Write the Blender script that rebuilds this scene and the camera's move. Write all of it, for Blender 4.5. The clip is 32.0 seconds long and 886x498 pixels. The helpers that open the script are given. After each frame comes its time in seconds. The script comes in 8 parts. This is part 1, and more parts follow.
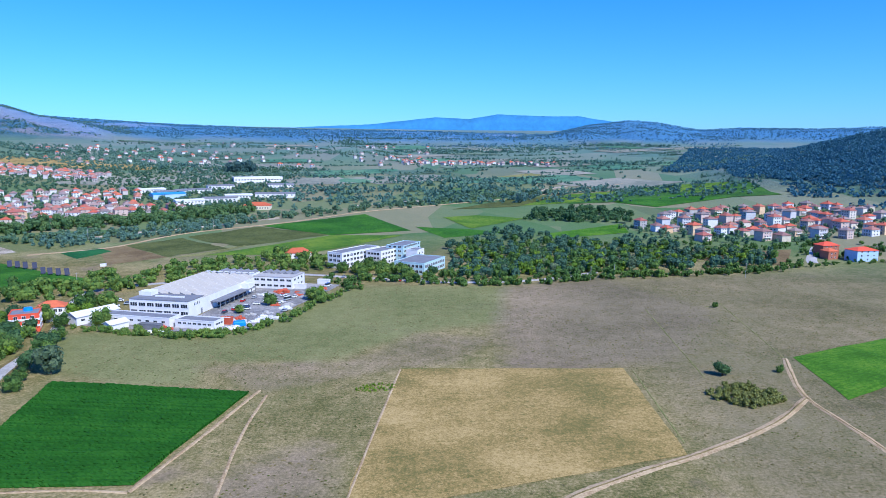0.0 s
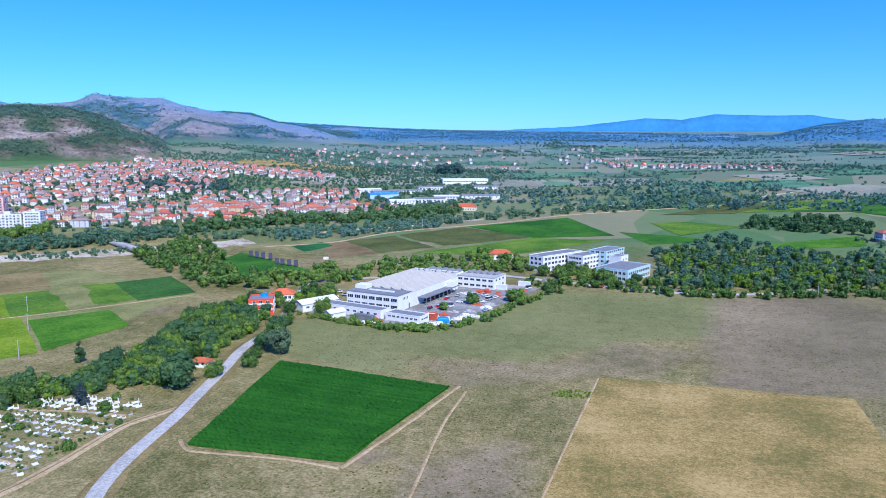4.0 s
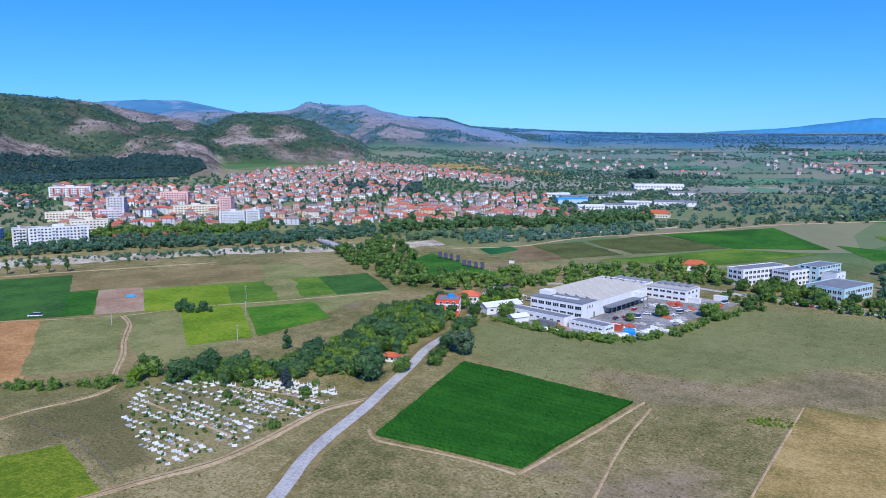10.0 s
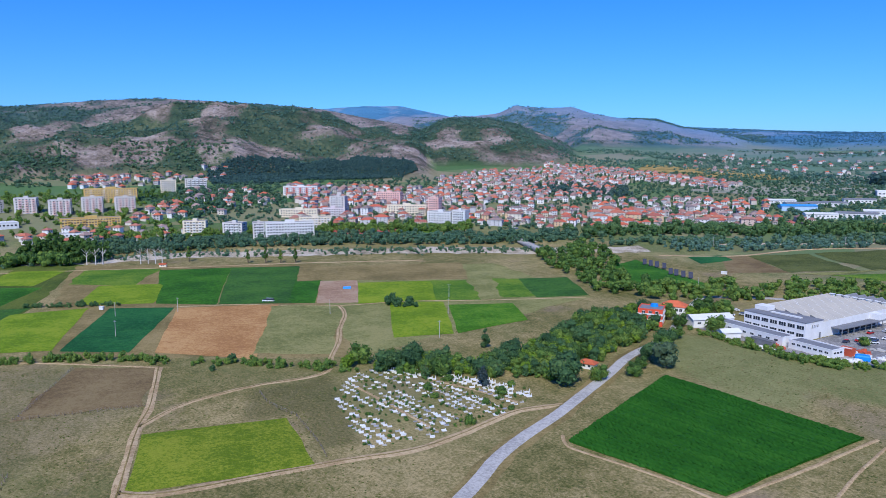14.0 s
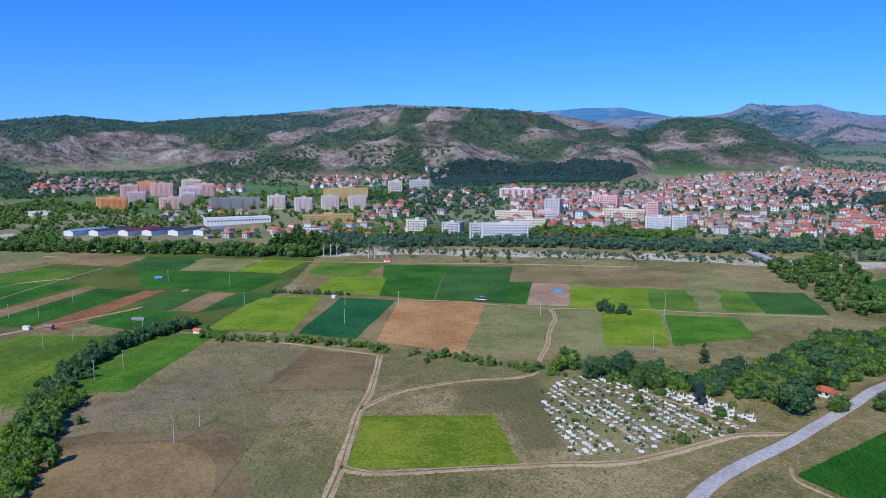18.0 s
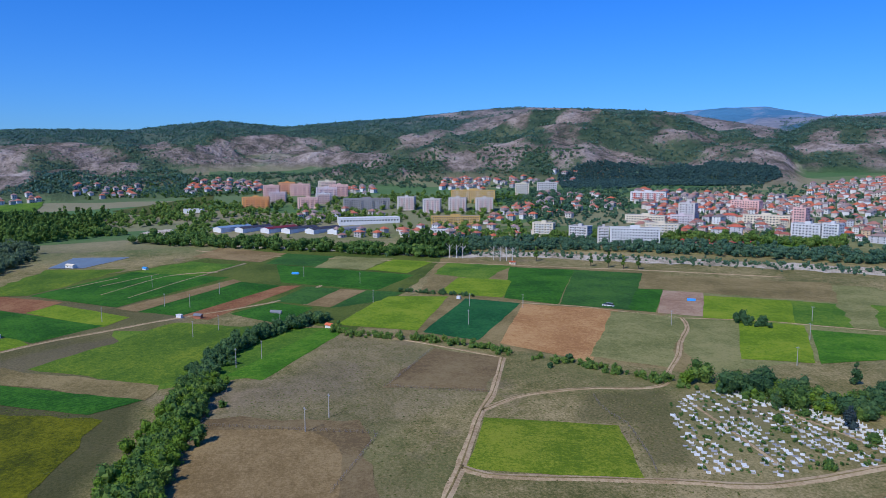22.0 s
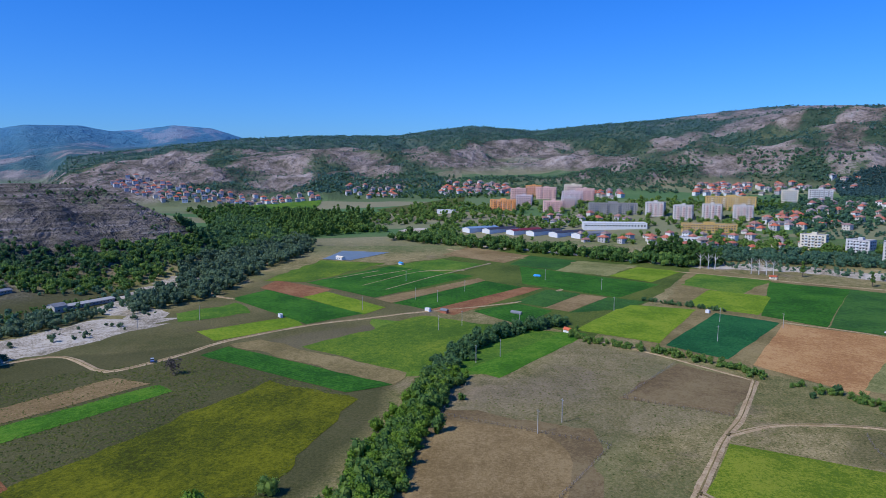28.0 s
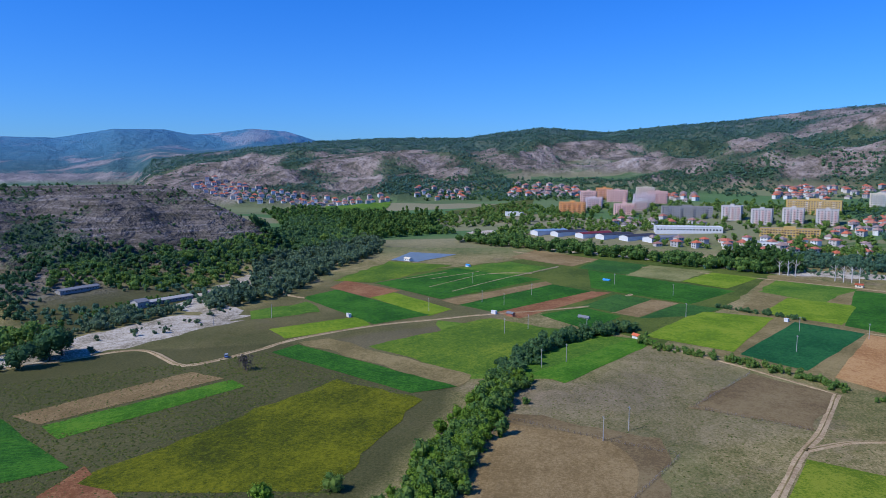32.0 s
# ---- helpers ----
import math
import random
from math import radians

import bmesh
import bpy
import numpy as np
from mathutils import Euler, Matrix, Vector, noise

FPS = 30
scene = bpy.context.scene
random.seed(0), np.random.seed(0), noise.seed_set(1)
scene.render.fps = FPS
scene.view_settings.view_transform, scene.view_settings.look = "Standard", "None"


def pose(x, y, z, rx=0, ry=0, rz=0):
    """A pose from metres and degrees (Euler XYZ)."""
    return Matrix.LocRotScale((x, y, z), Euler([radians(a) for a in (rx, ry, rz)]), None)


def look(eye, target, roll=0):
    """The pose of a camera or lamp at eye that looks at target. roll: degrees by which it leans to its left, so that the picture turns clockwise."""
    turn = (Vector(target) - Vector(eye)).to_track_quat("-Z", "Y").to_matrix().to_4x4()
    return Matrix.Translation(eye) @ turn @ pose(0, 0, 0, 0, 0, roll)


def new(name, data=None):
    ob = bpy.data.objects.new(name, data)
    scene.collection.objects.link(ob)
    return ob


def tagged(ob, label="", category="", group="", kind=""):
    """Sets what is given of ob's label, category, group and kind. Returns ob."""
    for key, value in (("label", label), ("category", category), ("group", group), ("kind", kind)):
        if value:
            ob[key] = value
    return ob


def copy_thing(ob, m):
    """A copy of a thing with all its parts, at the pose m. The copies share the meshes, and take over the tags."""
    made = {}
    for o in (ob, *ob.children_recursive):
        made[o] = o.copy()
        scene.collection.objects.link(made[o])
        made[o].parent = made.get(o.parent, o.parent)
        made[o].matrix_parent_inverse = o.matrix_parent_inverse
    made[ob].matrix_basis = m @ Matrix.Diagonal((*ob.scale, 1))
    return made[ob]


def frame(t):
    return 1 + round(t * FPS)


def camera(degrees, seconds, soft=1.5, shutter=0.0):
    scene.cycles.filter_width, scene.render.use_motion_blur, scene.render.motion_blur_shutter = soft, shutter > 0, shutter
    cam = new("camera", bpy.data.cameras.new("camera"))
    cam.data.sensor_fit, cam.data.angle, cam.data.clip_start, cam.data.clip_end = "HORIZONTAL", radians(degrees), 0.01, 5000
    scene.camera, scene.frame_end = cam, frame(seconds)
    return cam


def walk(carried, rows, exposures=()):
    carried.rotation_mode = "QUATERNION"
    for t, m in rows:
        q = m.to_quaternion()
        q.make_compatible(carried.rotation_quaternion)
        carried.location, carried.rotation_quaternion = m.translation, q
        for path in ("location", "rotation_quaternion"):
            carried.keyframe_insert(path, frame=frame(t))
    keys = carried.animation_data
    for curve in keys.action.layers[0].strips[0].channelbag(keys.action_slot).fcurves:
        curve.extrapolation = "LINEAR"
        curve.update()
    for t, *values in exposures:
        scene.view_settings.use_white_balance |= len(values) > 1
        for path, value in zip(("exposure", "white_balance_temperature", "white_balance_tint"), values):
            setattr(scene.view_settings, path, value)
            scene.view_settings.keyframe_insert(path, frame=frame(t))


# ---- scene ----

cam = camera(64.78, 32.0, soft=0.75)
# seconds, place, tilt, lean and heading of the hovering camera
ROWS = [
    (0, 0.00, 0.00, 90.00, 81.705, -0.136, 0.156), (0.5, -0.20, -0.23, 90.06, 81.737, -0.131, 1.474),
    (1, -0.41, -0.52, 90.15, 81.758, -0.135, 3.899), (1.5, -0.58, -0.81, 90.28, 81.765, -0.123, 6.970),
    (2, -0.62, -1.02, 90.45, 81.787, -0.109, 10.237), (2.5, -0.58, -1.15, 90.63, 81.779, -0.093, 12.529),
    (3, -0.45, -1.24, 90.78, 81.806, -0.070, 14.198), (3.5, -0.31, -1.23, 90.87, 81.839, -0.043, 15.546),
    (5.5, -0.03, -1.01, 91.03, 81.927, -0.008, 19.514), (6, 0.02, -1.02, 91.10, 81.956, -0.007, 20.390),
    (6.5, 0.05, -1.08, 91.22, 81.980, -0.007, 21.433), (7, 0.10, -1.14, 91.37, 81.986, 0.002, 22.650),
    (7.5, 0.14, -1.19, 91.52, 82.035, 0.011, 24.096), (8, 0.11, -1.18, 91.68, 82.058, 0.021, 25.566),
    (8.5, 0.08, -1.16, 91.81, 82.066, 0.029, 27.050), (9, 0.06, -1.11, 91.90, 82.093, 0.031, 28.540),
    (9.5, 0.06, -1.05, 91.99, 82.107, 0.028, 30.198), (10, 0.08, -1.00, 92.10, 82.138, 0.021, 32.034),
    (10.5, 0.12, -1.00, 92.20, 82.154, 0.032, 33.997), (11, 0.19, -1.01, 92.31, 82.172, 0.036, 35.956),
    (11.5, 0.30, -1.00, 92.38, 82.206, 0.019, 37.990), (12, 0.40, -1.01, 92.44, 82.222, 0.015, 40.011),
    (12.5, 0.50, -1.03, 92.54, 82.243, 0.025, 42.059), (13, 0.59, -1.10, 92.62, 82.270, 0.051, 44.167),
    (13.5, 0.67, -1.17, 92.67, 82.302, 0.070, 46.333), (14, 0.70, -1.13, 92.70, 82.337, 0.077, 48.590),
    (14.5, 0.73, -1.05, 92.69, 82.373, 0.067, 50.825), (16.5, 0.83, -1.14, 92.81, 82.482, 0.097, 60.232),
    (17, 0.82, -1.12, 92.83, 82.512, 0.069, 62.479), (17.5, 0.73, -1.09, 92.85, 82.529, 0.056, 64.394),
    (18, 0.61, -1.06, 92.85, 82.565, 0.060, 66.086), (18.5, 0.46, -1.03, 92.84, 82.612, 0.067, 67.425),
    (19, 0.38, -0.96, 92.87, 82.629, 0.060, 68.542), (19.5, 0.37, -0.93, 92.88, 82.635, 0.054, 69.276),
    (20, 0.40, -0.93, 92.84, 82.667, 0.048, 70.109), (20.5, 0.42, -0.98, 92.81, 82.685, 0.057, 71.181),
    (21, 0.40, -1.00, 92.83, 82.711, 0.061, 72.608), (21.5, 0.38, -0.95, 92.86, 82.726, 0.057, 74.436),
    (22, 0.36, -0.83, 92.90, 82.753, 0.039, 76.456), (22.5, 0.33, -0.69, 92.93, 82.781, 0.023, 78.858),
    (23, 0.29, -0.60, 92.93, 82.816, 0.018, 81.140), (23.5, 0.22, -0.56, 92.92, 82.850, 0.016, 83.208),
    (24, 0.14, -0.52, 92.95, 82.892, -0.002, 85.070), (24.5, 0.09, -0.47, 93.02, 82.902, -0.012, 86.530),
    (25, 0.07, -0.43, 93.10, 82.924, -0.024, 88.119), (25.5, 0.11, -0.35, 93.16, 82.945, -0.044, 89.840),
    (26, 0.18, -0.24, 93.20, 82.959, -0.070, 91.511), (26.5, 0.25, -0.12, 93.23, 82.972, -0.084, 93.033),
    (28.5, 0.69, 0.43, 93.42, 83.031, -0.093, 97.641), (29, 0.74, 0.59, 93.48, 83.044, -0.088, 98.965),
    (29.5, 0.76, 0.75, 93.53, 83.066, -0.091, 99.883), (30, 0.76, 0.87, 93.55, 83.093, -0.091, 100.524),
    (30.5, 0.76, 0.98, 93.56, 83.119, -0.090, 101.029), (31, 0.75, 1.09, 93.58, 83.136, -0.089, 101.462),
    (31.5, 0.72, 1.17, 93.61, 83.158, -0.083, 101.783), (32, 0.70, 1.27, 93.63, 83.170, -0.084, 102.071),
]
walk(cam, [(r[0], pose(*r[1:])) for r in ROWS],
     [(0, 0.66, 5750, 10), (3, 0.68, 5750, 10), (6, 0.57, 5850, 10), (9, 0.43, 5950, 10), (14, 0.26, 6080, 10), (19, 0.14, 6080, 10), (23, -0.01, 6030, 10), (26, 0.03, 6030, 10), (32, 0.1, 6000, 10)])

# ---- light ----
SUN_EL, SUN_AZ = 46.0, 219.0          # degrees; azimuth turns left from +y
to_sun = Vector((-math.sin(radians(SUN_AZ)) * math.cos(radians(SUN_EL)), math.cos(radians(SUN_AZ)) * math.cos(radians(SUN_EL)), math.sin(radians(SUN_EL))))
world = bpy.data.worlds.new("clear_sky")
scene.world = world
world.use_nodes = True
wn = world.node_tree
wn.nodes.clear()
sky = wn.nodes.new("ShaderNodeTexSky")
sky.sky_type = "NISHITA"
sky.sun_disc = False
sky.sun_elevation = radians(SUN_EL)
sky.sun_rotation = math.atan2(to_sun.x, to_sun.y)
sky.air_density, sky.dust_density, sky.ozone_density, sky.altitude = 1.0, 0.3, 3.0, 300
hs = wn.nodes.new("ShaderNodeMix")
hs.data_type, hs.blend_type = "RGBA", "MULTIPLY"
hs.inputs[0].default_value = 1.0
# the air is deep blue overhead and paler through the long path at the horizon
sky_dir = wn.nodes.new("ShaderNodeTexCoord")
sky_up = wn.nodes.new("ShaderNodeSeparateXYZ")
sky_tint = wn.nodes.new("ShaderNodeValToRGB")
sky_tint.color_ramp.elements[0].position, sky_tint.color_ramp.elements[0].color = 0.0, (0.31, 0.6, 1.15, 1.0)
sky_tint.color_ramp.elements[1].position, sky_tint.color_ramp.elements[1].color = 0.34, (0.12, 0.62, 1.5, 1.0)
wn.links.new(sky_dir.outputs["Generated"], sky_up.inputs[0])
wn.links.new(sky_up.outputs["Z"], sky_tint.inputs["Fac"])
wn.links.new(sky_tint.outputs["Color"], hs.inputs[7])
bg = wn.nodes.new("ShaderNodeBackground")
bg.inputs["Strength"].default_value = 0.108
wo = wn.nodes.new("ShaderNodeOutputWorld")
wn.links.new(sky.outputs[0], hs.inputs[6])
wn.links.new(hs.outputs[2], bg.inputs["Color"])
wn.links.new(bg.outputs[0], wo.inputs["Surface"])
sun_data = bpy.data.lights.new("sun", "SUN")
sun_data.energy, sun_data.angle, sun_data.color = 3.6, radians(0.53), (1.0, 0.95, 0.83)
sun = new("sun", sun_data)
sun.matrix_world = look(to_sun * 100, (0, 0, 0))


# ---- materials ----
def shader(name, rough=0.9, metal=0.0):
    m = bpy.data.materials.new(name)
    m.use_nodes = True
    t = m.node_tree
    b = t.nodes["Principled BSDF"]
    b.inputs["Roughness"].default_value = rough
    b.inputs["Metallic"].default_value = metal
    b.inputs["Specular IOR Level"].default_value = 0.25
    return m, t, b


def node(t, kind, **sets):
    n = t.nodes.new(kind)
    for k, v in sets.items():
        n.inputs[k].default_value = v
    return n


def noise_node(t, vec, scale, detail=3.0, rough=0.6):
    n = node(t, "ShaderNodeTexNoise", Scale=scale, Detail=detail, Roughness=rough)
    t.links.new(vec, n.inputs["Vector"])
    return n.outputs["Fac"]


def ramp(t, fac, stops):
    n = t.nodes.new("ShaderNodeValToRGB")
    e = n.color_ramp.elements
    while len(e) < len(stops):
        e.new(0.5)
    for el, (p, c) in zip(e, stops):
        el.position, el.color = p, (*c, 1.0)
    t.links.new(fac, n.inputs["Fac"])
    return n.outputs["Color"]


def mix(t, fac, a, b, blend="MIX"):
    n = t.nodes.new("ShaderNodeMix")
    n.data_type, n.blend_type = "RGBA", blend
    for sock, v in ((n.inputs[0], fac), (n.inputs[6], a), (n.inputs[7], b)):
        if isinstance(v, (int, float)):
            sock.default_value = v
        elif isinstance(v, tuple):
            sock.default_value = (*v, 1.0)
        else:
            t.links.new(v, sock)
    return n.outputs[2]


def maths(t, op, a, b=0.5, c=None):
    n = t.nodes.new("ShaderNodeMath")
    n.operation = op
    for sock, v in zip(n.inputs, (a, b, c)):
        if v is None:
            continue
        if isinstance(v, (int, float)):
            sock.default_value = v
        else:
            t.links.new(v, sock)
    return n.outputs[0]


def bumped(t, b, height, strength, distance):
    n = node(t, "ShaderNodeBump", Strength=strength, Distance=distance)
    t.links.new(height, n.inputs["Height"])
    t.links.new(n.outputs[0], b.inputs["Normal"])


def place_of(t):
    return t.nodes.new("ShaderNodeNewGeometry").outputs["Position"]


def plain(name, c, rough=0.7, vary=0.25, scale=0.6, metal=0.0, spread=0.0, bump=0.0):
    """A painted or mineral surface: one colour with stains at two sizes; spread varies it from object to object."""
    m, t, b = shader(name, rough, metal)
    pos = place_of(t)
    f = mix(t, 0.5, noise_node(t, pos, scale), noise_node(t, pos, scale * 9, 4.0))
    dark = tuple(v * (1 - vary) for v in c)
    lite = tuple(min(1.0, v * (1 + vary * 0.6)) for v in c)
    col = ramp(t, f, [(0.3, dark), (0.7, lite)])
    if spread:
        r = t.nodes.new("ShaderNodeObjectInfo").outputs["Random"]
        v = maths(t, "MULTIPLY_ADD", r, 2 * spread, 1 - spread)
        n = node(t, "ShaderNodeHueSaturation")
        t.links.new(v, n.inputs["Value"])
        t.links.new(col, n.inputs["Color"])
        col = n.outputs[0]
    t.links.new(col, b.inputs["Base Color"])
    if bump:
        bumped(t, b, noise_node(t, pos, scale * 12, 5.0), 0.6, bump)
    return m


def earth(name, stops, big=0.02, small=0.35, rows=0.0, row_dark=0.5, fine=2.5, relief=0.25, streak=0.5):
    """Soil, grass or a crop: patches, tufts and fine grain; rows is the distance of drilled rows in metres."""
    m, t, b = shader(name, 0.95)
    b.inputs["Specular IOR Level"].default_value = 0.1
    pos = place_of(t)
    n1, n2, n3 = noise_node(t, pos, big, 4.0), noise_node(t, pos, small, 5.0, 0.75), noise_node(t, pos, fine * 0.4, 5.0, 0.8)
    f = maths(t, "MULTIPLY_ADD", n2, 0.45, maths(t, "MULTIPLY_ADD", n1, 0.55, maths(t, "MULTIPLY", n3, 0.7)))
    f = maths(t, "MULTIPLY_ADD", maths(t, "SUBTRACT", f, 0.85), 3.0, 0.5)
    swath = t.nodes.new("ShaderNodeMapping")
    swath.inputs["Scale"].default_value = (0.012, 0.16, 1.0)
    t.links.new(t.nodes.new("ShaderNodeUVMap").outputs[0], swath.inputs["Vector"])
    f = maths(t, "MULTIPLY_ADD", maths(t, "SUBTRACT", noise_node(t, swath.outputs[0], 1.0, 3.0), 0.5), streak, f)
    col = ramp(t, f, stops)
    h = maths(t, "ADD", n2, n3)
    if rows:
        uv = t.nodes.new("ShaderNodeUVMap").outputs[0]
        w = t.nodes.new("ShaderNodeTexWave")
        w.wave_type, w.bands_direction = "BANDS", "Y"
        w.inputs["Scale"].default_value = 0.314 / rows
        w.inputs["Distortion"].default_value = 0.6
        w.inputs["Detail"].default_value = 2.0
        w.inputs["Detail Scale"].default_value = 0.4
        t.links.new(uv, w.inputs["Vector"])
        col = mix(t, maths(t, "MULTIPLY", w.outputs["Fac"], row_dark), col, mix(t, 1.0, col, (0.55, 0.5, 0.45), "MULTIPLY"))
        h = maths(t, "MULTIPLY_ADD", w.outputs["Fac"], -1.6 * row_dark, h)
    t.links.new(col, b.inputs["Base Color"])
    bumped(t, b, h, 0.8, relief)
    return m


def leaves(name, dark, mid, lite, vary=0.12):
    """Foliage: every leaf clump differs a little, and so does every plant."""
    m, t, b = shader(name, 0.75)
    b.inputs["Specular IOR Level"].default_value = 0.15
    geo = t.nodes.new("ShaderNodeNewGeometry")
    f = maths(t, "MULTIPLY_ADD", geo.outputs["Random Per Island"], 0.5, maths(t, "MULTIPLY", noise_node(t, geo.outputs["Position"], 0.09, 2.0), 0.55))
    f = maths(t, "MULTIPLY_ADD", t.nodes.new("ShaderNodeObjectInfo").outputs["Random"], vary * 2, maths(t, "SUBTRACT", f, vary))
    t.links.new(ramp(t, f, [(0.2, dark), (0.52, mid), (0.85, lite)]), b.inputs["Base Color"])
    through_leaf = t.nodes.new("ShaderNodeBsdfTranslucent")
    t.links.new(b.inputs["Base Color"].links[0].from_socket, through_leaf.inputs["Color"])
    both = t.nodes.new("ShaderNodeMixShader")
    both.inputs[0].default_value = 0.38
    t.links.new(b.outputs[0], both.inputs[1])
    t.links.new(through_leaf.outputs[0], both.inputs[2])
    t.links.new(both.outputs[0], t.nodes["Material Output"].inputs["Surface"])
    return m


def choices(name, colours, rough=0.8, vary=0.25, scale=0.5):
    """One paint out of several, by the object; for joined pieces by the island."""
    m, t, b = shader(name, rough)
    geo = t.nodes.new("ShaderNodeNewGeometry")
    r = maths(t, "FRACT", maths(t, "ADD", t.nodes.new("ShaderNodeObjectInfo").outputs["Random"], 0.0))
    n = t.nodes.new("ShaderNodeValToRGB")
    n.color_ramp.interpolation = "CONSTANT"
    e = n.color_ramp.elements
    while len(e) < len(colours):
        e.new(0.5)
    for i, (el, c) in enumerate(zip(e, colours)):
        el.position, el.color = i / len(colours), (*c, 1.0)
    t.links.new(r, n.inputs["Fac"])
    stain = ramp(t, noise_node(t, geo.outputs["Position"], scale, 5.0), [(0.3, (1 - vary,) * 3), (0.65, (1.0,) * 3)])
    t.links.new(mix(t, 1.0, n.outputs["Color"], stain, "MULTIPLY"), b.inputs["Base Color"])
    return m


def choices_island(name, colours, rough=0.8):
    m, t, b = shader(name, rough)
    geo = t.nodes.new("ShaderNodeNewGeometry")
    n = t.nodes.new("ShaderNodeValToRGB")
    n.color_ramp.interpolation = "CONSTANT"
    e = n.color_ramp.elements
    while len(e) < len(colours):
        e.new(0.5)
    for i, (el, c) in enumerate(zip(e, colours)):
        el.position, el.color = i / len(colours), (*c, 1.0)
    t.links.new(geo.outputs["Random Per Island"], n.inputs["Fac"])
    stain = ramp(t, noise_node(t, geo.outputs["Position"], 0.4, 4.0), [(0.3, (0.75,) * 3), (0.65, (1.0,) * 3)])
    t.links.new(mix(t, 1.0, n.outputs["Color"], stain, "MULTIPLY"), b.inputs["Base Color"])
    return m


# soils and crops
M_DRYGREEN = earth("sparse_dry_grass", [(0.2, (0.132, 0.139, 0.043)), (0.5, (0.203, 0.203, 0.070)), (0.8, (0.274, 0.247, 0.098))], 0.03)
M_DRYBROWN = earth("mown_dry_meadow", [(0.2, (0.144, 0.114, 0.043)), (0.5, (0.215, 0.164, 0.065)), (0.8, (0.287, 0.218, 0.094))], 0.03)
M_REDDRY = earth("bare_reddish_pasture", [(0.2, (0.136, 0.094, 0.044)), (0.5, (0.187, 0.131, 0.061)), (0.8, (0.230, 0.171, 0.082))], 0.03)
M_STUBBLE = earth("straw_stubble", [(0.12, (0.149, 0.132, 0.038)), (0.4, (0.265, 0.190, 0.062)), (0.65, (0.365, 0.255, 0.091)), (0.92, (0.474, 0.339, 0.137))], 0.03, 0.5, fine=3.5, streak=0.45)
M_TAN = earth("harvested_tan_soil", [(0.2, (0.177, 0.119, 0.048)), (0.5, (0.239, 0.162, 0.070)), (0.8, (0.304, 0.216, 0.099))], 0.03)
M_BROWN = earth("ploughed_clay", [(0.2, (0.304, 0.148, 0.056)), (0.5, (0.406, 0.212, 0.080)), (0.8, (0.481, 0.283, 0.117))], 0.03)
M_RED = earth("turned_red_soil", [(0.2, (0.181, 0.074, 0.031)), (0.5, (0.259, 0.115, 0.051)), (0.8, (0.311, 0.165, 0.075))], 0.04)
M_PINK = earth("pale_pink_tilth", [(0.2, (0.288, 0.176, 0.110)), (0.5, (0.372, 0.242, 0.155)), (0.8, (0.432, 0.308, 0.200))], 0.05, rows=3.0, row_dark=0.35)
M_DARK = earth("dense_green_crop", [(0.2, (0.021, 0.084, 0.009)), (0.5, (0.035, 0.128, 0.012)), (0.8, (0.064, 0.178, 0.017))], 0.03, rows=2.4, row_dark=0.3)
M_TEAL = earth("bluish_green_crop", [(0.2, (0.012, 0.072, 0.023)), (0.5, (0.020, 0.107, 0.031)), (0.8, (0.032, 0.137, 0.039))], 0.03, rows=2.4, row_dark=0.25)
M_MIDCROP = earth("mid_green_crop", [(0.2, (0.025, 0.077, 0.017)), (0.5, (0.041, 0.117, 0.021)), (0.8, (0.065, 0.151, 0.026))], 0.03, rows=2.4, row_dark=0.25)
M_GREEN = earth("green_meadow", [(0.2, (0.049, 0.117, 0.013)), (0.5, (0.082, 0.169, 0.017)), (0.8, (0.152, 0.221, 0.026))], 0.03)
M_LUSH = earth("lush_green_crop", [(0.2, (0.041, 0.122, 0.008)), (0.5, (0.063, 0.175, 0.012)), (0.8, (0.110, 0.220, 0.019))], 0.04, rows=2.4, row_dark=0.2)
M_LIME = earth("yellow_green_crop", [(0.2, (0.103, 0.181, 0.010)), (0.5, (0.158, 0.248, 0.014)), (0.8, (0.232, 0.295, 0.025))], 0.04, rows=2.4, row_dark=0.2)
M_SUNFLOWER = earth("ripening_sunflowers", [(0.2, (0.095, 0.151, 0.010)), (0.5, (0.157, 0.211, 0.015)), (0.8, (0.228, 0.259, 0.026))], 0.05, 0.5, rows=1.6, row_dark=0.1)
M_OLIVE = earth("yellowing_weeds", [(0.15, (0.042, 0.050, 0.005)), (0.4, (0.076, 0.089, 0.005)), (0.65, (0.120, 0.125, 0.006)), (0.9, (0.169, 0.166, 0.008))], 0.03, 0.4)
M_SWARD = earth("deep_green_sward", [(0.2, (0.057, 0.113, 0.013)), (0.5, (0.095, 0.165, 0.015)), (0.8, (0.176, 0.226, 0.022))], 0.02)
M_MIDSWARD = earth("green_rough_grass", [(0.2, (0.052, 0.079, 0.014)), (0.5, (0.082, 0.113, 0.020)), (0.8, (0.125, 0.146, 0.028))], 0.02)
M_OLIVEDRY = earth("grey_green_meadow", [(0.2, (0.054, 0.068, 0.018)), (0.5, (0.081, 0.097, 0.026)), (0.8, (0.113, 0.125, 0.037))], 0.03)
# Plots of the far plain: field colours with bluish haze painted in.
M_FARGREEN = earth("hazy_green_plots", [(0.2, (0.05, 0.14, 0.085)), (0.5, (0.085, 0.2, 0.115)), (0.8, (0.14, 0.25, 0.14))], 0.01, 0.08)
M_FARDRY = earth("hazy_dry_plots", [(0.2, (0.17, 0.185, 0.14)), (0.5, (0.24, 0.24, 0.185)), (0.8, (0.31, 0.29, 0.22))], 0.01, 0.08)
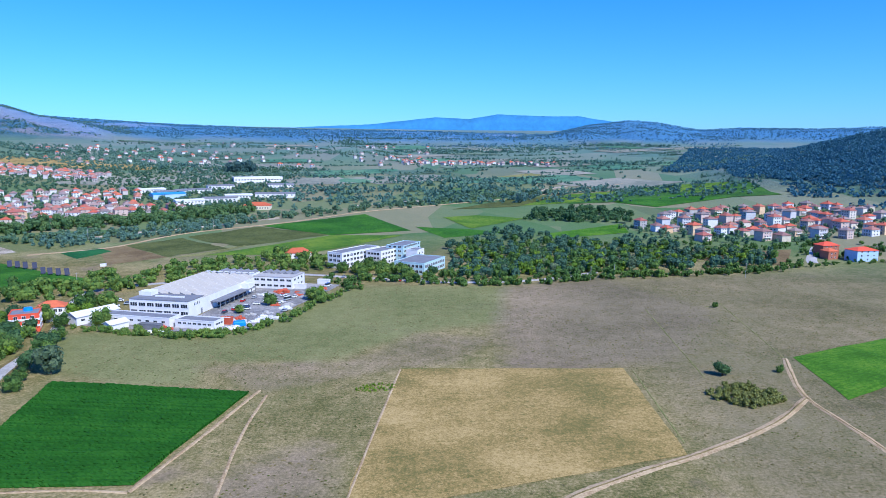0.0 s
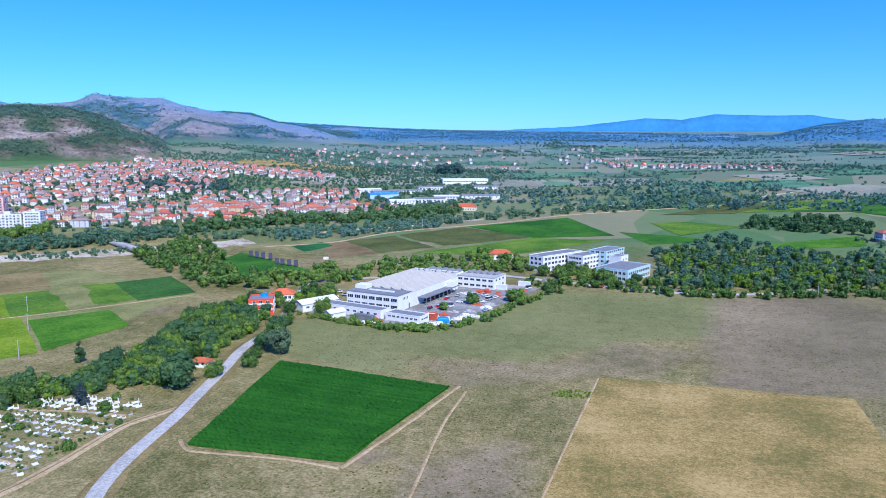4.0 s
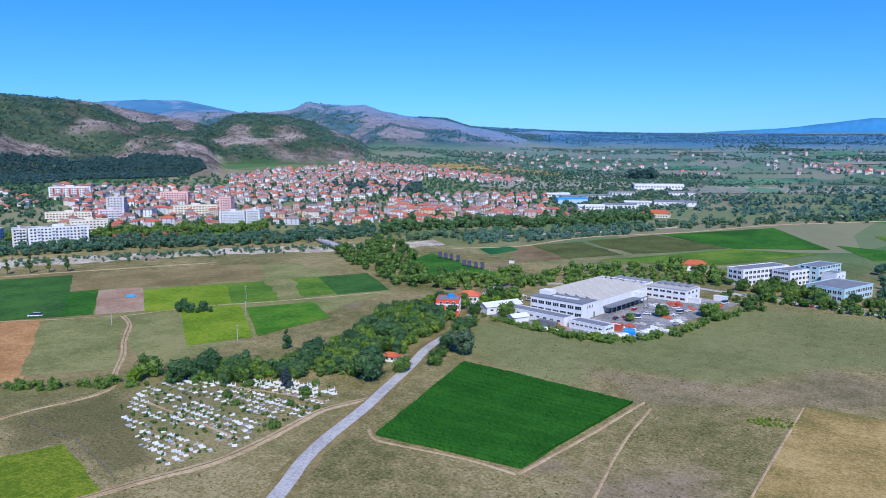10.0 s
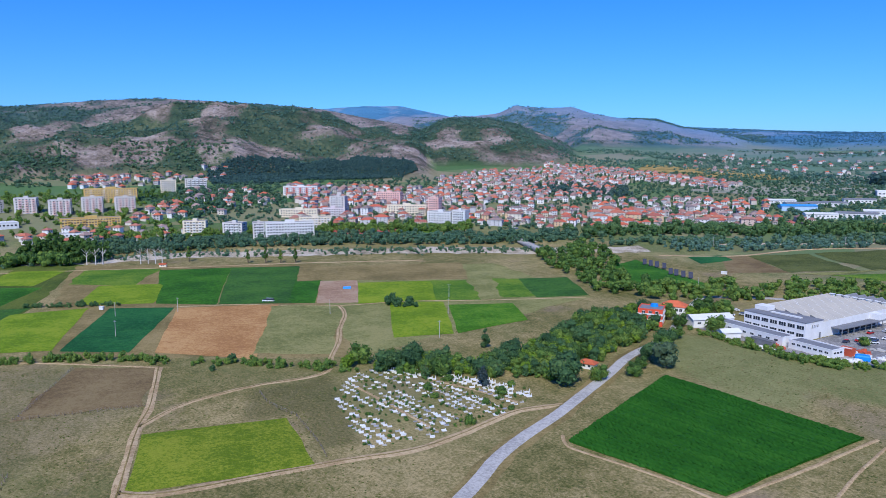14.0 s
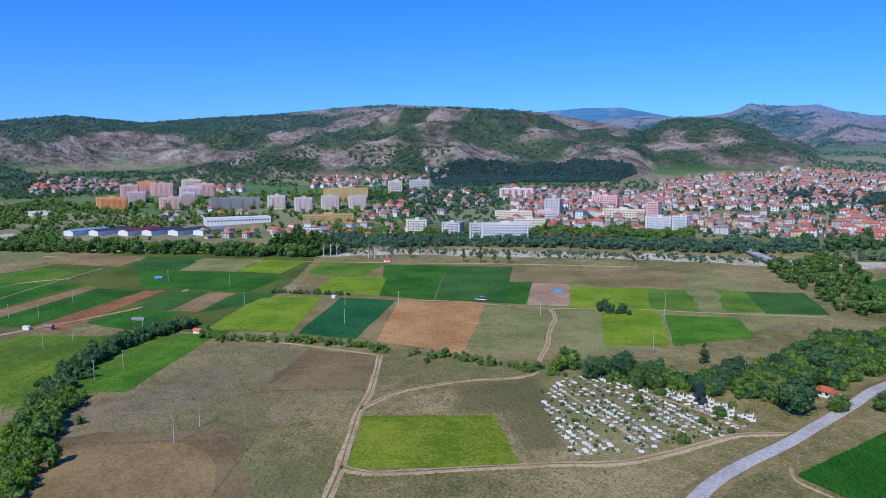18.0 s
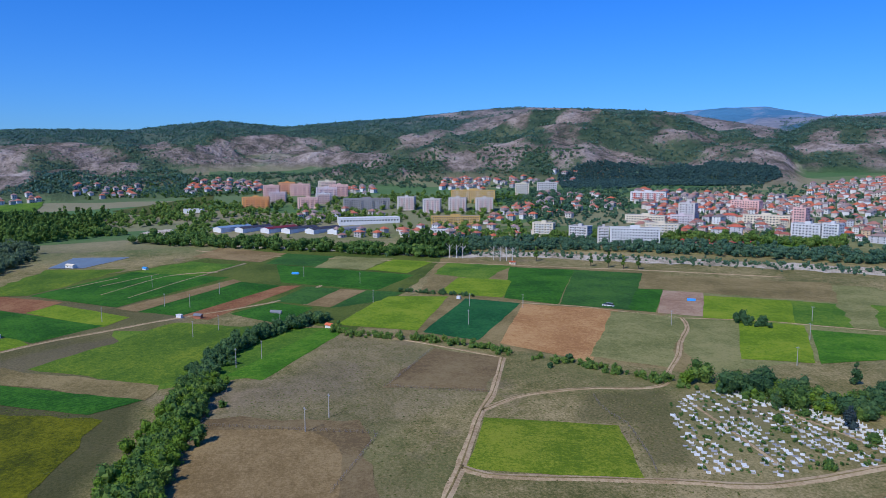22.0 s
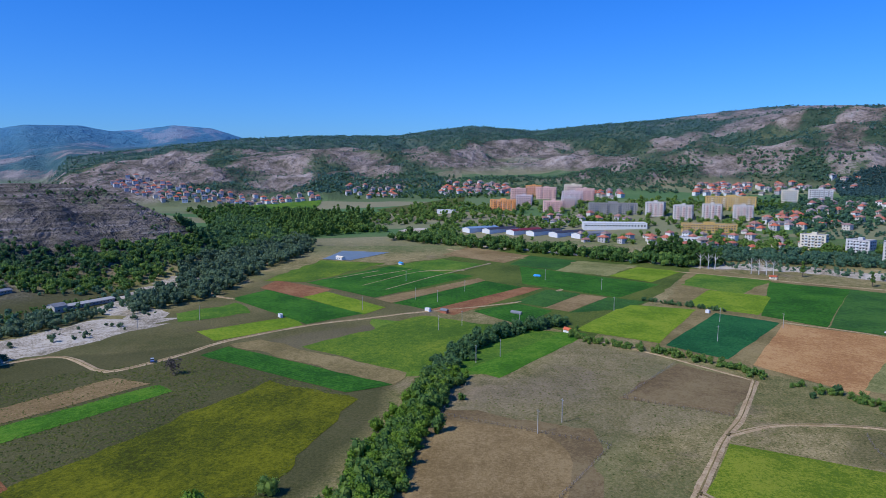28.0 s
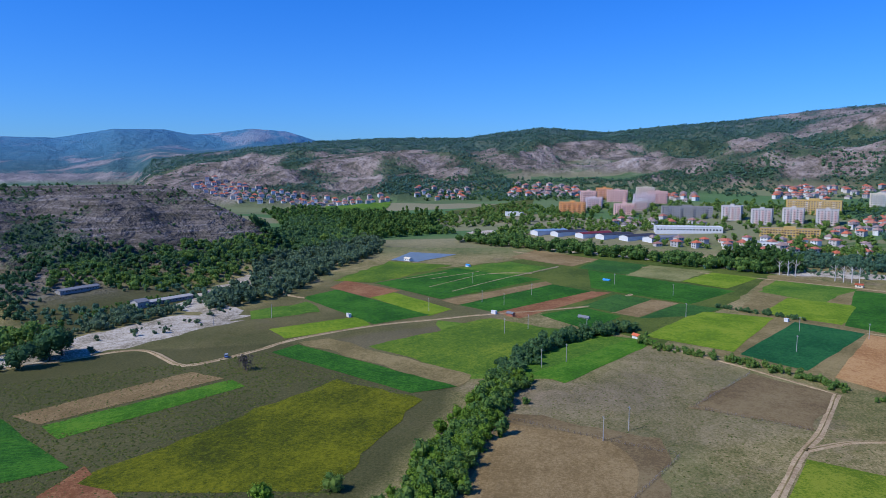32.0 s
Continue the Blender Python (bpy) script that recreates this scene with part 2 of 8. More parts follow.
M_FAROLIVE = earth("hazy_olive_plots", [(0.2, (0.07, 0.13, 0.09)), (0.5, (0.12, 0.18, 0.12)), (0.8, (0.18, 0.23, 0.15))], 0.01, 0.08)
M_FILM = plain("plastic_mulch_film", (0.2, 0.235, 0.24), 0.35, 0.3, 0.1)
M_TRACK = earth("pale_dust", [(0.2, (0.313, 0.215, 0.115)), (0.5, (0.418, 0.299, 0.167)), (0.8, (0.501, 0.374, 0.223))], 0.1, 0.6)
M_GRAVEL = earth("river_gravel", [(0.2, (0.2, 0.17, 0.115)), (0.4, (0.36, 0.3, 0.22)), (0.6, (0.48, 0.41, 0.32)), (0.8, (0.55, 0.49, 0.4))], 0.04, 0.25)
M_ASPHALT = earth("grey_worn_asphalt", [(0.2, (0.307, 0.291, 0.272)), (0.5, (0.395, 0.376, 0.350)), (0.8, (0.472, 0.444, 0.410))], 0.06, 0.5, relief=0.02, streak=0.12)
M_YARD = earth("dusty_concrete_yard", [(0.2, (0.16, 0.155, 0.15)), (0.5, (0.24, 0.23, 0.225)), (0.8, (0.36, 0.34, 0.32))], 0.05, 0.3, relief=0.03)
M_CROPROW = leaves("crop_leaves", (0.016, 0.084, 0.009), (0.027, 0.133, 0.013), (0.048, 0.181, 0.019))
# plants
M_LEAF = leaves("broad_leaves", (0.060, 0.122, 0.035), (0.107, 0.204, 0.046), (0.211, 0.302, 0.061), 0.2)
M_LEAF_DARK = leaves("dark_leaves", (0.046, 0.105, 0.047), (0.074, 0.157, 0.061), (0.136, 0.226, 0.077), 0.18)
M_LEAF_GREY = leaves("willow_leaves", (0.076, 0.131, 0.072), (0.121, 0.184, 0.099), (0.190, 0.253, 0.134))
M_LEAF_LIGHT = leaves("light_leaves", (0.100, 0.185, 0.023), (0.165, 0.277, 0.032), (0.265, 0.377, 0.045))
# Far foliage: lifted, bluish tones stand in for the air's haze.
M_LEAF_FAR = leaves("hazed_far_leaves", (0.078, 0.168, 0.131), (0.113, 0.218, 0.165), (0.164, 0.269, 0.182))
# Bluer copy of the broad leaves, with some haze mixed into the colour.
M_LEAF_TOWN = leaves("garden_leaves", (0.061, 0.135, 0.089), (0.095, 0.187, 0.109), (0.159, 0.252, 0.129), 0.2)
M_LEAF_DRY = leaves("dry_bush_leaves", (0.15, 0.17, 0.045), (0.24, 0.26, 0.07), (0.34, 0.33, 0.12))
# Eastern forest green turned blue to carry the haze over it.
M_FOREST = leaves("hazed_forest_leaves", (0.040, 0.130, 0.176), (0.052, 0.155, 0.206), (0.070, 0.176, 0.221))
# Pine green lightened towards blue; the haze before it is included.
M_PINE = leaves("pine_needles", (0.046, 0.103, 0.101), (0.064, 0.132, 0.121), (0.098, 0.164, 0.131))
M_NEEDLES = leaves("blue_needles", (0.03, 0.055, 0.055), (0.06, 0.095, 0.1), (0.11, 0.15, 0.16))
# The blue of these remote woods is haze put into the leaf colour.
M_HAZEWOOD = leaves("blue_hazed_leaves", (0.085, 0.205, 0.255), (0.1, 0.23, 0.285), (0.115, 0.25, 0.3))
M_BARK = plain("grey_brown_bark", (0.13, 0.1, 0.075), 0.95, 0.4, 2.0)
M_PALEBARK = plain("bleached_bark", (0.6, 0.56, 0.52), 0.9, 0.35, 2.0)


# ---- ground ----
def lattice(ix, iy, seed):
    h = (ix.astype(np.int64) * 374761393 + iy.astype(np.int64) * 668265263 + seed * 1442695041) & 0xFFFFFFFF
    h = ((h ^ (h >> 13)) * 1274126177) & 0xFFFFFFFF
    return ((h ^ (h >> 16)) & 0xFFFF) / 65535.0


def fnoise(x, y, size, octaves=4, seed=1, keep=0.5):
    """Layered value noise of about -1 to 1; size is its largest feature in metres."""
    out, amp, tot = 0.0, 1.0, 0.0
    for o in range(octaves):
        u, v = np.asarray(x, float) / size, np.asarray(y, float) / size
        iu, iv = np.floor(u), np.floor(v)
        fu, fv = u - iu, v - iv
        fu, fv = fu * fu * (3 - 2 * fu), fv * fv * (3 - 2 * fv)
        a, b = lattice(iu, iv, seed + o), lattice(iu + 1, iv, seed + o)
        c, d = lattice(iu, iv + 1, seed + o), lattice(iu + 1, iv + 1, seed + o)
        out = out + amp * ((a + (b - a) * fu) * (1 - fv) + (c + (d - c) * fu) * fv)
        tot, amp, size = tot + amp, amp * keep, size * 0.5
    return out / tot * 2 - 1


# Ridges: crest bearings and crest angles over the eye, foot and crest distance, roughness, how wooded
RIDGES = [
    ("north_rise", [(-12, 0.6), (-5, 1.0), (5, 1.2), (15, 1.35), (24, 1.65), (28, 1.85), (30, 2.1), (33, 2.6), (37, 2.4), (42, 1.0)], 2600, 4450, 0.2, 0.25),
    ("east_hills", [(-45, 1.7), (-36, 1.6), (-30, 1.35), (-27.8, 1.3), (-22.6, 1.42), (-19.8, 1.27), (-16.5, 1.9), (-14.4, 2.08), (-11.5, 1.7), (-8, 0.9), (-4, 0.3)], 2800, 4350, 0.34, 0.5),
    ("forest_hill", [(-70, 2.4), (-45, 2.8), (-36, 2.1), (-31.8, 1.15), (-29.6, 0.6), (-27.5, 0.1), (-25.4, -0.4), (-22.2, -1.0), (-18.5, -1.7), (-14, -2.6)], 1120, 1750, 0.08, 1.2),
    ("twin_peak", [(25, 1.0), (28, 1.7), (30, 2.06), (31.8, 2.71), (34.8, 2.89), (36.9, 3.3), (38.2, 3.78), (40.6, 3.72), (42.8, 3.95), (44.1, 3.35), (47.1, 3.0), (50, 2.4), (54, 1.5)], 2300, 3300, 0.26, -0.1),
    ("back_range", [(43, 1.0), (46, 2.6), (48.4, 3.16), (51.9, 3.91), (54.9, 3.92), (57.7, 3.7), (62, 3.2), (66, 2.0)], 2900, 3900, 0.08, 0.0),
    ("cone_hill", [(37, -0.2), (39.4, 1.2), (42.6, 2.45), (45.5, 2.97), (48.4, 2.93), (50, 2.2), (52, 1.3), (55, 0.8)], 1500, 1950, 0.34, 0.0),
    ("long_ridge", [(49, 0.4), (51, 2.3), (53.5, 2.75), (56, 3.2), (58.4, 3.65), (60.5, 3.82), (66.5, 4.12), (70.5, 4.24), (74.6, 3.96), (79.5, 3.39), (84.7, 3.02), (89, 2.6),
                    (92, 2.85), (94.2, 3.02), (97.5, 2.62), (100.3, 2.2), (106.5, 2.19), (112, 1.9), (116, 1.5), (120, 1.0), (126, 0.2)], 1300, 2250, 0.62, 0.0),
    ("rocky_spurs", [(82, -0.6), (86, 0.3), (90, 0.7), (93, 0.2), (96, 0.95), (100, 0.3), (103, 0.8), (107, 1.15), (111, 0.9), (115, 0.2), (119, -0.9), (123, -1.6)], 1420, 1800, 0.55, -0.1),
    ("south_range", [(108, 1.2), (112, 1.9), (114.6, 2.7), (117.3, 2.86), (119.8, 2.5), (121.6, 2.34), (123.6, 2.7), (127, 2.68), (130.8, 1.95), (136, 2.0), (150, 2.0), (165, 0.5)], 2500, 3700, 0.1, 0.2),
    ("river_bluff", [(112, -8.1), (113.4, -7.4), (115.1, -6.1), (117.2, -4.5), (119.3, -3.35), (121.8, -2.2), (123.8, -1.5), (127.3, -1.33), (134.4, -1.4), (150, -1.2), (165, -3.0)], None, None, 0.5, -0.3),
]


HILL_PATCHES = []


def hill_patch(much, outline):
    """A wood (+) or a bare rock face (-) on the slopes."""
    HILL_PATCHES.append((much, outline))


hill_patch(0.8, [(-1370, 615), (-1465, 700), (-1590, 865), (-1400, 775), (-1325, 710), (-1350, 675), (-1335, 610)])
hill_patch(0.8, [(-1625, 610), (-1655, 665), (-1555, 640), (-1465, 575)])
hill_patch(0.8, [(-1130, 895), (-1330, 1080), (-1455, 1270), (-2375, 2250), (-2005, 2090), (-1250, 1430), (-1130, 1270), (-1320, 1375), (-1275, 1225), (-1225, 1160), (-1345, 1215), (-1325, 1135), (-1230, 1025)])
hill_patch(0.8, [(-1160, 945), (-1165, 1100), (-1100, 1050), (-1155, 1010)])
hill_patch(0.8, [(-1300, 470), (-1295, 515), (-1245, 510), (-1225, 480), (-1255, 460)])
hill_patch(0.8, [(-1705, 1175), (-1530, 1145), (-1325, 1005), (-1410, 975)])
hill_patch(0.8, [(-1370, 730), (-1505, 845), (-1480, 860), (-1350, 750)])
hill_patch(0.8, [(-2220, -210), (-2160, 230), (-2015, 535), (-1910, 445), (-1890, 395), (-1770, 270), (-1670, 205), (-1735, 185), (-1835, 170), (-1905, 50), (-1870, -5), (-1920, -120), (-1950, -225), (-1980, -370)])
hill_patch(0.8, [(-1590, -300), (-1495, -155), (-1470, -135), (-1335, -155), (-1410, -270)])
hill_patch(0.8, [(-1260, 290), (-1310, 290), (-1305, 415), (-1245, 510), (-1200, 490), (-1260, 400)])
hill_patch(0.8, [(-1900, 470), (-1660, 555), (-1405, 575), (-1345, 535), (-1460, 465)])
hill_patch(0.8, [(-1375, -620), (-1690, -745), (-1445, -620), (-1445, -575), (-1370, -495), (-1325, -490), (-1295, -560)])
hill_patch(0.8, [(-1885, -1080), (-1990, -1005), (-3485, -1410), (-2145, -585), (-1965, -370), (-1970, -540), (-1970, -675), (-1860, -770), (-1725, -875)])
hill_patch(0.8, [(-1530, -470), (-1520, -415), (-1340, -345), (-1320, -370), (-1485, -470)])
hill_patch(0.8, [(-1275, -460), (-1330, -435), (-1290, -330), (-1240, -340)])
hill_patch(-0.95, [(-1340, 740), (-1390, 805), (-1415, 860), (-1405, 910), (-1240, 845), (-1270, 820), (-1320, 775)])
hill_patch(-0.95, [(-1240, 925), (-1185, 930), (-1150, 960), (-1125, 985), (-1045, 840), (-1095, 830)])
hill_patch(-0.95, [(-1260, 585), (-1350, 660), (-1335, 700), (-1290, 710), (-1225, 720), (-1190, 620), (-1205, 580)])
hill_patch(-0.95, [(-1560, 655), (-1605, 715), (-1585, 740), (-1500, 690), (-1495, 660)])
hill_patch(-0.95, [(-1365, 570), (-1390, 610), (-1335, 610), (-1250, 565), (-1295, 560)])
hill_patch(-0.95, [(-1545, 910), (-1850, 1200), (-1475, 1020), (-1760, 1295), (-1325, 1055), (-2480, 2025), (-2985, 2200), (-1870, 1255), (-1880, 1165)])
hill_patch(-0.95, [(-1240, 1030), (-1355, 1185), (-1290, 1200), (-1175, 1125), (-1200, 1080)])
hill_patch(-0.95, [(-1240, 1210), (-1305, 1335), (-1185, 1300), (-1120, 1200), (-1150, 1120)])
hill_patch(-0.95, [(-1260, 1435), (-1615, 1975), (-1215, 1460), (-1195, 1370)])
hill_patch(-0.95, [(-1355, 455), (-1320, 480), (-1290, 465), (-1315, 420)])
hill_patch(-0.95, [(-1310, 510), (-1255, 535), (-1205, 530), (-1215, 480)])
hill_patch(-0.95, [(-1960, 640), (-1645, 600), (-1605, 595), (-1755, 570)])
hill_patch(-0.95, [(-1980, -335), (-1945, -270), (-1835, -205), (-1605, -245)])
hill_patch(-0.95, [(-1540, -150), (-1655, -145), (-1675, -105), (-1540, -110), (-1510, -130)])
hill_patch(-0.95, [(-1745, -115), (-1830, -90), (-1840, -5), (-1825, 25), (-1740, -65)])
hill_patch(-0.95, [(-1560, -40), (-1785, 10), (-1785, 70), (-1725, 155), (-1480, 160), (-1530, 70), (-1535, 25), (-1500, -5), (-1505, -30)])
hill_patch(-0.95, [(-1845, 55), (-1885, 130), (-1750, 155), (-1805, 100)])
hill_patch(-0.95, [(-1470, 160), (-1720, 235), (-1495, 240), (-1400, 210), (-1415, 170)])
hill_patch(-0.95, [(-1775, 335), (-1885, 425), (-1500, 340), (-1490, 295)])
hill_patch(-0.95, [(-1345, 330), (-1390, 380), (-1375, 450), (-1340, 415), (-1335, 355)])
hill_patch(-0.95, [(-1990, 540), (-1965, 625), (-1645, 610), (-1620, 585), (-1755, 555)])
hill_patch(-0.95, [(-1350, -25), (-1500, 5), (-1380, 105), (-1340, 140), (-1255, 190), (-1300, 95), (-1320, 5)])
hill_patch(-0.95, [(-1315, 240), (-1315, 305), (-1290, 305), (-1285, 265)])
hill_patch(-0.95, [(-1335, -785), (-1580, -890), (-1725, -890), (-1630, -765), (-1500, -745), (-1265, -690), (-1220, -690)])
hill_patch(-0.95, [(-1250, -680), (-1475, -735), (-1365, -615), (-1305, -570), (-1250, -625)])
hill_patch(-0.95, [(-1545, -660), (-1730, -685), (-1510, -475), (-1510, -545), (-1520, -630)])
hill_patch(-0.95, [(-1245, -565), (-1300, -515), (-1260, -465), (-1215, -540)])
hill_patch(-0.95, [(-1945, -550), (-1580, -380), (-1545, -340), (-1535, -420)])
hill_patch(-0.95, [(-1480, -510), (-1400, -455), (-1315, -415), (-1340, -460)])
hill_patch(-0.95, [(-1330, -300), (-1570, -310), (-1585, -300), (-1395, -265)])


def soft_mask(poly, x, y, soft, wander=5.0, size=30):
    """1 inside an outline, fading to 0 over soft metres outside it."""
    hit, near = np.zeros(x.shape, bool), np.full(x.shape, 1e9)
    for (x0, y0), (x1, y1) in zip(poly, poly[1:] + poly[:1]):
        c = (y0 > y) != (y1 > y)
        hit ^= c & (x < (x1 - x0) * (y - y0) / (y1 - y0 + 1e-12) + x0)
        u = np.clip(((x - x0) * (x1 - x0) + (y - y0) * (y1 - y0)) / ((x1 - x0) ** 2 + (y1 - y0) ** 2 + 1e-9), 0, 1)
        near = np.minimum(near, np.hypot(x - x0 - u * (x1 - x0), y - y0 - u * (y1 - y0)))
    d = np.where(hit, near, -near) + wander * fnoise(x, y, size, 3, 55)
    return np.clip(0.5 + d / soft, 0, 1)


def bearing(x, y):
    a = np.degrees(np.arctan2(-x, y))
    return np.where(a < -130, a + 360, a)


def valley(az, r):
    """The valley floor, which tilts up gently to its edges."""
    s = np.interp(az, [-130, -40, 0, 20, 45, 60, 95, 112, 135, 230], [0.02, 0.045, 0.05, 0.055, 0.085, 0.1, 0.1, 0.05, 0.035, 0.02])
    r0 = np.interp(az, [-130, -40, 0, 30, 60, 95, 110, 135], [900, 560, 640, 680, 720, 800, 900, 900])
    end = np.interp(az, [-40, 25, 40, 140], [4700, 4700, 1800, 1800])
    u = np.minimum(r, end) - r0 + 150
    return s * np.where(u < 0, 0.0, np.where(u < 300, u * u / 600, u - 150))


def height(x, y, parts=False):
    x, y = np.asarray(x, float), np.asarray(y, float)
    r, az = np.hypot(x, y) + 1e-6, bearing(x, y)
    z = valley(az, r)
    hill, lush = np.zeros_like(z), np.zeros_like(z)
    for i, (name, crest, foot, top, rough, wooded) in enumerate(RIDGES):
        ca, ce = zip(*crest)
        if foot is None:
            foot_r = np.interp(az, [112, 113.4, 117, 124, 135, 165], [700, 690, 620, 530, 505, 520])
            top_r = foot_r + np.interp(az, [112, 118, 124, 165], [30, 170, 330, 380])
        else:
            wob = fnoise(az * 20, az * 0, 90, 3, 40 + i)
            foot_r, top_r = foot * (1 + 0.06 * wob), top * (1 + 0.03 * wob)
        e = np.interp(az, ca, ce)
        inside = np.clip(np.minimum(az - ca[0], ca[-1] - az) / 1.5, 0, 1)
        zc = 92 + np.tan(np.radians(e)) * top_r
        s = (r - foot_r) / (top_r - foot_r)
        n = fnoise(x, y, 420 if top > 1600 else 160, 5, 70 + i, 0.55) if foot else fnoise(x, y, 150, 5, 70, 0.55)
        gully = np.abs(fnoise(x, y, 240 if foot else 110, 4, 90 + i))
        up = np.clip(s, 0, 1)
        mid = up * (1 - up) * 4
        prof = up ** 0.85 * (1 - 0.25 * mid) + rough * mid * (n - 0.9 * gully + 0.2)
        back = np.where(s > 1, np.exp(-((s - 1) * 1.1) ** 2), 1.0)
        zz = np.where(s > 0, z + (zc - z) * prof * back, z - 1)
        zz = np.where(inside > 0, z + (zz - z) * inside, z - 1)
        take = zz > z
        hill = np.where(take, np.maximum(hill, np.clip((zz - z) / 14.0, 0, 1)), hill)
        crown = 0.5 * np.clip((s - 0.75) * 4, 0, 1) * (name == "long_ridge") * np.interp(az, [70, 82, 112, 118], [0, 1, 1, 0])
        lush = np.where(take, wooded + crown, lush)
        z = np.where(take, zz, z)
    far = (az < -72) | (az > 168)
    z = np.where(far, z + np.clip(r - 1500, 0, 3200) * 0.05 * np.clip(np.minimum(np.abs(az + 72), np.abs(az - 168)) / 8, 0, 1), z)
    if not parts:
        return z
    veg = np.clip((fnoise(x, y, 200, 5, 82, 0.68) + lush) * 1.9 + 0.52, 0, 1)
    for much, outline in HILL_PATCHES:
        (x0, y0), (x1, y1) = np.min(outline, 0) - 110, np.max(outline, 0) + 110
        near = (x > x0) & (x < x1) & (y > y0) & (y < y1)
        if near.any():
            veg[near] += much * soft_mask(outline, x[near], y[near], 70.0, 48.0, 130)
    return z, hill, np.clip(veg, 0, 1)


def mesh_from(name, verts, faces, mats=(), uv=None, mat_index=None, smooth=False):
    me = bpy.data.meshes.new(name)
    verts = np.asarray(verts, np.float32).reshape(-1, 3)
    faces = np.asarray(faces, np.int32)
    k = faces.shape[1]
    me.vertices.add(len(verts))
    me.vertices.foreach_set("co", verts.ravel())
    me.loops.add(faces.size)
    me.loops.foreach_set("vertex_index", faces.ravel())
    me.polygons.add(len(faces))
    me.polygons.foreach_set("loop_start", np.arange(0, faces.size, k, dtype=np.int32))
    me.polygons.foreach_set("loop_total", np.full(len(faces), k, np.int32))
    if mat_index is not None:
        me.polygons.foreach_set("material_index", np.asarray(mat_index, np.int32))
    me.polygons.foreach_set("use_smooth", np.full(len(faces), smooth))
    if uv is not None:
        layer = me.uv_layers.new(name="UVMap")
        layer.data.foreach_set("uv", np.asarray(uv, np.float32)[faces.ravel()].ravel())
    for m in mats:
        me.materials.append(m)
    me.update(calc_edges=True)
    me.validate()
    return me


def ground_material():
    m, t, b = shader("valley_and_hill_ground", 0.95)
    b.inputs["Specular IOR Level"].default_value = 0.08
    pos = place_of(t)
    att = t.nodes.new("ShaderNodeAttribute")
    att.attribute_name = "hill"
    far = t.nodes.new("ShaderNodeAttribute")
    far.attribute_name = "range"
    fields = t.nodes.new("ShaderNodeTexVoronoi")
    fields.inputs["Scale"].default_value = 0.011
    fields.inputs["Randomness"].default_value = 0.8
    warp = mix(t, 0.08, pos, node(t, "ShaderNodeTexNoise", Scale=0.01).outputs["Color"], "ADD")
    squash = t.nodes.new("ShaderNodeMapping")
    squash.inputs["Rotation"].default_value = (0, 0, 0.5)
    squash.inputs["Scale"].default_value = (1.0, 0.42, 0.0)
    t.links.new(pos, squash.inputs["Vector"])
    t.links.new(squash.outputs[0], fields.inputs["Vector"])
    pick = t.nodes.new("ShaderNodeSeparateColor")
    t.links.new(fields.outputs["Color"], pick.inputs[0])
    patch = ramp(t, pick.outputs[0], [(0.0, (0.05, 0.14, 0.05)), (0.2, (0.08, 0.17, 0.065)), (0.4, (0.13, 0.185, 0.085)), (0.6, (0.18, 0.2, 0.105)), (0.8, (0.235, 0.22, 0.135)), (1.0, (0.07, 0.13, 0.055))])
    n1, n2, n3 = noise_node(t, pos, 0.014, 4.0), noise_node(t, pos, 0.15, 5.0, 0.7), noise_node(t, pos, 0.9, 5.0, 0.8)
    f = maths(t, "MULTIPLY_ADD", n2, 0.4, maths(t, "MULTIPLY_ADD", n1, 0.45, maths(t, "MULTIPLY", n3, 0.8)))
    f = maths(t, "MULTIPLY_ADD", maths(t, "SUBTRACT", f, 0.825), 3.3, 0.5)
    grass = ramp(t, f, [(0.08, (0.085, 0.09, 0.026)), (0.35, (0.165, 0.146, 0.052)), (0.6, (0.248, 0.2, 0.086)), (0.92, (0.38, 0.295, 0.145))])
    burnt = ramp(t, noise_node(t, pos, 0.02, 5.0, 0.6), [(0.58, (0.0,) * 3), (0.7, (1.0,) * 3)])
    grass = mix(t, maths(t, "MULTIPLY", burnt, 0.6), grass, mix(t, n3, (0.15, 0.1, 0.075), (0.27, 0.2, 0.155)))
    green = ramp(t, noise_node(t, pos, 0.011, 4.0, 0.6), [(0.5, (0.0,) * 3), (0.68, (1.0,) * 3)])
    grass = mix(t, maths(t, "MULTIPLY", green, 0.65), grass, mix(t, n3, (0.1, 0.115, 0.035), (0.24, 0.225, 0.095)))
    for cover, lo, hi in (("sward", (0.13, 0.15, 0.05), (0.235, 0.235, 0.092)), ("bare", (0.165, 0.12, 0.085), (0.315, 0.24, 0.165)), ("weeds", (0.045, 0.048, 0.016), (0.1, 0.095, 0.036)), ("heath", (0.085, 0.078, 0.038), (0.235, 0.19, 0.115))):
        c = t.nodes.new("ShaderNodeAttribute")
        c.attribute_name = cover
        fade = maths(t, "MULTIPLY_ADD", maths(t, "SUBTRACT", n2, 0.5), 0.9, c.outputs["Fac"])
        fade = maths(t, "MULTIPLY", maths(t, "MINIMUM", maths(t, "MAXIMUM", fade, 0.0), 1.0), maths(t, "MINIMUM", maths(t, "MULTIPLY", c.outputs["Fac"], 4.0), 1.0))
        grass = mix(t, fade, grass, mix(t, f, lo, hi))
    speck = ramp(t, noise_node(t, pos, 0.42, 3.0, 0.6), [(0.6, (0.0,) * 3), (0.68, (1.0,) * 3)])
    grass = mix(t, maths(t, "MULTIPLY", speck, 0.4), grass, (0.12, 0.12, 0.05))
    low = mix(t, far.outputs["Fac"], grass, mix(t, 0.14, patch, grass))
    veg = t.nodes.new("ShaderNodeAttribute")
    veg.attribute_name = "veg"
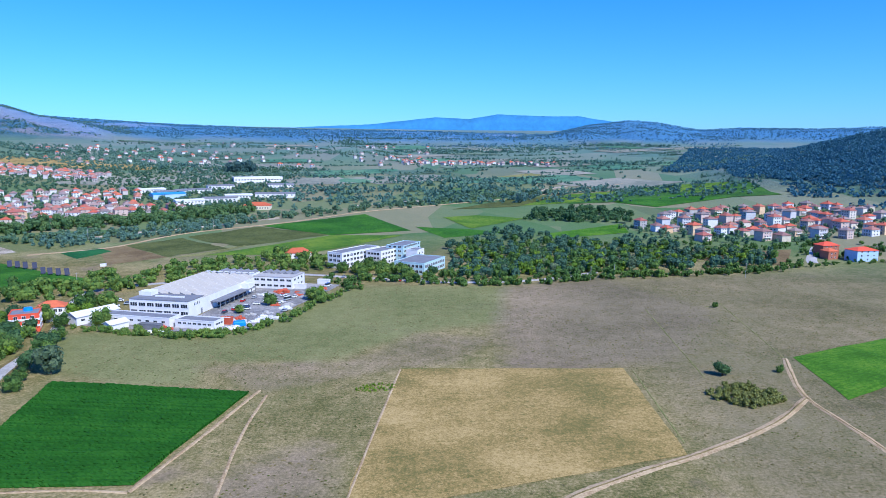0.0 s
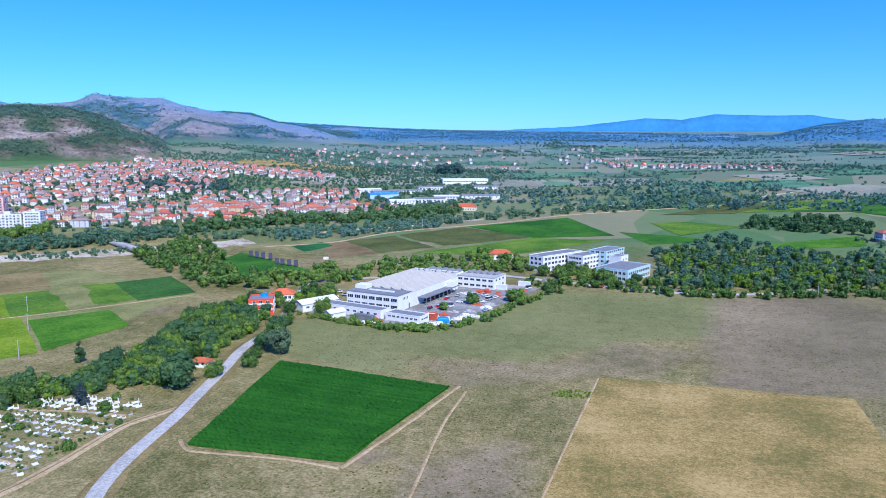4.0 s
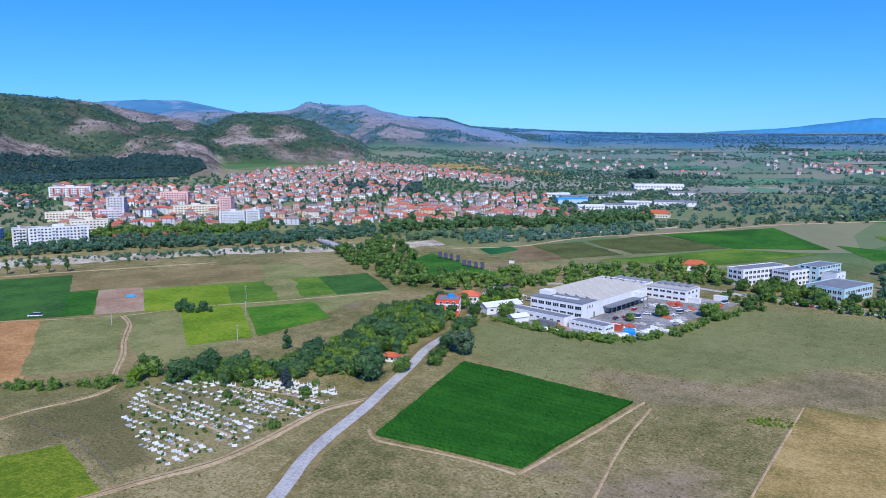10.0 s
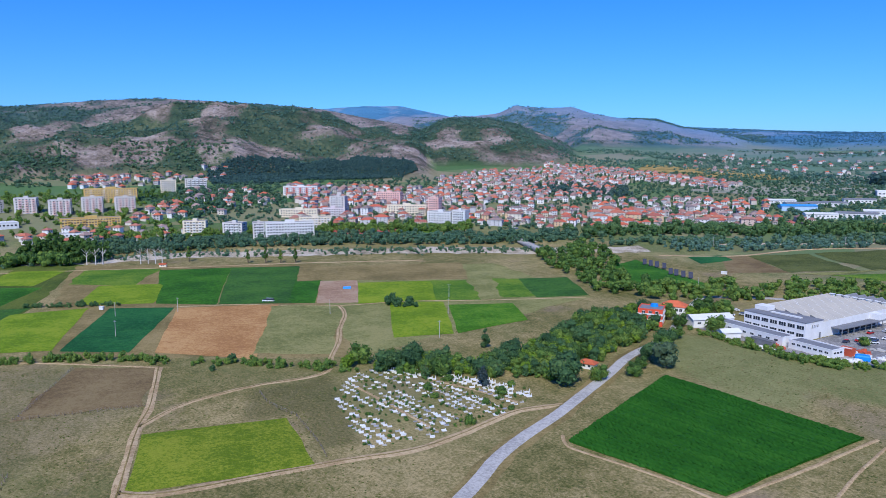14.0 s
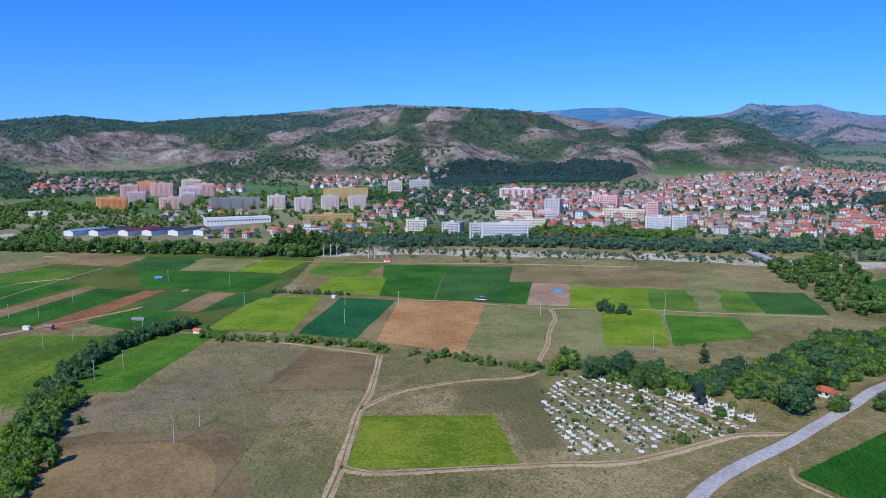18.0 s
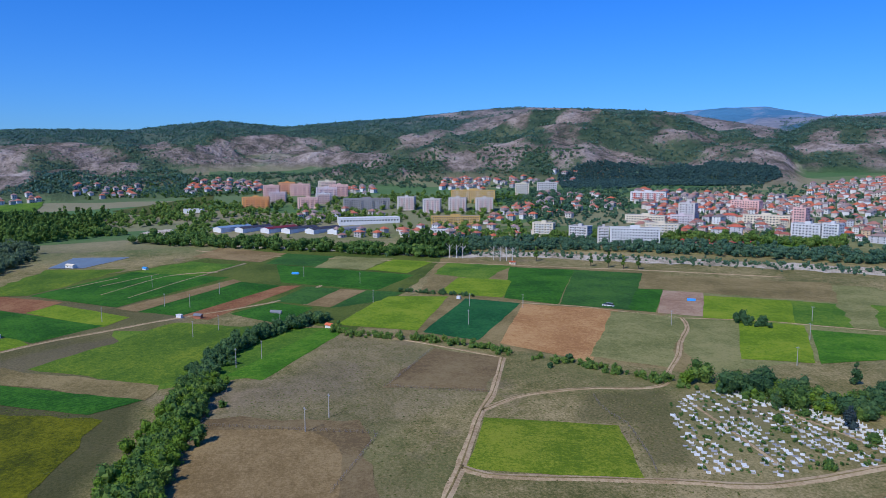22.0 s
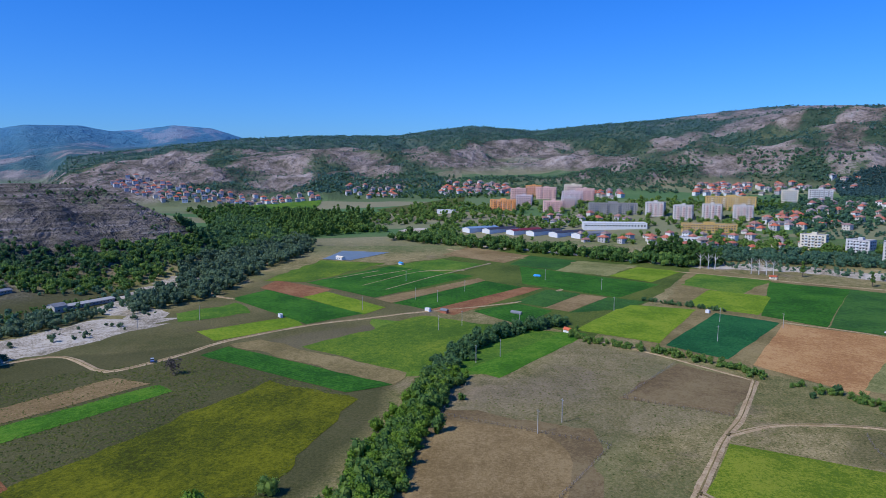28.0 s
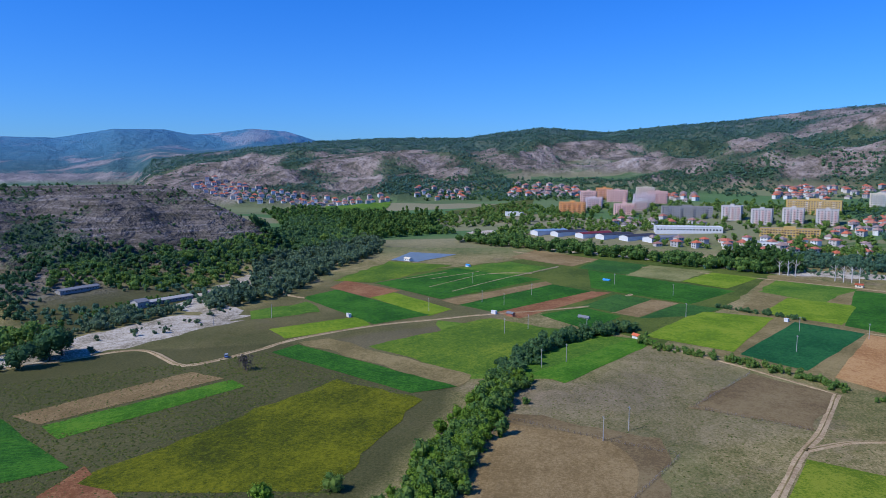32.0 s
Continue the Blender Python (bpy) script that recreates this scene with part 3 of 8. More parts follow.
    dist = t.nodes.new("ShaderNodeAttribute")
    dist.attribute_name = "painted_haze"
    h1, h2, h3 = noise_node(t, pos, 0.012, 5.0, 0.65), noise_node(t, pos, 0.05, 5.0, 0.7), noise_node(t, pos, 0.25, 4.0, 0.7)
    rf = maths(t, "MULTIPLY_ADD", h2, 0.6, maths(t, "MULTIPLY_ADD", h1, 0.7, maths(t, "MULTIPLY", h3, 0.4)))
    rf = maths(t, "MULTIPLY_ADD", maths(t, "SUBTRACT", rf, 0.85), 2.4, 0.5)
    rock = ramp(t, rf, [(0.05, (0.06, 0.07, 0.05)), (0.3, (0.14, 0.122, 0.096)), (0.5, (0.25, 0.202, 0.172)), (0.7, (0.37, 0.305, 0.268)), (1.0, (0.5, 0.43, 0.385))])
    scrub = ramp(t, rf, [(0.1, (0.03, 0.062, 0.04)), (0.5, (0.062, 0.1, 0.06)), (0.85, (0.135, 0.16, 0.09))])
    vf = maths(t, "MULTIPLY_ADD", maths(t, "ADD", maths(t, "ADD", veg.outputs["Fac"], maths(t, "MULTIPLY", maths(t, "SUBTRACT", h2, 0.5), 1.6)), maths(t, "MULTIPLY", maths(t, "SUBTRACT", h3, 0.5), 1.4)), 3.6, -1.3)
    vf = maths(t, "MINIMUM", maths(t, "MAXIMUM", vf, 0.0), 1.0)
    # Bluff rock: real strata bands, with the face's shade painted in as darker tones.
    sill = t.nodes.new("ShaderNodeMapping")
    sill.inputs["Scale"].default_value = (0.012, 0.012, 0.35)
    t.links.new(pos, sill.inputs["Vector"])
    bands = noise_node(t, sill.outputs[0], 1.0, 5.0, 0.65)
    shaded_strata = ramp(t, maths(t, "MULTIPLY_ADD", maths(t, "SUBTRACT", h3, 0.5), 0.5, bands), [(0.3, (0.05, 0.05, 0.036)), (0.44, (0.115, 0.1, 0.083)), (0.56, (0.18, 0.153, 0.133)), (0.7, (0.33, 0.29, 0.262))])
    cliff = t.nodes.new("ShaderNodeAttribute")
    cliff.attribute_name = "bluff"
    rock = mix(t, cliff.outputs["Fac"], rock, shaded_strata)
    slope = mix(t, vf, rock, scrub)
    # Aerial haze is painted in: slopes and plain shift to blue with distance.
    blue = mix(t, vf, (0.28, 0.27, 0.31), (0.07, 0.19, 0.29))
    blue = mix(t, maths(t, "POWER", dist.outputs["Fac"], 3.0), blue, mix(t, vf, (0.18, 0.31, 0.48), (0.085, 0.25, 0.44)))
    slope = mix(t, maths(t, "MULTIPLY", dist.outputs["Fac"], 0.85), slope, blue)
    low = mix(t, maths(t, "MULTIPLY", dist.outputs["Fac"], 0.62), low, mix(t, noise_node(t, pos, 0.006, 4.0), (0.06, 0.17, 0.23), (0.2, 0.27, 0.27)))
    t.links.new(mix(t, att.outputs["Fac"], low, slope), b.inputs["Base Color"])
    relief = maths(t, "MULTIPLY_ADD", h1, 46.0, maths(t, "MULTIPLY_ADD", h2, 16.0, maths(t, "MULTIPLY", h3, 6.0)))
    bumped(t, b, maths(t, "MULTIPLY_ADD", relief, att.outputs["Fac"], maths(t, "MULTIPLY", n3, 0.3)), 0.8, 1.0)
    return m


M_GROUND = ground_material()


COVER = {
    "sward": [([(-106, 285), (-117, 314), (-62, 448), (41, 452), (29, 354), (-15, 335), (-45, 288)], 10, 0.8), ([(-167, 278), (-186, 325), (-120, 336), (-92, 256), (-119, 255)], 9, 0.8)],
    "bare": [([(41, 447), (107, 482), (150, 380), (110, 300), (66, 279), (27, 279), (27, 347)], 16, 0.65), ([(-105, 278), (-45, 286), (-11, 330), (25, 322), (2, 283), (-20, 275), (-69, 248)], 12, 0.4), ([(-68, 180), (-39, 205), (-27, 180), (-30, 150), (-60, 150)], 14, 0.6),
             ([(-284, -50), (-300, 0), (-310, 40), (-270, 30), (-258, -28)], 20, 0.55), ([(-337, -143), (-395, -85), (-384, -67), (-336, -112), (-293, -53), (-286, -60)], 3, 0.7)],
    "heath": [([(78, 150), (80, 215), (82, 280), (45, 300), (70, 400), (107, 484), (330, 515), (340, 300), (200, 120)], 30, 0.6), ([(-250, -30), (-300, 0), (-378, 34), (-300, 98), (-262, 80), (-225, 28)], 14, 0.45)],
    # Olive weeds; the south-west is also darkened in colour for its weaker front light.
    "weeds": [([(-300, -235), (-400, -222), (-560, -205), (-620, -125), (-430, -60), (-300, -60), (-262, -66)], 16, 0.6), ([(-252, 117), (-245, 150), (-180, 122), (-184, 108), (-216, 122), (-223, 104)], 6, 0.55), ([(-341, -334), (-396, -385), (-436, -365), (-467, -304), (-479, -255), (-408, -254), (-356, -262), (-330, -286)], 14, 1.0), ([(-130, -190), (-233, -270), (-300, -235), (-337, -153), (-284, -55), (-250, -52), (-110, -62)], 8, 0.9), ([(-140, 30), (-200, 40), (-190, 0), (-130, -20)], 18, 0.35)],
}


def build_ground():
    rings = np.concatenate([[0.002], np.linspace(15, 110, 8), np.geomspace(120, 1150, 190), np.geomspace(1160, 2700, 190), np.geomspace(2730, 4750, 60)])
    az = np.concatenate([np.arange(-46, 150, 0.3), np.arange(150, 314, 4.0)])
    na, nr = len(az), len(rings)
    A, R = np.meshgrid(np.radians(az), rings)
    X, Y = -np.sin(A) * R, np.cos(A) * R
    Z, H, G = height(X, Y, True)
    verts = np.stack([X, Y, Z], -1).reshape(-1, 3)
    i = np.arange(nr - 1)[:, None] * na
    j = np.arange(na)[None, :]
    k = (j + 1) % na
    faces = np.stack([i + j, i + na + j, i + na + k, i + k], -1).reshape(-1, 4)[:, ::-1]
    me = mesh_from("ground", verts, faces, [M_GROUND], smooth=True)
    me.attributes.new("hill", "FLOAT", "POINT").data.foreach_set("value", H.ravel().astype(np.float32))
    me.attributes.new("veg", "FLOAT", "POINT").data.foreach_set("value", G.ravel().astype(np.float32))
    side = bearing(X, Y)
    bluff = ((side > 110) & (side < 170) & (R > 480) & (R < 1050)).astype(np.float32)
    me.attributes.new("bluff", "FLOAT", "POINT").data.foreach_set("value", bluff.ravel())
    # Strength of the haze tint in the ground colour, growing with distance.
    painted_haze = np.clip((R - np.interp(side, [-22, -14, 25, 45], [850, 1150, 1150, 1800])) / np.interp(side, [25, 45], [1500, 2000]), 0, 1) ** 0.8
    me.attributes.new("painted_haze", "FLOAT", "POINT").data.foreach_set("value", painted_haze.ravel().astype(np.float32))
    for cover, spots in COVER.items():
        v = np.zeros_like(X)
        near = R < 700
        for poly, soft, much in spots:
            v[near] = np.maximum(v[near], much * soft_mask(poly, X[near], Y[near], soft))
        me.attributes.new(cover, "FLOAT", "POINT").data.foreach_set("value", v.ravel().astype(np.float32))
    away = np.clip((R - np.interp(side, [20, 40], [520, 700])) / 200, 0, 1)
    me.attributes.new("range", "FLOAT", "POINT").data.foreach_set("value", away.ravel().astype(np.float32))
    return tagged(new("ground", me), "dry grass valley floor rising to rocky scrub hills", "ground", kind="structure")


build_ground()


def far_range(name, crest, dist, colour, label, seed):
    """Ranges beyond the valley, so far off that they never shift, with haze painted in as blue."""
    az = np.arange(crest[0][0], crest[-1][0], 0.12)
    ca, ce = zip(*crest)
    e = np.interp(az, ca, ce) + 0.05 * fnoise(az * 50, az * 0, 60, 4, seed)
    rows = []
    for k, (d, fz) in enumerate(((dist, 0.0), (dist + 60, 0.45), (dist + 120, 0.8), (dist + 160, 1.0), (dist + 240, 0.7))):
        z = -20 + (92 + np.tan(np.radians(e)) * (dist + 160) + 20) * np.clip(fz + 0.08 * fnoise(az * 40, az * 0 + 90 * k, 90, 4, seed + 3) * (0 < fz < 1), 0, 1)
        rows.append(np.stack([-np.sin(np.radians(az)) * d, np.cos(np.radians(az)) * d, z], -1))
    n = len(az)
    verts = np.concatenate(rows)
    faces = [(r * n + c, r * n + c + 1, (r + 1) * n + c + 1, (r + 1) * n + c) for r in range(len(rows) - 1) for c in range(n - 1)]
    # The slope colour already holds the aerial haze.
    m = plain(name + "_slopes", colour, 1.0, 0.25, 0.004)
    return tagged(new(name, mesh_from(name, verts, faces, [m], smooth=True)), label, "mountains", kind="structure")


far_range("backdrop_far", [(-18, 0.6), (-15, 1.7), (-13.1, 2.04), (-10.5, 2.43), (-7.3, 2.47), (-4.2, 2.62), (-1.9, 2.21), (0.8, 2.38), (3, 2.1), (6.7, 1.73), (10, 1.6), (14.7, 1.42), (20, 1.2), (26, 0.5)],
          4560, (0.05, 0.22, 0.43), "far mountain range on the horizon, haze painted in as blue", 5)


# ---- fields, tracks and the river ----
def quad_grid(pts, step):
    """A patch over four corners: places and metres along its sides."""
    p = np.array(pts, float)
    lu = (np.linalg.norm(p[1] - p[0]) + np.linalg.norm(p[2] - p[3])) / 2
    lv = (np.linalg.norm(p[3] - p[0]) + np.linalg.norm(p[2] - p[1])) / 2
    nu, nv = max(3, int(lu / step) + 1), max(3, int(lv / step) + 1)
    u, v = np.meshgrid(np.linspace(0, 1, nu), np.linspace(0, 1, nv))
    xy = (p[0] * ((1 - u) * (1 - v))[..., None] + p[1] * (u * (1 - v))[..., None] + p[2] * (u * v)[..., None] + p[3] * ((1 - u) * v)[..., None])
    return xy, u * lu, v * lv, nu, nv


lift = [0.0]


def field(name, pts, mat, tall, label, step=7.0, rounded=False):
    """A plot with the height of what grows on it, uneven at its edges."""
    xy, mu, mv, nu, nv = quad_grid(pts, step)
    if rounded:
        mid = xy[nv // 2][None]
        u = np.linspace(0, 1, nu)
        xy = mid + (xy - mid) * np.sqrt(1 - np.clip((u - 0.6) / 0.42, 0, 0.98) ** 2)[None, :, None]
    x, y = xy[..., 0], xy[..., 1]
    edge = np.zeros((nv, nu), bool)
    edge[0], edge[-1], edge[:, 0], edge[:, -1] = True, True, True, True
    wob = (4.5 if name in ("pasture", "meadow", "weed_field", "gravel_bar") else 0.9) * edge
    x, y = x + wob * fnoise(x, y, 14, 3, 11), y + wob * fnoise(x, y, 14, 3, 12)
    lift[0] = (lift[0] + 0.012) % 0.1
    r = np.hypot(x, y)
    z = height(x, y) + 0.06 + lift[0] + np.clip(r - 500, 0, 2000) * 0.0008 + np.where(edge, 0.0, tall * (0.85 + 0.3 * fnoise(x, y, 9, 2, 13)))
    verts = np.stack([x, y, z], -1).reshape(-1, 3)
    a = (np.arange(nv - 1)[:, None] * nu + np.arange(nu - 1)[None, :]).ravel()
    faces = np.stack([a, a + nu, a + nu + 1, a + 1], -1)
    p = np.array(pts)
    area = sum(p[i][0] * p[(i + 1) % 4][1] - p[(i + 1) % 4][0] * p[i][1] for i in range(4))
    if area > 0:
        faces = faces[:, ::-1]
    uv = np.stack([mu, mv], -1).reshape(-1, 2)
    return tagged(new(name, mesh_from(name, verts, faces, [mat], uv, smooth=True)), label, "field", kind="structure")


def spline(pts, step):
    p = np.array(pts, float)
    p = np.vstack([2 * p[0] - p[1], p, 2 * p[-1] - p[-2]])
    out = []
    for i in range(1, len(p) - 2):
        n = max(2, int(np.linalg.norm(p[i + 1] - p[i]) / step))
        for t in np.arange(n) / n:
            out.append(0.5 * (2 * p[i] + (p[i + 1] - p[i - 1]) * t + (2 * p[i - 1] - 5 * p[i] + 4 * p[i + 1] - p[i + 2]) * t * t + (3 * p[i] - p[i - 1] - 3 * p[i + 1] + p[i + 2]) * t ** 3))
    return np.array(out + [p[-2]])


def ribbon(name, pts, width, mat, label, up=0.2, ragged=0.0, step=4.0, offset=0.0, category="track", kind="structure"):
    """A strip along a line; it lies on the ground with a low crown."""
    p = spline(pts, step)
    d = np.gradient(p, axis=0)
    side = np.stack([-d[:, 1], d[:, 0]], -1) / (np.linalg.norm(d, axis=1)[:, None] + 1e-9)
    p = p + side * offset
    cols = []
    for k, s in enumerate((-0.5, -0.25, 0.0, 0.25, 0.5)):
        w = s * width * (1 + ragged * fnoise(p[:, 0] + 37 * k, p[:, 1], 9, 3, 21 + k)[:, None])
        q = p + side * w
        r = np.hypot(q[:, 0], q[:, 1])
        z = height(q[:, 0], q[:, 1]) + (up if abs(s) < 0.4 else -0.05) + np.clip(r - 500, 0, 2000) * 0.0008
        cols.append(np.column_stack([q, z]))
    n = len(p)
    verts = np.stack(cols, 1).reshape(-1, 3)
    a = (np.arange(n - 1)[:, None] * 5 + np.arange(4)[None, :]).ravel()
    faces = np.stack([a + 5, a, a + 1, a + 6], -1)[:, ::-1]
    m = np.cumsum(np.r_[0, np.linalg.norm(np.diff(p, axis=0), axis=1)])
    uv = np.stack([np.repeat(m, 5), np.tile(np.linspace(0, width, 5), n)], -1)
    return tagged(new(name, mesh_from(name, verts, faces, [mat], uv, smooth=True)), label, category, kind=kind)


def track(pts, width=4.0, label="pale two-rut dirt track across dry grass"):
    t = ribbon("dirt_track", pts, width * 0.85, M_TRACK, label, 0.2, 0.45)
    if width > 2:
        g = ribbon("grass_strip", pts, width * 0.2, M_DRYBROWN, "dry grass between the ruts", 0.26, 1.2, category="", kind="")
        g.parent = t


def spread_base(pts, mat, label):
    """The rough grass that shows between the plots."""
    o = field("meadow", pts, mat, 0.02, label, 9.0)
    for v in o.data.vertices:
        v.co.z -= 0.05


spread_base([(-580, -168), (-759, -2), (-643, 157), (-372, 40)], M_MIDSWARD, "grey-green rough grass between the plots")
spread_base([(-640, 150), (-510, 311), (-262, 176), (-362, 60)], M_DRYBROWN, "grey-green rough grass between the plots")
spread_base([(-509, 291), (-417, 425), (-274, 370), (-262, 178)], M_DRYGREEN, "dry green grass between the plots")
spread_base([(-405, -88), (-385, 33), (-300, -12), (-292, -66)], M_GREEN, "green meadow along the hedge")
field("ploughed_field", [(-422, 154), (-390, 206), (-289, 140), (-331, 109)], M_BROWN, 0.12, "ploughed brown clay field with drilled furrows")
field("crop_field", [(-448, 123), (-424, 153), (-339, 100), (-363, 75)], M_TEAL, 0.5, "field of bluish green vegetables in rows")
field("crop_field", [(-469, 71), (-457, 113), (-367, 73), (-392, 31)], M_LIME, 0.4, "bright yellow-green crop field")
field("crop_field", [(-642, 105), (-621, 140), (-561, 104), (-589, 74)], M_LIME, 0.4, "bright yellow-green crop field")
field("meadow", [(-613, 151), (-578, 200), (-518, 160), (-553, 125)], M_GREEN, 0.25, "green mown meadow strip")
field("crop_field", [(-573, 197), (-546, 246), (-415, 176), (-443, 148)], M_DARK, 0.6, "dense dark green crop field in rows")
field("crop_field", [(-532, 140), (-506, 183), (-445, 147), (-472, 109)], M_LIME, 0.4, "bright yellow-green crop field")
field("crop_field", [(-636, -1), (-551, 108), (-492, 69), (-542, 2)], M_DARK, 0.6, "dense dark green crop field in rows")
field("harvested_field", [(-759, -57), (-705, 9), (-655, -16), (-704, -80)], M_TAN, 0.1, "harvested tan field of bare soil")
field("crop_field", [(-705, 9), (-677, 53), (-615, 33), (-646, -11)], M_MIDCROP, 0.5, "mid-green vegetable field in rows")
field("pasture", [(-677, 53), (-649, 106), (-589, 74), (-612, 32)], M_DRYGREEN, 0.08, "sparse dry green pasture")
field("crop_field", [(-518, 20), (-504, 44), (-453, 17), (-468, -4)], M_MIDCROP, 0.5, "mid-green vegetable field in rows")
field("harvested_field", [(-504, 44), (-493, 61), (-441, 31), (-453, 15)], M_TAN, 0.1, "harvested tan field of bare soil")
field("crop_field", [(-493, 61), (-481, 86), (-454, 69), (-438, 31)], M_MIDCROP, 0.5, "mid-green vegetable field in rows")
field("crop_field", [(-388, 26), (-383, 38), (-297, -8), (-308, -24)], M_LUSH, 0.6, "lush green crop strip beside the hedge")
field("pasture", [(-329, 73), (-307, 102), (-260, 81), (-277, 41)], M_REDDRY, 0.08, "bare reddish dry pasture inside a wire fence")
field("pasture", [(-258, -28), (-240, 28), (-150, 24), (-150, -40)], M_REDDRY, 0.03, "fenced brown pasture round the mown swath")
field("harvested_field", [(-246, -28), (-236, 22), (-158, 12), (-158, -36)], M_TAN, 0.04, "harvested tan swath with a rounded end", 3.0, True)
field("crop_field", [(-546, 246), (-514, 292), (-387, 214), (-415, 177)], M_MIDCROP, 0.5, "mid-green vegetable field in rows")
field("crop_field", [(-454, 253), (-445, 270), (-378, 225), (-390, 209)], M_DARK, 0.6, "dense dark green crop field in rows")
field("tilled_plot", [(-443, 268), (-427, 291), (-361, 246), (-376, 225)], M_PINK, 0.1, "pale pinkish tilled plot with seed rows")
field("crop_field", [(-419, 285), (-389, 332), (-331, 286), (-358, 244)], M_LIME, 0.4, "bright yellow-green crop field")
field("meadow", [(-389, 332), (-372, 352), (-315, 309), (-331, 286)], M_GREEN, 0.25, "green mown meadow strip")
field("meadow", [(-509, 289), (-438, 407), (-375, 355), (-458, 256)], M_DRYBROWN, 0.08, "mown brown dry meadow strip")
field("meadow", [(-366, 372), (-352, 385), (-299, 345), (-309, 323)], M_GREEN, 0.25, "green mown meadow strip")
field("crop_field", [(-352, 385), (-331, 418), (-277, 374), (-296, 342)], M_MIDCROP, 0.5, "mid-green vegetable field in rows")
field("crop_field", [(-347, 260), (-327, 288), (-263, 239), (-277, 210)], M_LIME, 0.4, "bright yellow-green crop field")
field("crop_field", [(-318, 284), (-294, 317), (-258, 291), (-262, 241)], M_LUSH, 0.45, "lush light green crop field")
field("pasture", [(-387, 198), (-366, 234), (-273, 171), (-298, 144)], M_DRYGREEN, 0.08, "sparse dry green pasture")
field("sunflower_field", [(-234, 71), (-215, 115), (-174, 102), (-194, 53)], M_SUNFLOWER, 0.7, "yellowing green sunflower field beside the dirt track")
field("meadow", [(-405, -213), (-443, -189), (-413, -167), (-383, -202)], M_GREEN, 0.25, "green grass plot by the river")
field("weed_plot", [(-363, -179), (-407, -138), (-385, -125), (-344, -160)], M_LIME, 0.3, "yellow-green weedy plot")
field("crop_field", [(-457, -199), (-493, -186), (-420, -97), (-388, -124)], M_DARK, 0.6, "dense dark green crop field in rows")
field("weed_plot", [(-468, -152), (-491, -140), (-440, -87), (-416, -97)], M_LIME, 0.3, "yellow-green weedy plot")
field("ploughed_field", [(-499, -194), (-534, -194), (-498, -138), (-466, -151)], M_RED, 0.12, "freshly turned red soil field")
field("crop_field", [(-316, -155), (-334, -148), (-283, -53), (-270, -70)], M_DARK, 0.6, "dense dark green crop field in rows")
field("meadow", [(-337, -149), (-349, -137), (-300, -50), (-283, -53)], M_DRYBROWN, 0.08, "mown brown dry meadow strip")
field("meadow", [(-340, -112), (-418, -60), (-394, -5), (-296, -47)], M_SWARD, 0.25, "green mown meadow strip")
field("crop_field", [(-206, -191), (-271, -152), (-264, -141), (-197, -176)], M_LUSH, 0.45, "lush light green crop field")
field("harvested_field", [(-212, -210), (-278, -175), (-272, -156), (-207, -193)], M_TAN, 0.1, "harvested tan field of bare soil")
field("weed_field", [(-165, -150), (-280, -108), (-262, -64), (-180, -72)], M_OLIVE, 0.3, "fallow field of yellowing weeds")
field("crop_field", [(-231, -275), (-208, -210), (-178, -156), (-149, -181)], M_DARK, 0.6, "dense dark green crop field in rows")
field("ploughed_field", [(-159, -151), (-180, -152), (-162, -125), (-142, -130)], M_RED, 0.12, "freshly turned red soil field")
field("crop_field", [(-526, -167), (-622, -119), (-575, -38), (-472, -101)], M_DARK, 0.6, "dense dark green crop field in rows")
field("meadow", [(-622, -119), (-673, -78), (-641, -32), (-578, -64)], M_GREEN, 0.25, "green mown meadow strip")
field("harvested_field", [(-468, -100), (-564, -34), (-552, -28), (-455, -85)], M_TAN, 0.1, "harvested tan field of bare soil")
field("crop_field", [(-455, -85), (-552, -28), (-527, 2), (-436, -58)], M_DARK, 0.6, "dense dark green crop field in rows")
field("ploughed_field", [(-436, -58), (-527, 2), (-524, 17), (-422, -41)], M_RED, 0.12, "freshly turned red soil field")
field("crop_field", [(-436, -30), (-464, -2), (-442, 21), (-400, 1)], M_DARK, 0.6, "dense dark green crop field in rows")
field("mulch_plot", [(-660, -193), (-725, -190), (-717, -137), (-654, -164)], M_FILM, 0.15, "plot covered with grey-blue plastic film")
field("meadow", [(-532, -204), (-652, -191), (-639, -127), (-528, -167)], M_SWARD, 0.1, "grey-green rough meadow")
field("stubble_field", [(-18, 276), (74, 278), (72, 196), (-26, 160)], M_STUBBLE, 0.1, "straw-coloured stubble field with faint drill rows")
field("crop_field", [(151, 294), (211, 325), (220, 289), (146, 242)], M_LUSH, 0.45, "lush light green crop field")
field("crop_field", [(-340, 488), (-343, 528), (-239, 466), (-270, 422)], M_DARK, 0.6, "dense dark green crop field in rows")
field("tilled_plot", [(-298, 593), (-284, 614), (-226, 561), (-258, 525)], M_REDDRY, 0.08, "dry tan tilled plot by the river road")
field("crop_field", [(-319, 573), (-302, 602), (-281, 586), (-294, 549)], M_TEAL, 0.4, "field of bluish green vegetables")
field("meadow", [(-284, 614), (-251, 660), (-192, 610), (-226, 561)], M_OLIVEDRY, 0.08, "olive-brown mown plot")
field("meadow", [(-223, 553), (-190, 607), (-170, 643), (-199, 571)], M_DRYGREEN, 0.1, "pale green mown strip")
field("crop_field", [(-199, 571), (-113, 687), (-42, 688), (-118, 579)], M_GREEN, 0.3, "green crop strips below the road")
field("crop_field", [(-195, 742), (-96, 836), (-35, 718), (-113, 687)], M_DARK, 0.5, "dense dark green crop field")
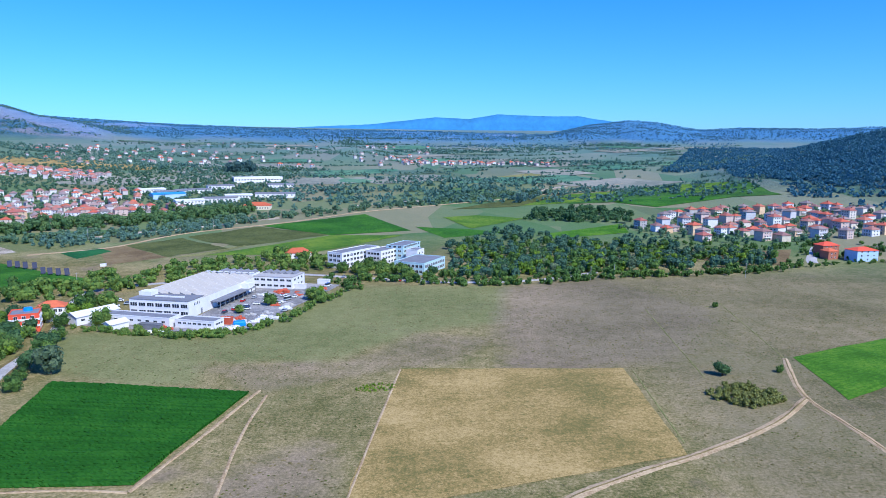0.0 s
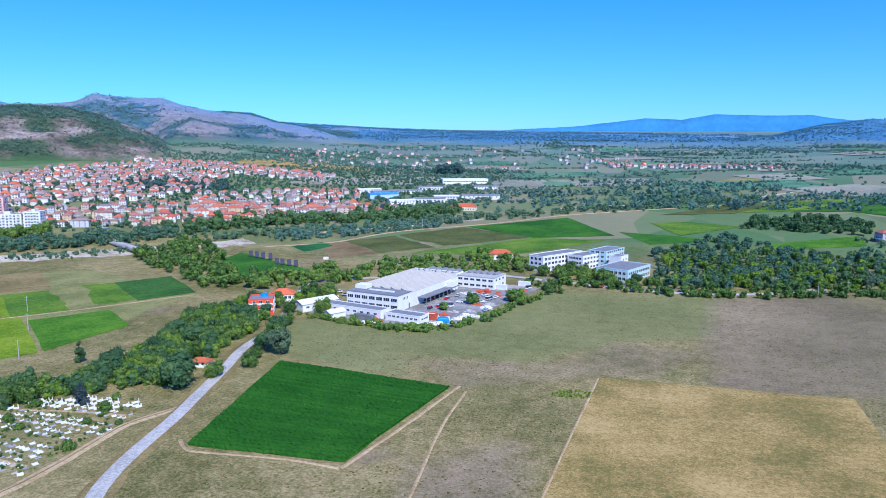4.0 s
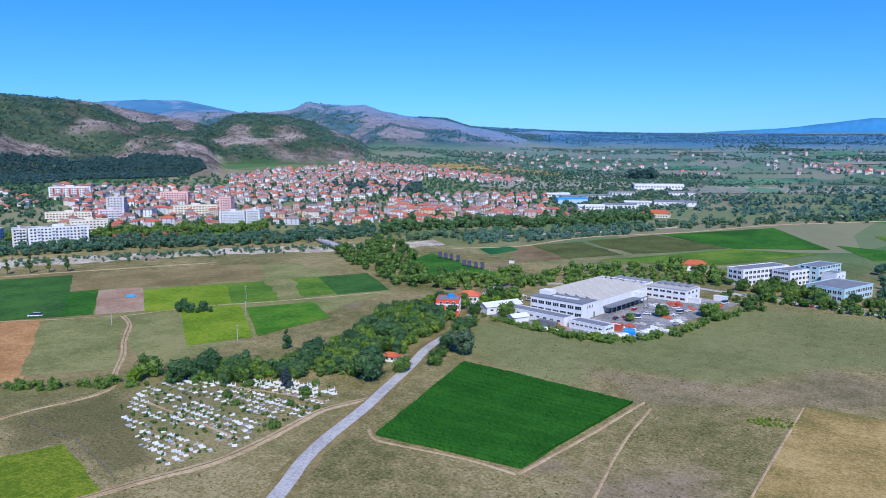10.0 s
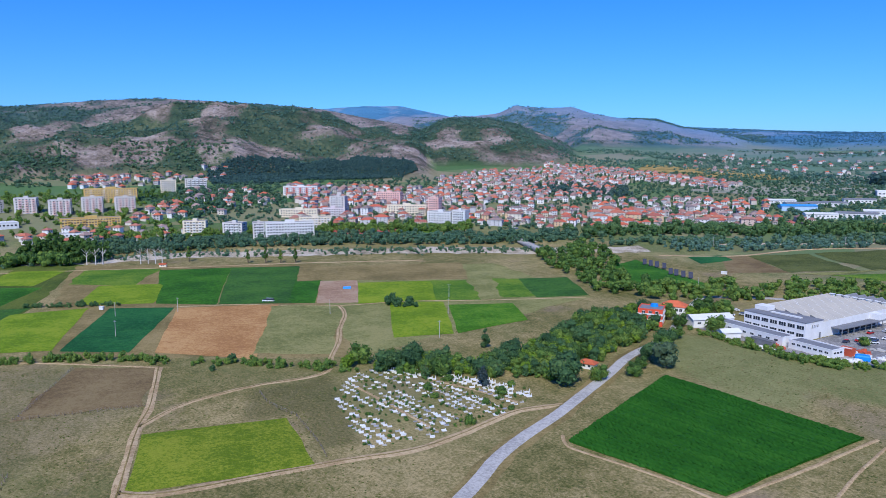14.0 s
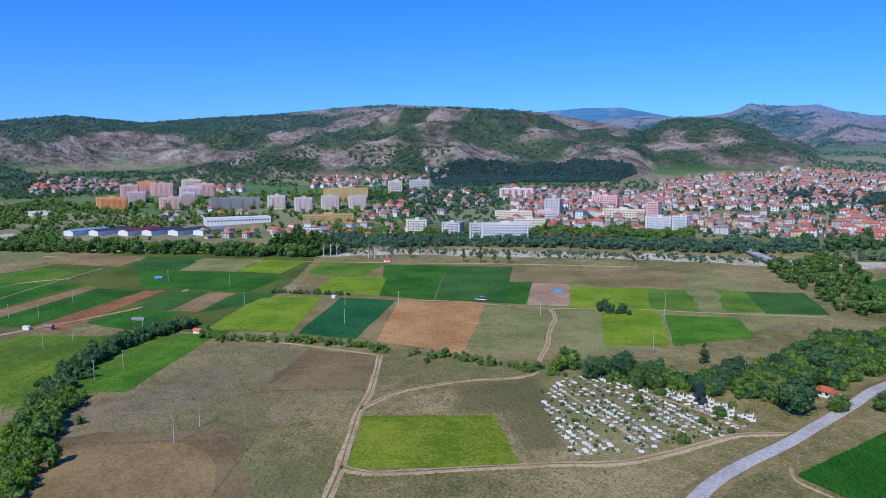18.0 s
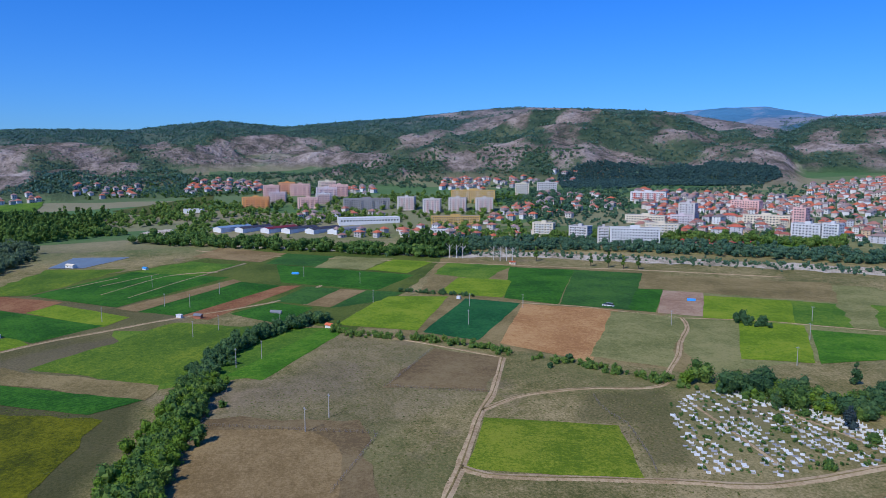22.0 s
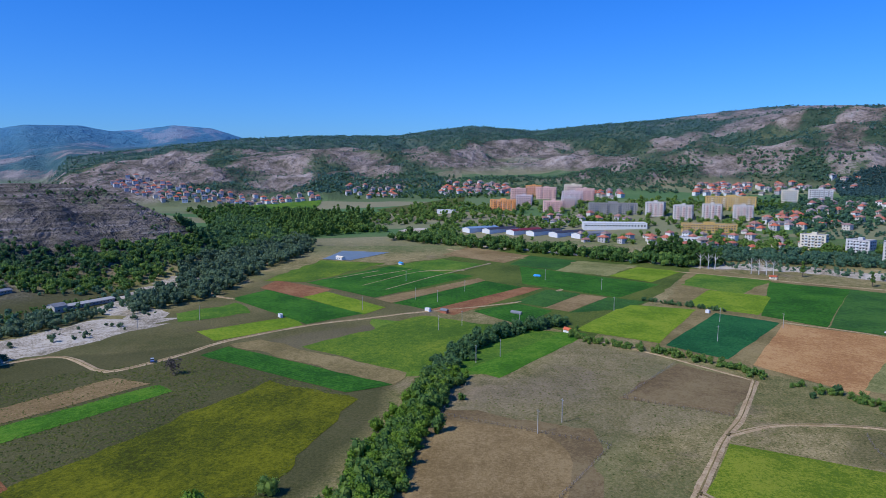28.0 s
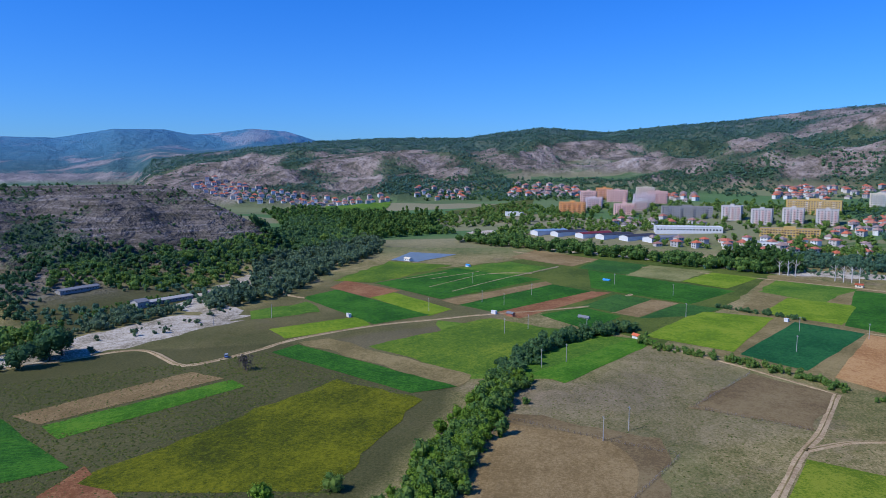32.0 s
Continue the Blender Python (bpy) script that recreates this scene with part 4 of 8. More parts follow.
field("meadow", [(-250, 668), (-198, 738), (-116, 690), (-184, 616)], M_OLIVEDRY, 0.1, "grey-green meadow along the river road")
field("crop_field", [(-2, 814), (38, 828), (92, 801), (28, 731)], M_GREEN, 0.3, "green crop field with a pale path")
field("crop_field", [(-32, 744), (25, 728), (60, 705), (0, 672)], M_DARK, 0.5, "dense dark green crop field")
field("crop_field", [(97, 911), (183, 1034), (278, 1077), (215, 954)], M_GREEN, 0.3, "broad green crop field on the plain", 12)
field("crop_field", [(278, 1077), (380, 1140), (484, 1124), (393, 1011)], M_GREEN, 0.4, "broad green crop field on the plain", 12)
field("crop_field", [(215, 954), (359, 1041), (401, 976), (268, 885)], M_DARK, 0.4, "dense green crop strips on the plain", 12)
field("crop_field", [(101, 695), (192, 754), (185, 697), (100, 663)], M_LUSH, 0.4, "lush light green crop field")
field("meadow", [(89, 1314), (169, 1394), (260, 1482), (209, 1310)], M_DRYGREEN, 0.1, "pale dry meadow on the plain", 15)
field("crop_field", [(10, 880), (95, 985), (180, 1034), (95, 905)], M_OLIVEDRY, 0.2, "grey-green strip on the plain", 12)
field("crop_field", [(159, 924), (311, 1125), (479, 1117), (481, 996)], M_MIDCROP, 0.3, "wide green fields on the plain beyond the village", 14)
field("tilled_plot", [(207, 572), (297, 592), (260, 524), (206, 536)], M_REDDRY, 0.08, "mauve-brown fallow plot below the village")
plots = random.Random(17)
for i in range(9):
    for j in range(8):
        r0, a0 = 1250 + 170 * j + plots.uniform(-40, 40), math.radians(24 - 5.4 * i + plots.uniform(-1, 1))
        if plots.random() < 0.4:
            continue
        cx, cy, tw = -math.sin(a0) * r0, math.cos(a0) * r0, math.radians(plots.uniform(15, 35))
        lx, ly = plots.uniform(50, 105), plots.uniform(35, 75)
        c, d = math.cos(tw), math.sin(tw)
        quad = [(cx + u * lx * c - v * ly * d + plots.uniform(-12, 12), cy + u * lx * d + v * ly * c + plots.uniform(-12, 12)) for u, v in ((-1, -1), (1, -1), (1, 1), (-1, 1))]
        mat, words = plots.choice([(M_FARGREEN, "green meadow far over the plain, blued by painted haze"), (M_FARGREEN, "green crop far over the plain"), (M_FARDRY, "dry field far over the plain, paled by painted haze"), (M_FARDRY, "harvested field far over the plain"), (M_FAROLIVE, "green pasture far over the plain, dulled by painted haze")])
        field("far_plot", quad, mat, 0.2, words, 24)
ribbon("river_bed", [(-345, 640), (-312, 680), (-275, 712), (-240, 748), (-190, 800)], 9, M_GRAVEL, "narrow gravel bed between trees", 0.3, 0.8, 8, category="river bed")
ribbon("river_bed", [(-120, 905), (-60, 950), (20, 990), (110, 1050), (200, 1150)], 9, M_GRAVEL, "narrow gravel bed on the plain", 0.3, 0.8, 8, category="river bed")
ribbon("valley_road", [(-341, 562), (-293, 604), (-256, 690), (-171, 772), (-103, 852), (-3, 925), (120, 1010), (300, 1180)], 4.5, M_TRACK, "pale dusty road along the river", 0.3, 0.2, 8, category="track")
road_line = [(-98, 40), (-116, 80), (-127, 112), (-135, 132), (-142, 147), (-147.5, 165), (-153, 189), (-160, 213), (-168.5, 242), (-178, 272), (-184, 310), (-196, 345), (-215, 395), (-225, 425)]
ribbon("road_main", road_line, 10.5, M_DRYBROWN, "dusty grass verge of the asphalt road", 0.2, 0.3, category="verge")
ribbon("road", road_line, 7.5, M_ASPHALT, "pale grey asphalt country road", 0.3, 0.03, category="road")
ribbon("road_north", [(-225, 425), (-190, 455), (-120, 490), (-60, 478), (0, 462), (60, 470), (110, 500)], 6.5, M_ASPHALT, "grey asphalt road past the factory and the school", 0.3, 0.03, category="road")
ribbon("road_bridge", [(-470, 540), (-520, 560), (-560, 600), (-640, 640), (-700, 690)], 8, M_ASPHALT, "grey street from the bridge into the town", 0.4, 0.03, category="road")
track([(-196, 52), (-189, 58), (-184, 71), (-173, 107), (-164, 131), (-163, 149), (-164, 163), (-165, 181), (-158, 199)], 5.0)
track([(-110, 6), (-140, 24), (-163, 35), (-178, 43), (-196, 52), (-219, 62), (-241, 72), (-261, 83), (-306, 102)], 4.2)
track([(-306, 102), (-327, 84), (-346, 66), (-360, 51), (-373, 35)], 3.0)
track([(-241, 72), (-253, 93), (-255, 121), (-250, 145), (-254, 157), (-266, 165), (-290, 185), (-313, 201), (-340, 222), (-361, 232)], 4.0)
track([(-361, 232), (-392, 200), (-405, 188), (-426, 155)], 3.0)
track([(-361, 232), (-342, 273), (-313, 311), (-275, 367)], 3.0)
track([(-256, -272), (-279, -248), (-306, -223), (-288, -190), (-288, -181), (-302, -172), (-320, -163), (-346, -153), (-384, -123), (-406, -94), (-429, -63), (-448, -30), (-480, 10), (-530, 35)], 4.5)
track([(-448, -180), (-484, -227), (-614, -236), (-723, -245), (-760, -243)], 5.0)
track([(131, 150), (133, 203), (132, 244), (140, 272), (147, 292)], 3.2)
track([(20, 150), (31, 168), (49, 181), (78, 198), (109, 220), (132, 244)], 4.2)
track([(-83, 172), (-76, 207), (-69, 250)], 1.9)
track([(-26, 150), (-23, 201), (-20, 245), (-18, 275)], 1.4, "narrow pale footpath through dry grass")
track([(-57, 150), (-59, 167), (-64, 210), (-65, 245)], 1.4, "narrow pale footpath through dry grass")
track([(-140, 176), (-133, 170), (-121, 171), (-100, 173), (-83, 172)], 1.6)
track([(-745, -80), (-700, -20), (-650, 75), (-612, 150), (-570, 225), (-530, 300), (-470, 390)], 5.0)
ribbon("river_bed", [(-900, -140), (-828, -113), (-759, -2), (-667, 150), (-640, 233), (-598, 299), (-540, 385), (-490, 450), (-420, 520), (-370, 585)], 32, M_GRAVEL,
       "pale dry river bed of gravel and sand", 0.3, 0.6, 8, category="river bed")
ribbon("river_bed", [(-225, -320), (-253, -284), (-269, -272), (-292, -258), (-327, -240), (-368, -231), (-395, -226), (-440, -262), (-560, -270), (-700, -280), (-830, -300)], 30, M_GRAVEL,
       "pale dry river bed of gravel and sand", 0.3, 0.6, 6, category="river bed")
field("gravel_bar", [(-270, -266), (-315, -275), (-389, -250), (-394, -206)], M_GRAVEL, 0.25, "broad pale bar of river gravel and sand", 5.0)
field("gravel_bar", [(-298, -246), (-270, -268), (-360, -250), (-381, -204)], M_GRAVEL, 0.3, "broad pale bar of river gravel and sand", 5.0)
field("gravel_bar", [(-395, -262), (-405, -272), (-475, -275), (-482, -258)], M_GRAVEL, 0.3, "pale gravel of the dry river bed", 5.0)
field("meadow", [(-1038, -431), (-1118, -335), (-1225, -356), (-1190, -470)], M_GREEN, 0.3, "green meadow below the far village", 20)
field("meadow", [(-1080, -230), (-1000, -150), (-1062, -92), (-1175, -95)], M_OLIVEDRY, 0.3, "green and brown slope below the hamlet", 20)
field("stubble_field", [(-820, 1230), (-560, 1330), (-600, 1500), (-900, 1420)], M_STUBBLE, 0.1, "straw-coloured stubble below the hills", 25)
for line in ([(113, 384), (103, 266)], [(161, 401), (147, 292)], [(148, 390), (160, 397)], [(77, 275), (74, 204)], [(-18, 277), (75, 277)]):
    ribbon("field_bank", line, 0.7, M_DRYGREEN, "low weedy bank between pastures", 0.12, 0.9, category="bank")

for line in ([(-501, -99), (-567, -70), (-649, -28)], [(-552, -128), (-602, -95)], [(-516, -120), (-589, -86), (-604, -49)], [(-545, -150), (-590, -122)]):
    ribbon("field_path", line, 1.3, M_TRACK, "narrow pale path through the crop", 0.8, 0.3, category="path")


# ---- plants ----
def part(name, me, parent, label=""):
    ob = new(name, me)
    ob.parent = parent
    if label:
        tagged(ob, label)
    return ob


def crown_mesh(name, mat, tall, wide, count, size, seed, lobes=9, start=0.25, core=True, cone=0.0):
    """A crown of leaf clumps round several lobes, with gaps and an uneven outline."""
    rng = np.random.RandomState(seed)
    cz = tall * (start + 1) / 2
    hz = tall * (1 - start) / 2
    k = np.arange(lobes)
    lz = rng.uniform(-0.75, 0.75, lobes)
    spread = np.sqrt(1 - lz ** 2) * rng.uniform(0.3, 0.72, lobes) * (1 - cone * (lz + 0.75) / 1.5)
    la = k * 2.4 + rng.uniform(0, 1, lobes)
    centre = np.stack([np.cos(la) * spread * wide / 2, np.sin(la) * spread * wide / 2, cz + lz * hz], -1)
    rad = rng.uniform(0.26, 0.42, lobes) * wide * (1 - cone * 0.75 * (lz + 0.75) / 1.5)
    pick = rng.choice(lobes, count, p=rad ** 2 / (rad ** 2).sum())
    nrm = rng.normal(size=(count, 3))
    nrm[:, 2] += 0.25
    nrm /= np.linalg.norm(nrm, axis=1)[:, None]
    squeeze = min(1.0, hz * 1.6 / wide + 0.25)
    p = centre[pick] + nrm * (rad[pick] * rng.uniform(0.72, 1.08, count))[:, None] * np.array([1, 1, max(squeeze, 0.6)])
    tilt = nrm + rng.normal(size=(count, 3)) * 0.55
    tilt /= np.linalg.norm(tilt, axis=1)[:, None]
    a = np.cross(tilt, rng.normal(size=(count, 3)))
    a /= np.linalg.norm(a, axis=1)[:, None]
    b = np.cross(tilt, a)
    s = (size * rng.uniform(0.6, 1.35, count) / 2)[:, None]
    quads = np.stack([p - a * s - b * s * 0.6, p + a * s * 0.7 - b * s, p + a * s + b * s * 0.7, p - a * s * 0.6 + b * s], 1)
    verts, faces = [quads.reshape(-1, 3)], [np.arange(count * 4).reshape(-1, 4)]
    if core:
        base = count * 4
        for c, r in zip(centre, rad):
            th, ph = np.meshgrid(np.linspace(0, 2 * np.pi, 5, endpoint=False), np.array([0.3, 1.35, 2.5]))
            sp = np.stack([np.cos(th) * np.sin(ph), np.sin(th) * np.sin(ph), np.cos(ph)], -1).reshape(-1, 3)
            verts.append(c + sp * r * 0.78 * rng.uniform(0.85, 1.1, (len(sp), 1)) * np.array([1, 1, max(squeeze, 0.6)]))
            fi = [(base + i * 5 + j, base + (i + 1) * 5 + j, base + (i + 1) * 5 + (j + 1) % 5, base + i * 5 + (j + 1) % 5) for i in range(2) for j in range(5)]
            faces.append(np.array(fi))
            base += 15
    v = np.concatenate(verts)
    v[:, 2] = np.maximum(v[:, 2], 0.1)
    return v, np.concatenate(faces)


def trunk_mesh(name, tall, thick, seed, mat, limbs=5):
    """A tapered, slightly bent trunk with limbs."""
    rng = np.random.RandomState(seed)
    verts, faces = [], []

    def tube(p0, p1, r0, r1, sides=6):
        d = p1 - p0
        a = np.cross(d, (0.3, 0.9, 0.2))
        a /= np.linalg.norm(a)
        b = np.cross(d, a)
        b /= np.linalg.norm(b)
        n0 = len(verts)
        for p, r in ((p0, r0), ((p0 + p1) / 2 + rng.normal(size=3) * r0 * 0.3, (r0 + r1) / 2), (p1, r1)):
            for k in range(sides):
                w = 2 * np.pi * k / sides
                verts.append(p + (a * math.cos(w) + b * math.sin(w)) * r)
        for ring in range(2):
            for k in range(sides):
                o = n0 + ring * sides
                faces.append((o + k, o + (k + 1) % sides, o + sides + (k + 1) % sides, o + sides + k))

    top = np.array([rng.normal() * 0.2, rng.normal() * 0.2, tall * 0.75])
    tube(np.array([0, 0, -0.3]), top, thick, thick * 0.35)
    for i in range(limbs):
        f = rng.uniform(0.35, 0.8)
        w = i * 2.4 + rng.uniform(0, 0.8)
        p0 = top * f
        reach = tall * rng.uniform(0.16, 0.28)
        tube(p0, p0 + np.array([math.cos(w) * reach, math.sin(w) * reach, reach * rng.uniform(0.6, 1.2)]), thick * 0.4, thick * 0.1, 5)
    return mesh_from(name, verts, faces, [mat], smooth=True)


def tree_kind(label, category, mat, tall, wide, seed, count=900, size=0.62, start=0.2, cone=0.0, lobes=9, bark=M_BARK, group=""):
    """A master tree that is then copied; it is put where the first one stands."""
    t = tagged(new("tree" if category == "tree" else category.replace(" ", "_")), label, category, group)
    part("trunk", trunk_mesh("trunk", tall, tall * 0.028 + 0.06, seed, bark), t)
    v, f = crown_mesh("crown", mat, tall, wide, count, size, seed, lobes, start, True, cone)
    part("crown", mesh_from("crown", v, f, [mat]), t)
    return t


rng = np.random.RandomState(7)
used_masters = set()


def plant(master, x, y, scale=1.0):
    z = float(height(x, y)) - 0.05
    m = pose(x, y, z, 0, 0, rng.uniform(0, 360)) @ Matrix.Diagonal((scale, scale, scale * rng.uniform(0.9, 1.12), 1))
    if master.name not in used_masters:
        used_masters.add(master.name)
        master.matrix_basis = m
        return master
    c = copy_thing(master, m)
    c.matrix_basis = m
    return c


T_OAK = tree_kind("full green broadleaf tree with spreading crown", "tree", M_LEAF, 10, 9.5, 1)
T_OAK2 = tree_kind("rounded dark green broadleaf tree", "tree", M_LEAF_DARK, 11, 10.5, 2, 1000)
T_LIGHT = tree_kind("young tree with light yellow-green leaves", "tree", M_LEAF_LIGHT, 7, 6.5, 3, 620)
T_WILLOW = tree_kind("grey-green willow with a broad crown", "tree", M_LEAF_GREY, 8.5, 8.5, 4, 820)
T_POPLAR = tree_kind("slender upright poplar by the fields", "tree", M_LEAF, 15, 4.2, 5, 700, 0.6, 0.12, 0.4, 10)
T_SPRUCE = tree_kind("blue-grey spruce among the graves", "tree", M_NEEDLES, 9, 5.5, 6, 760, 0.5, 0.02, 0.95, 12)
T_CYPRESS = tree_kind("dark conical cypress among the graves", "tree", M_LEAF_DARK, 8, 4, 8, 600, 0.5, 0.02, 0.8, 10)
S_BUSH = tree_kind("low rounded green bush", "bush", M_LEAF, 3.2, 4.2, 9, 380, 0.5, 0.0, 0.0, 6)
S_BUSH2 = tree_kind("low rounded dark bush", "bush", M_LEAF_DARK, 2.6, 3.6, 10, 360, 0.48, 0.0, 0.0, 6)


def inside(poly, x, y):
    hit = np.zeros(len(x), bool)
    n = len(poly)
    for i in range(n):
        (x0, y0), (x1, y1) = poly[i], poly[(i + 1) % n]
        c = (y0 > y) != (y1 > y)
        hit ^= c & (x < (x1 - x0) * (y - y0) / (y1 - y0 + 1e-12) + x0)
    return hit


def scatter(poly, count, seed, gap=0.0):
    """Random places inside an outline, kept apart by gap."""
    r = np.random.RandomState(seed)
    p = np.array(poly, float)
    lo, hi = p.min(0), p.max(0)
    out, cells, tries = [], {}, 0
    while len(out) < count and tries < 60:
        c = r.uniform(lo, hi, (count * 2, 2))
        c = c[inside(poly, c[:, 0], c[:, 1])]
        for q in c:
            if len(out) >= count:
                break
            if gap:
                key = (int(q[0] // gap), int(q[1] // gap))
                if any(np.hypot(*(q - o)) < gap for i in (-1, 0, 1) for j in (-1, 0, 1) for o in cells.get((key[0] + i, key[1] + j), ())):
                    continue
                cells.setdefault(key, []).append(q)
            out.append(q)
        tries += 1
    return np.array(out)


def along(line, count, spread, seed):
    r = np.random.RandomState(seed)
    p = spline(line, 3.0)
    q = p[r.randint(0, len(p), count)]
    return q + r.normal(size=(count, 2)) * spread


def mass(name, places, shapes, mat, lo, hi, label, seed, sink=0.3):
    """Many plants that nobody could count, as one object."""
    r = np.random.RandomState(seed)
    V, F, base = [], [], 0
    places = np.asarray(places)
    z = height(places[:, 0], places[:, 1])
    for (x, y), h in zip(places, z):
        v, f = shapes[r.randint(len(shapes))]
        s, w = r.uniform(lo, hi), r.uniform(0, 2 * math.pi)
        c, d = math.cos(w) * s, math.sin(w) * s
        q = np.empty_like(v)
        q[:, 0], q[:, 1], q[:, 2] = v[:, 0] * c - v[:, 1] * d + x, v[:, 0] * d + v[:, 1] * c + y, v[:, 2] * s * r.uniform(0.85, 1.2) + h - sink
        V.append(q)
        F.append(f + base)
        base += len(v)
    return tagged(new(name, mesh_from(name, np.concatenate(V), np.concatenate(F), [mat])), label, "plants", kind="stuff")


# crowns of one metre's height for woods, scaled when planted
MID = [crown_mesh("mid", None, 1.0, 0.95, 190, 0.105, 20 + i, 6, 0.08) for i in range(6)]
BROAD = [crown_mesh("broad", None, 1.0, 0.98, 95, 0.145, 70 + i, 5, 0.06) for i in range(6)]
LOW = [crown_mesh("low", None, 1.0, 1.0, 52, 0.19, 30 + i, 4, 0.05) for i in range(5)]
FAR = [crown_mesh("far", None, 1.0, 1.15, 18, 0.34, 60 + i, 2, 0.0) for i in range(5)]
TINY = [crown_mesh("tiny", None, 1.0, 1.25, 12, 0.5, 40 + i, 3, 0.0, False) for i in range(4)]
TALL = [crown_mesh("tall", None, 1.0, 0.36, 110, 0.13, 50 + i, 8, 0.1, True, 0.3) for i in range(3)]

# wood behind the graveyard and along the road
WOOD = [(-241, 167), (-242, 198), (-214, 208), (-216, 248), (-232, 304), (-231, 355), (-200, 330), (-180, 289), (-166, 258), (-176, 235), (-180, 215), (-196, 203), (-222, 180)]
def clear_of(p, line, gap):
    """Only the places that keep off a line."""
    l = spline(line, 3.0) if len(line) > 1 else np.array(line, float)
    return p[np.min(np.hypot(p[:, None, 0] - l[None, :, 0], p[:, None, 1] - l[None, :, 1]), 1) > gap]


def open_wood(p):
    for line, gap in ((road_line, 8.0), ([(-180, 243)], 10.0), ([(-207, 336)], 13.0), ([(-212, 368)], 12.0)):
        p = clear_of(p, line, gap)
    return p


for i, (x, y) in enumerate(open_wood(scatter(WOOD, 74, 1, 6.0))):
    plant((T_OAK, T_OAK2, T_OAK, T_LIGHT, T_OAK2)[i % 5], x, y, rng.uniform(0.55, 1.0))
mass("thicket", open_wood(scatter(WOOD, 290, 2, 2.5)), MID, M_LEAF, 2.5, 6.0, "dense thicket of green shrubs in the wood", 3)
mass("thicket", open_wood(scatter(WOOD, 130, 6, 3)), MID, M_LEAF_LIGHT, 2.5, 6.0, "light green young trees in the wood", 7)
mass("thicket", open_wood(scatter(WOOD, 150, 4, 3)), MID, M_LEAF_DARK, 3, 7.5, "dense thicket of dark shrubs in the wood", 5)
plant(T_OAK2, -172, 217, 1.35)
plant(T_OAK, -166, 232, 0.8)
plant(T_OAK, -252, 172, 1.05)
plant(T_LIGHT, -250, 164, 0.8)
plant(T_WILLOW, -157, 268, 1.15)
plant(T_OAK, -160, 248, 0.7)
for x, y, k in ((-168, 273, 0.9), (-172, 288, 1.0), (-177, 302, 0.9), (-164, 259, 0.6), (-180, 316, 0.8)):
    plant((T_OAK, T_OAK2)[int(k * 10) % 2], x, y, k)
plant(T_SPRUCE, -193, 191, 1.0)
plant(T_CYPRESS, -216, 180, 1.0)
plant(T_CYPRESS, -233, 232, 1.25)
for x, y, s in ((-196, 168, 0.8), (-205, 172, 0.9), (-178, 178, 0.8), (-168, 160, 1.0), (-186, 200, 0.8), (-168, 181, 0.6), (-224, 190, 0.9), (-208, 186, 1.0), (-182, 190, 1.1)):
    plant(S_BUSH, x, y, s)

# the thick hedge and its tail
HEDGE = [(-118, -51), (-150, -46.5), (-182, -42.5), (-222, -39.5), (-262, -36), (-300, -32)]
for i, (x, y) in enumerate(along(HEDGE, 60, 3.6, 11)):
    plant((T_OAK, S_BUSH, T_LIGHT, T_LIGHT)[i % 4], x, y, rng.uniform(0.45, 0.75))
mass("hedge", along(HEDGE, 330, 3.9, 12), MID, M_LEAF, 2.4, 6.2, "thick overgrown green hedgerow between fields", 13)
mass("hedge", along(HEDGE, 560, 4.0, 14), MID, M_LEAF_LIGHT, 2.2, 5.2, "light green shrubs in the overgrown hedgerow", 15)
mass("hedge", along([(-292, -36), (-321, -31), (-345, -24), (-375, -8), (-395, 12), (-404, 24)], 190, 2.6, 16), MID, M_LEAF_DARK, 2.4, 6.4, "dark green field hedge with taller trees", 17)
mass("hedge", along([(-388, 30), (-367, 34), (-349, 69), (-320, 100), (-280, 136), (-246, 163)], 150, 1.8, 18), MID, M_LEAF, 1.6, 4.0, "straggling green field hedge beside the track", 19)
mass("hedge", along([(-484, 84), (-454, 129)], 40, 1.0, 20), LOW, M_LEAF_DARK, 2.0, 3.6, "row of dark shrubs between two crops", 21)
for x, y, s in ((-292, 130, 1.3), (-320, -40, 1.2), (-302, -30, 1.0), (-286, 118, 0.8)):
    plant(S_BUSH2, x, y, s)
mass("hedge", along([(-340, 268), (-330, 262), (-352, 258)], 16, 3, 22), MID, M_LEAF_DARK, 3.0, 5.5, "dark thicket at the field corner", 23)

# single trees in the open
plant(T_OAK, -181, -70, 0.62)
plant(T_OAK, 154, 389, 0.36)
plant(T_OAK2, 111, 269, 0.6)
plant(T_OAK, 136, 273, 0.32)
mass("bush_patch", scatter([(97, 250), (98, 240), (108, 233), (122, 240), (122, 250), (110, 256)], 110, 24, 1.2), MID, M_LEAF_DRY, 1.2, 3.0, "patch of dry yellow-green bushes in the meadow", 25)
mass("weed_patch", scatter([(-34, 250), (-30, 257), (-18, 258), (-19, 251), (-26, 248)], 70, 26, 0.6), LOW, M_LEAF_LIGHT, 0.5, 1.1, "low green weeds beside the footpath", 27)

# riverside woods
mass("riverside_wood", scatter([(-812, -160), (-640, 150), (-672, 172), (-846, -140)], 210, 31, 5), BROAD, M_LEAF, 6, 11, "tall green riverside trees", 32)
mass("riverside_wood", scatter([(-690, 170), (-640, 300), (-560, 420), (-470, 520), (-440, 600), (-480, 610), (-610, 440), (-665, 390), (-745, 188)], 560, 33, 4), BROAD, M_LEAF_TOWN, 4, 8.5, "dark green riverside thicket", 34)
mass("riverside_wood", scatter([(-690, 120), (-640, 165), (-655, 185), (-715, 150)], 50, 35, 4), TALL, M_LEAF, 14, 20, "tall pale-stemmed poplars by the river", 36)
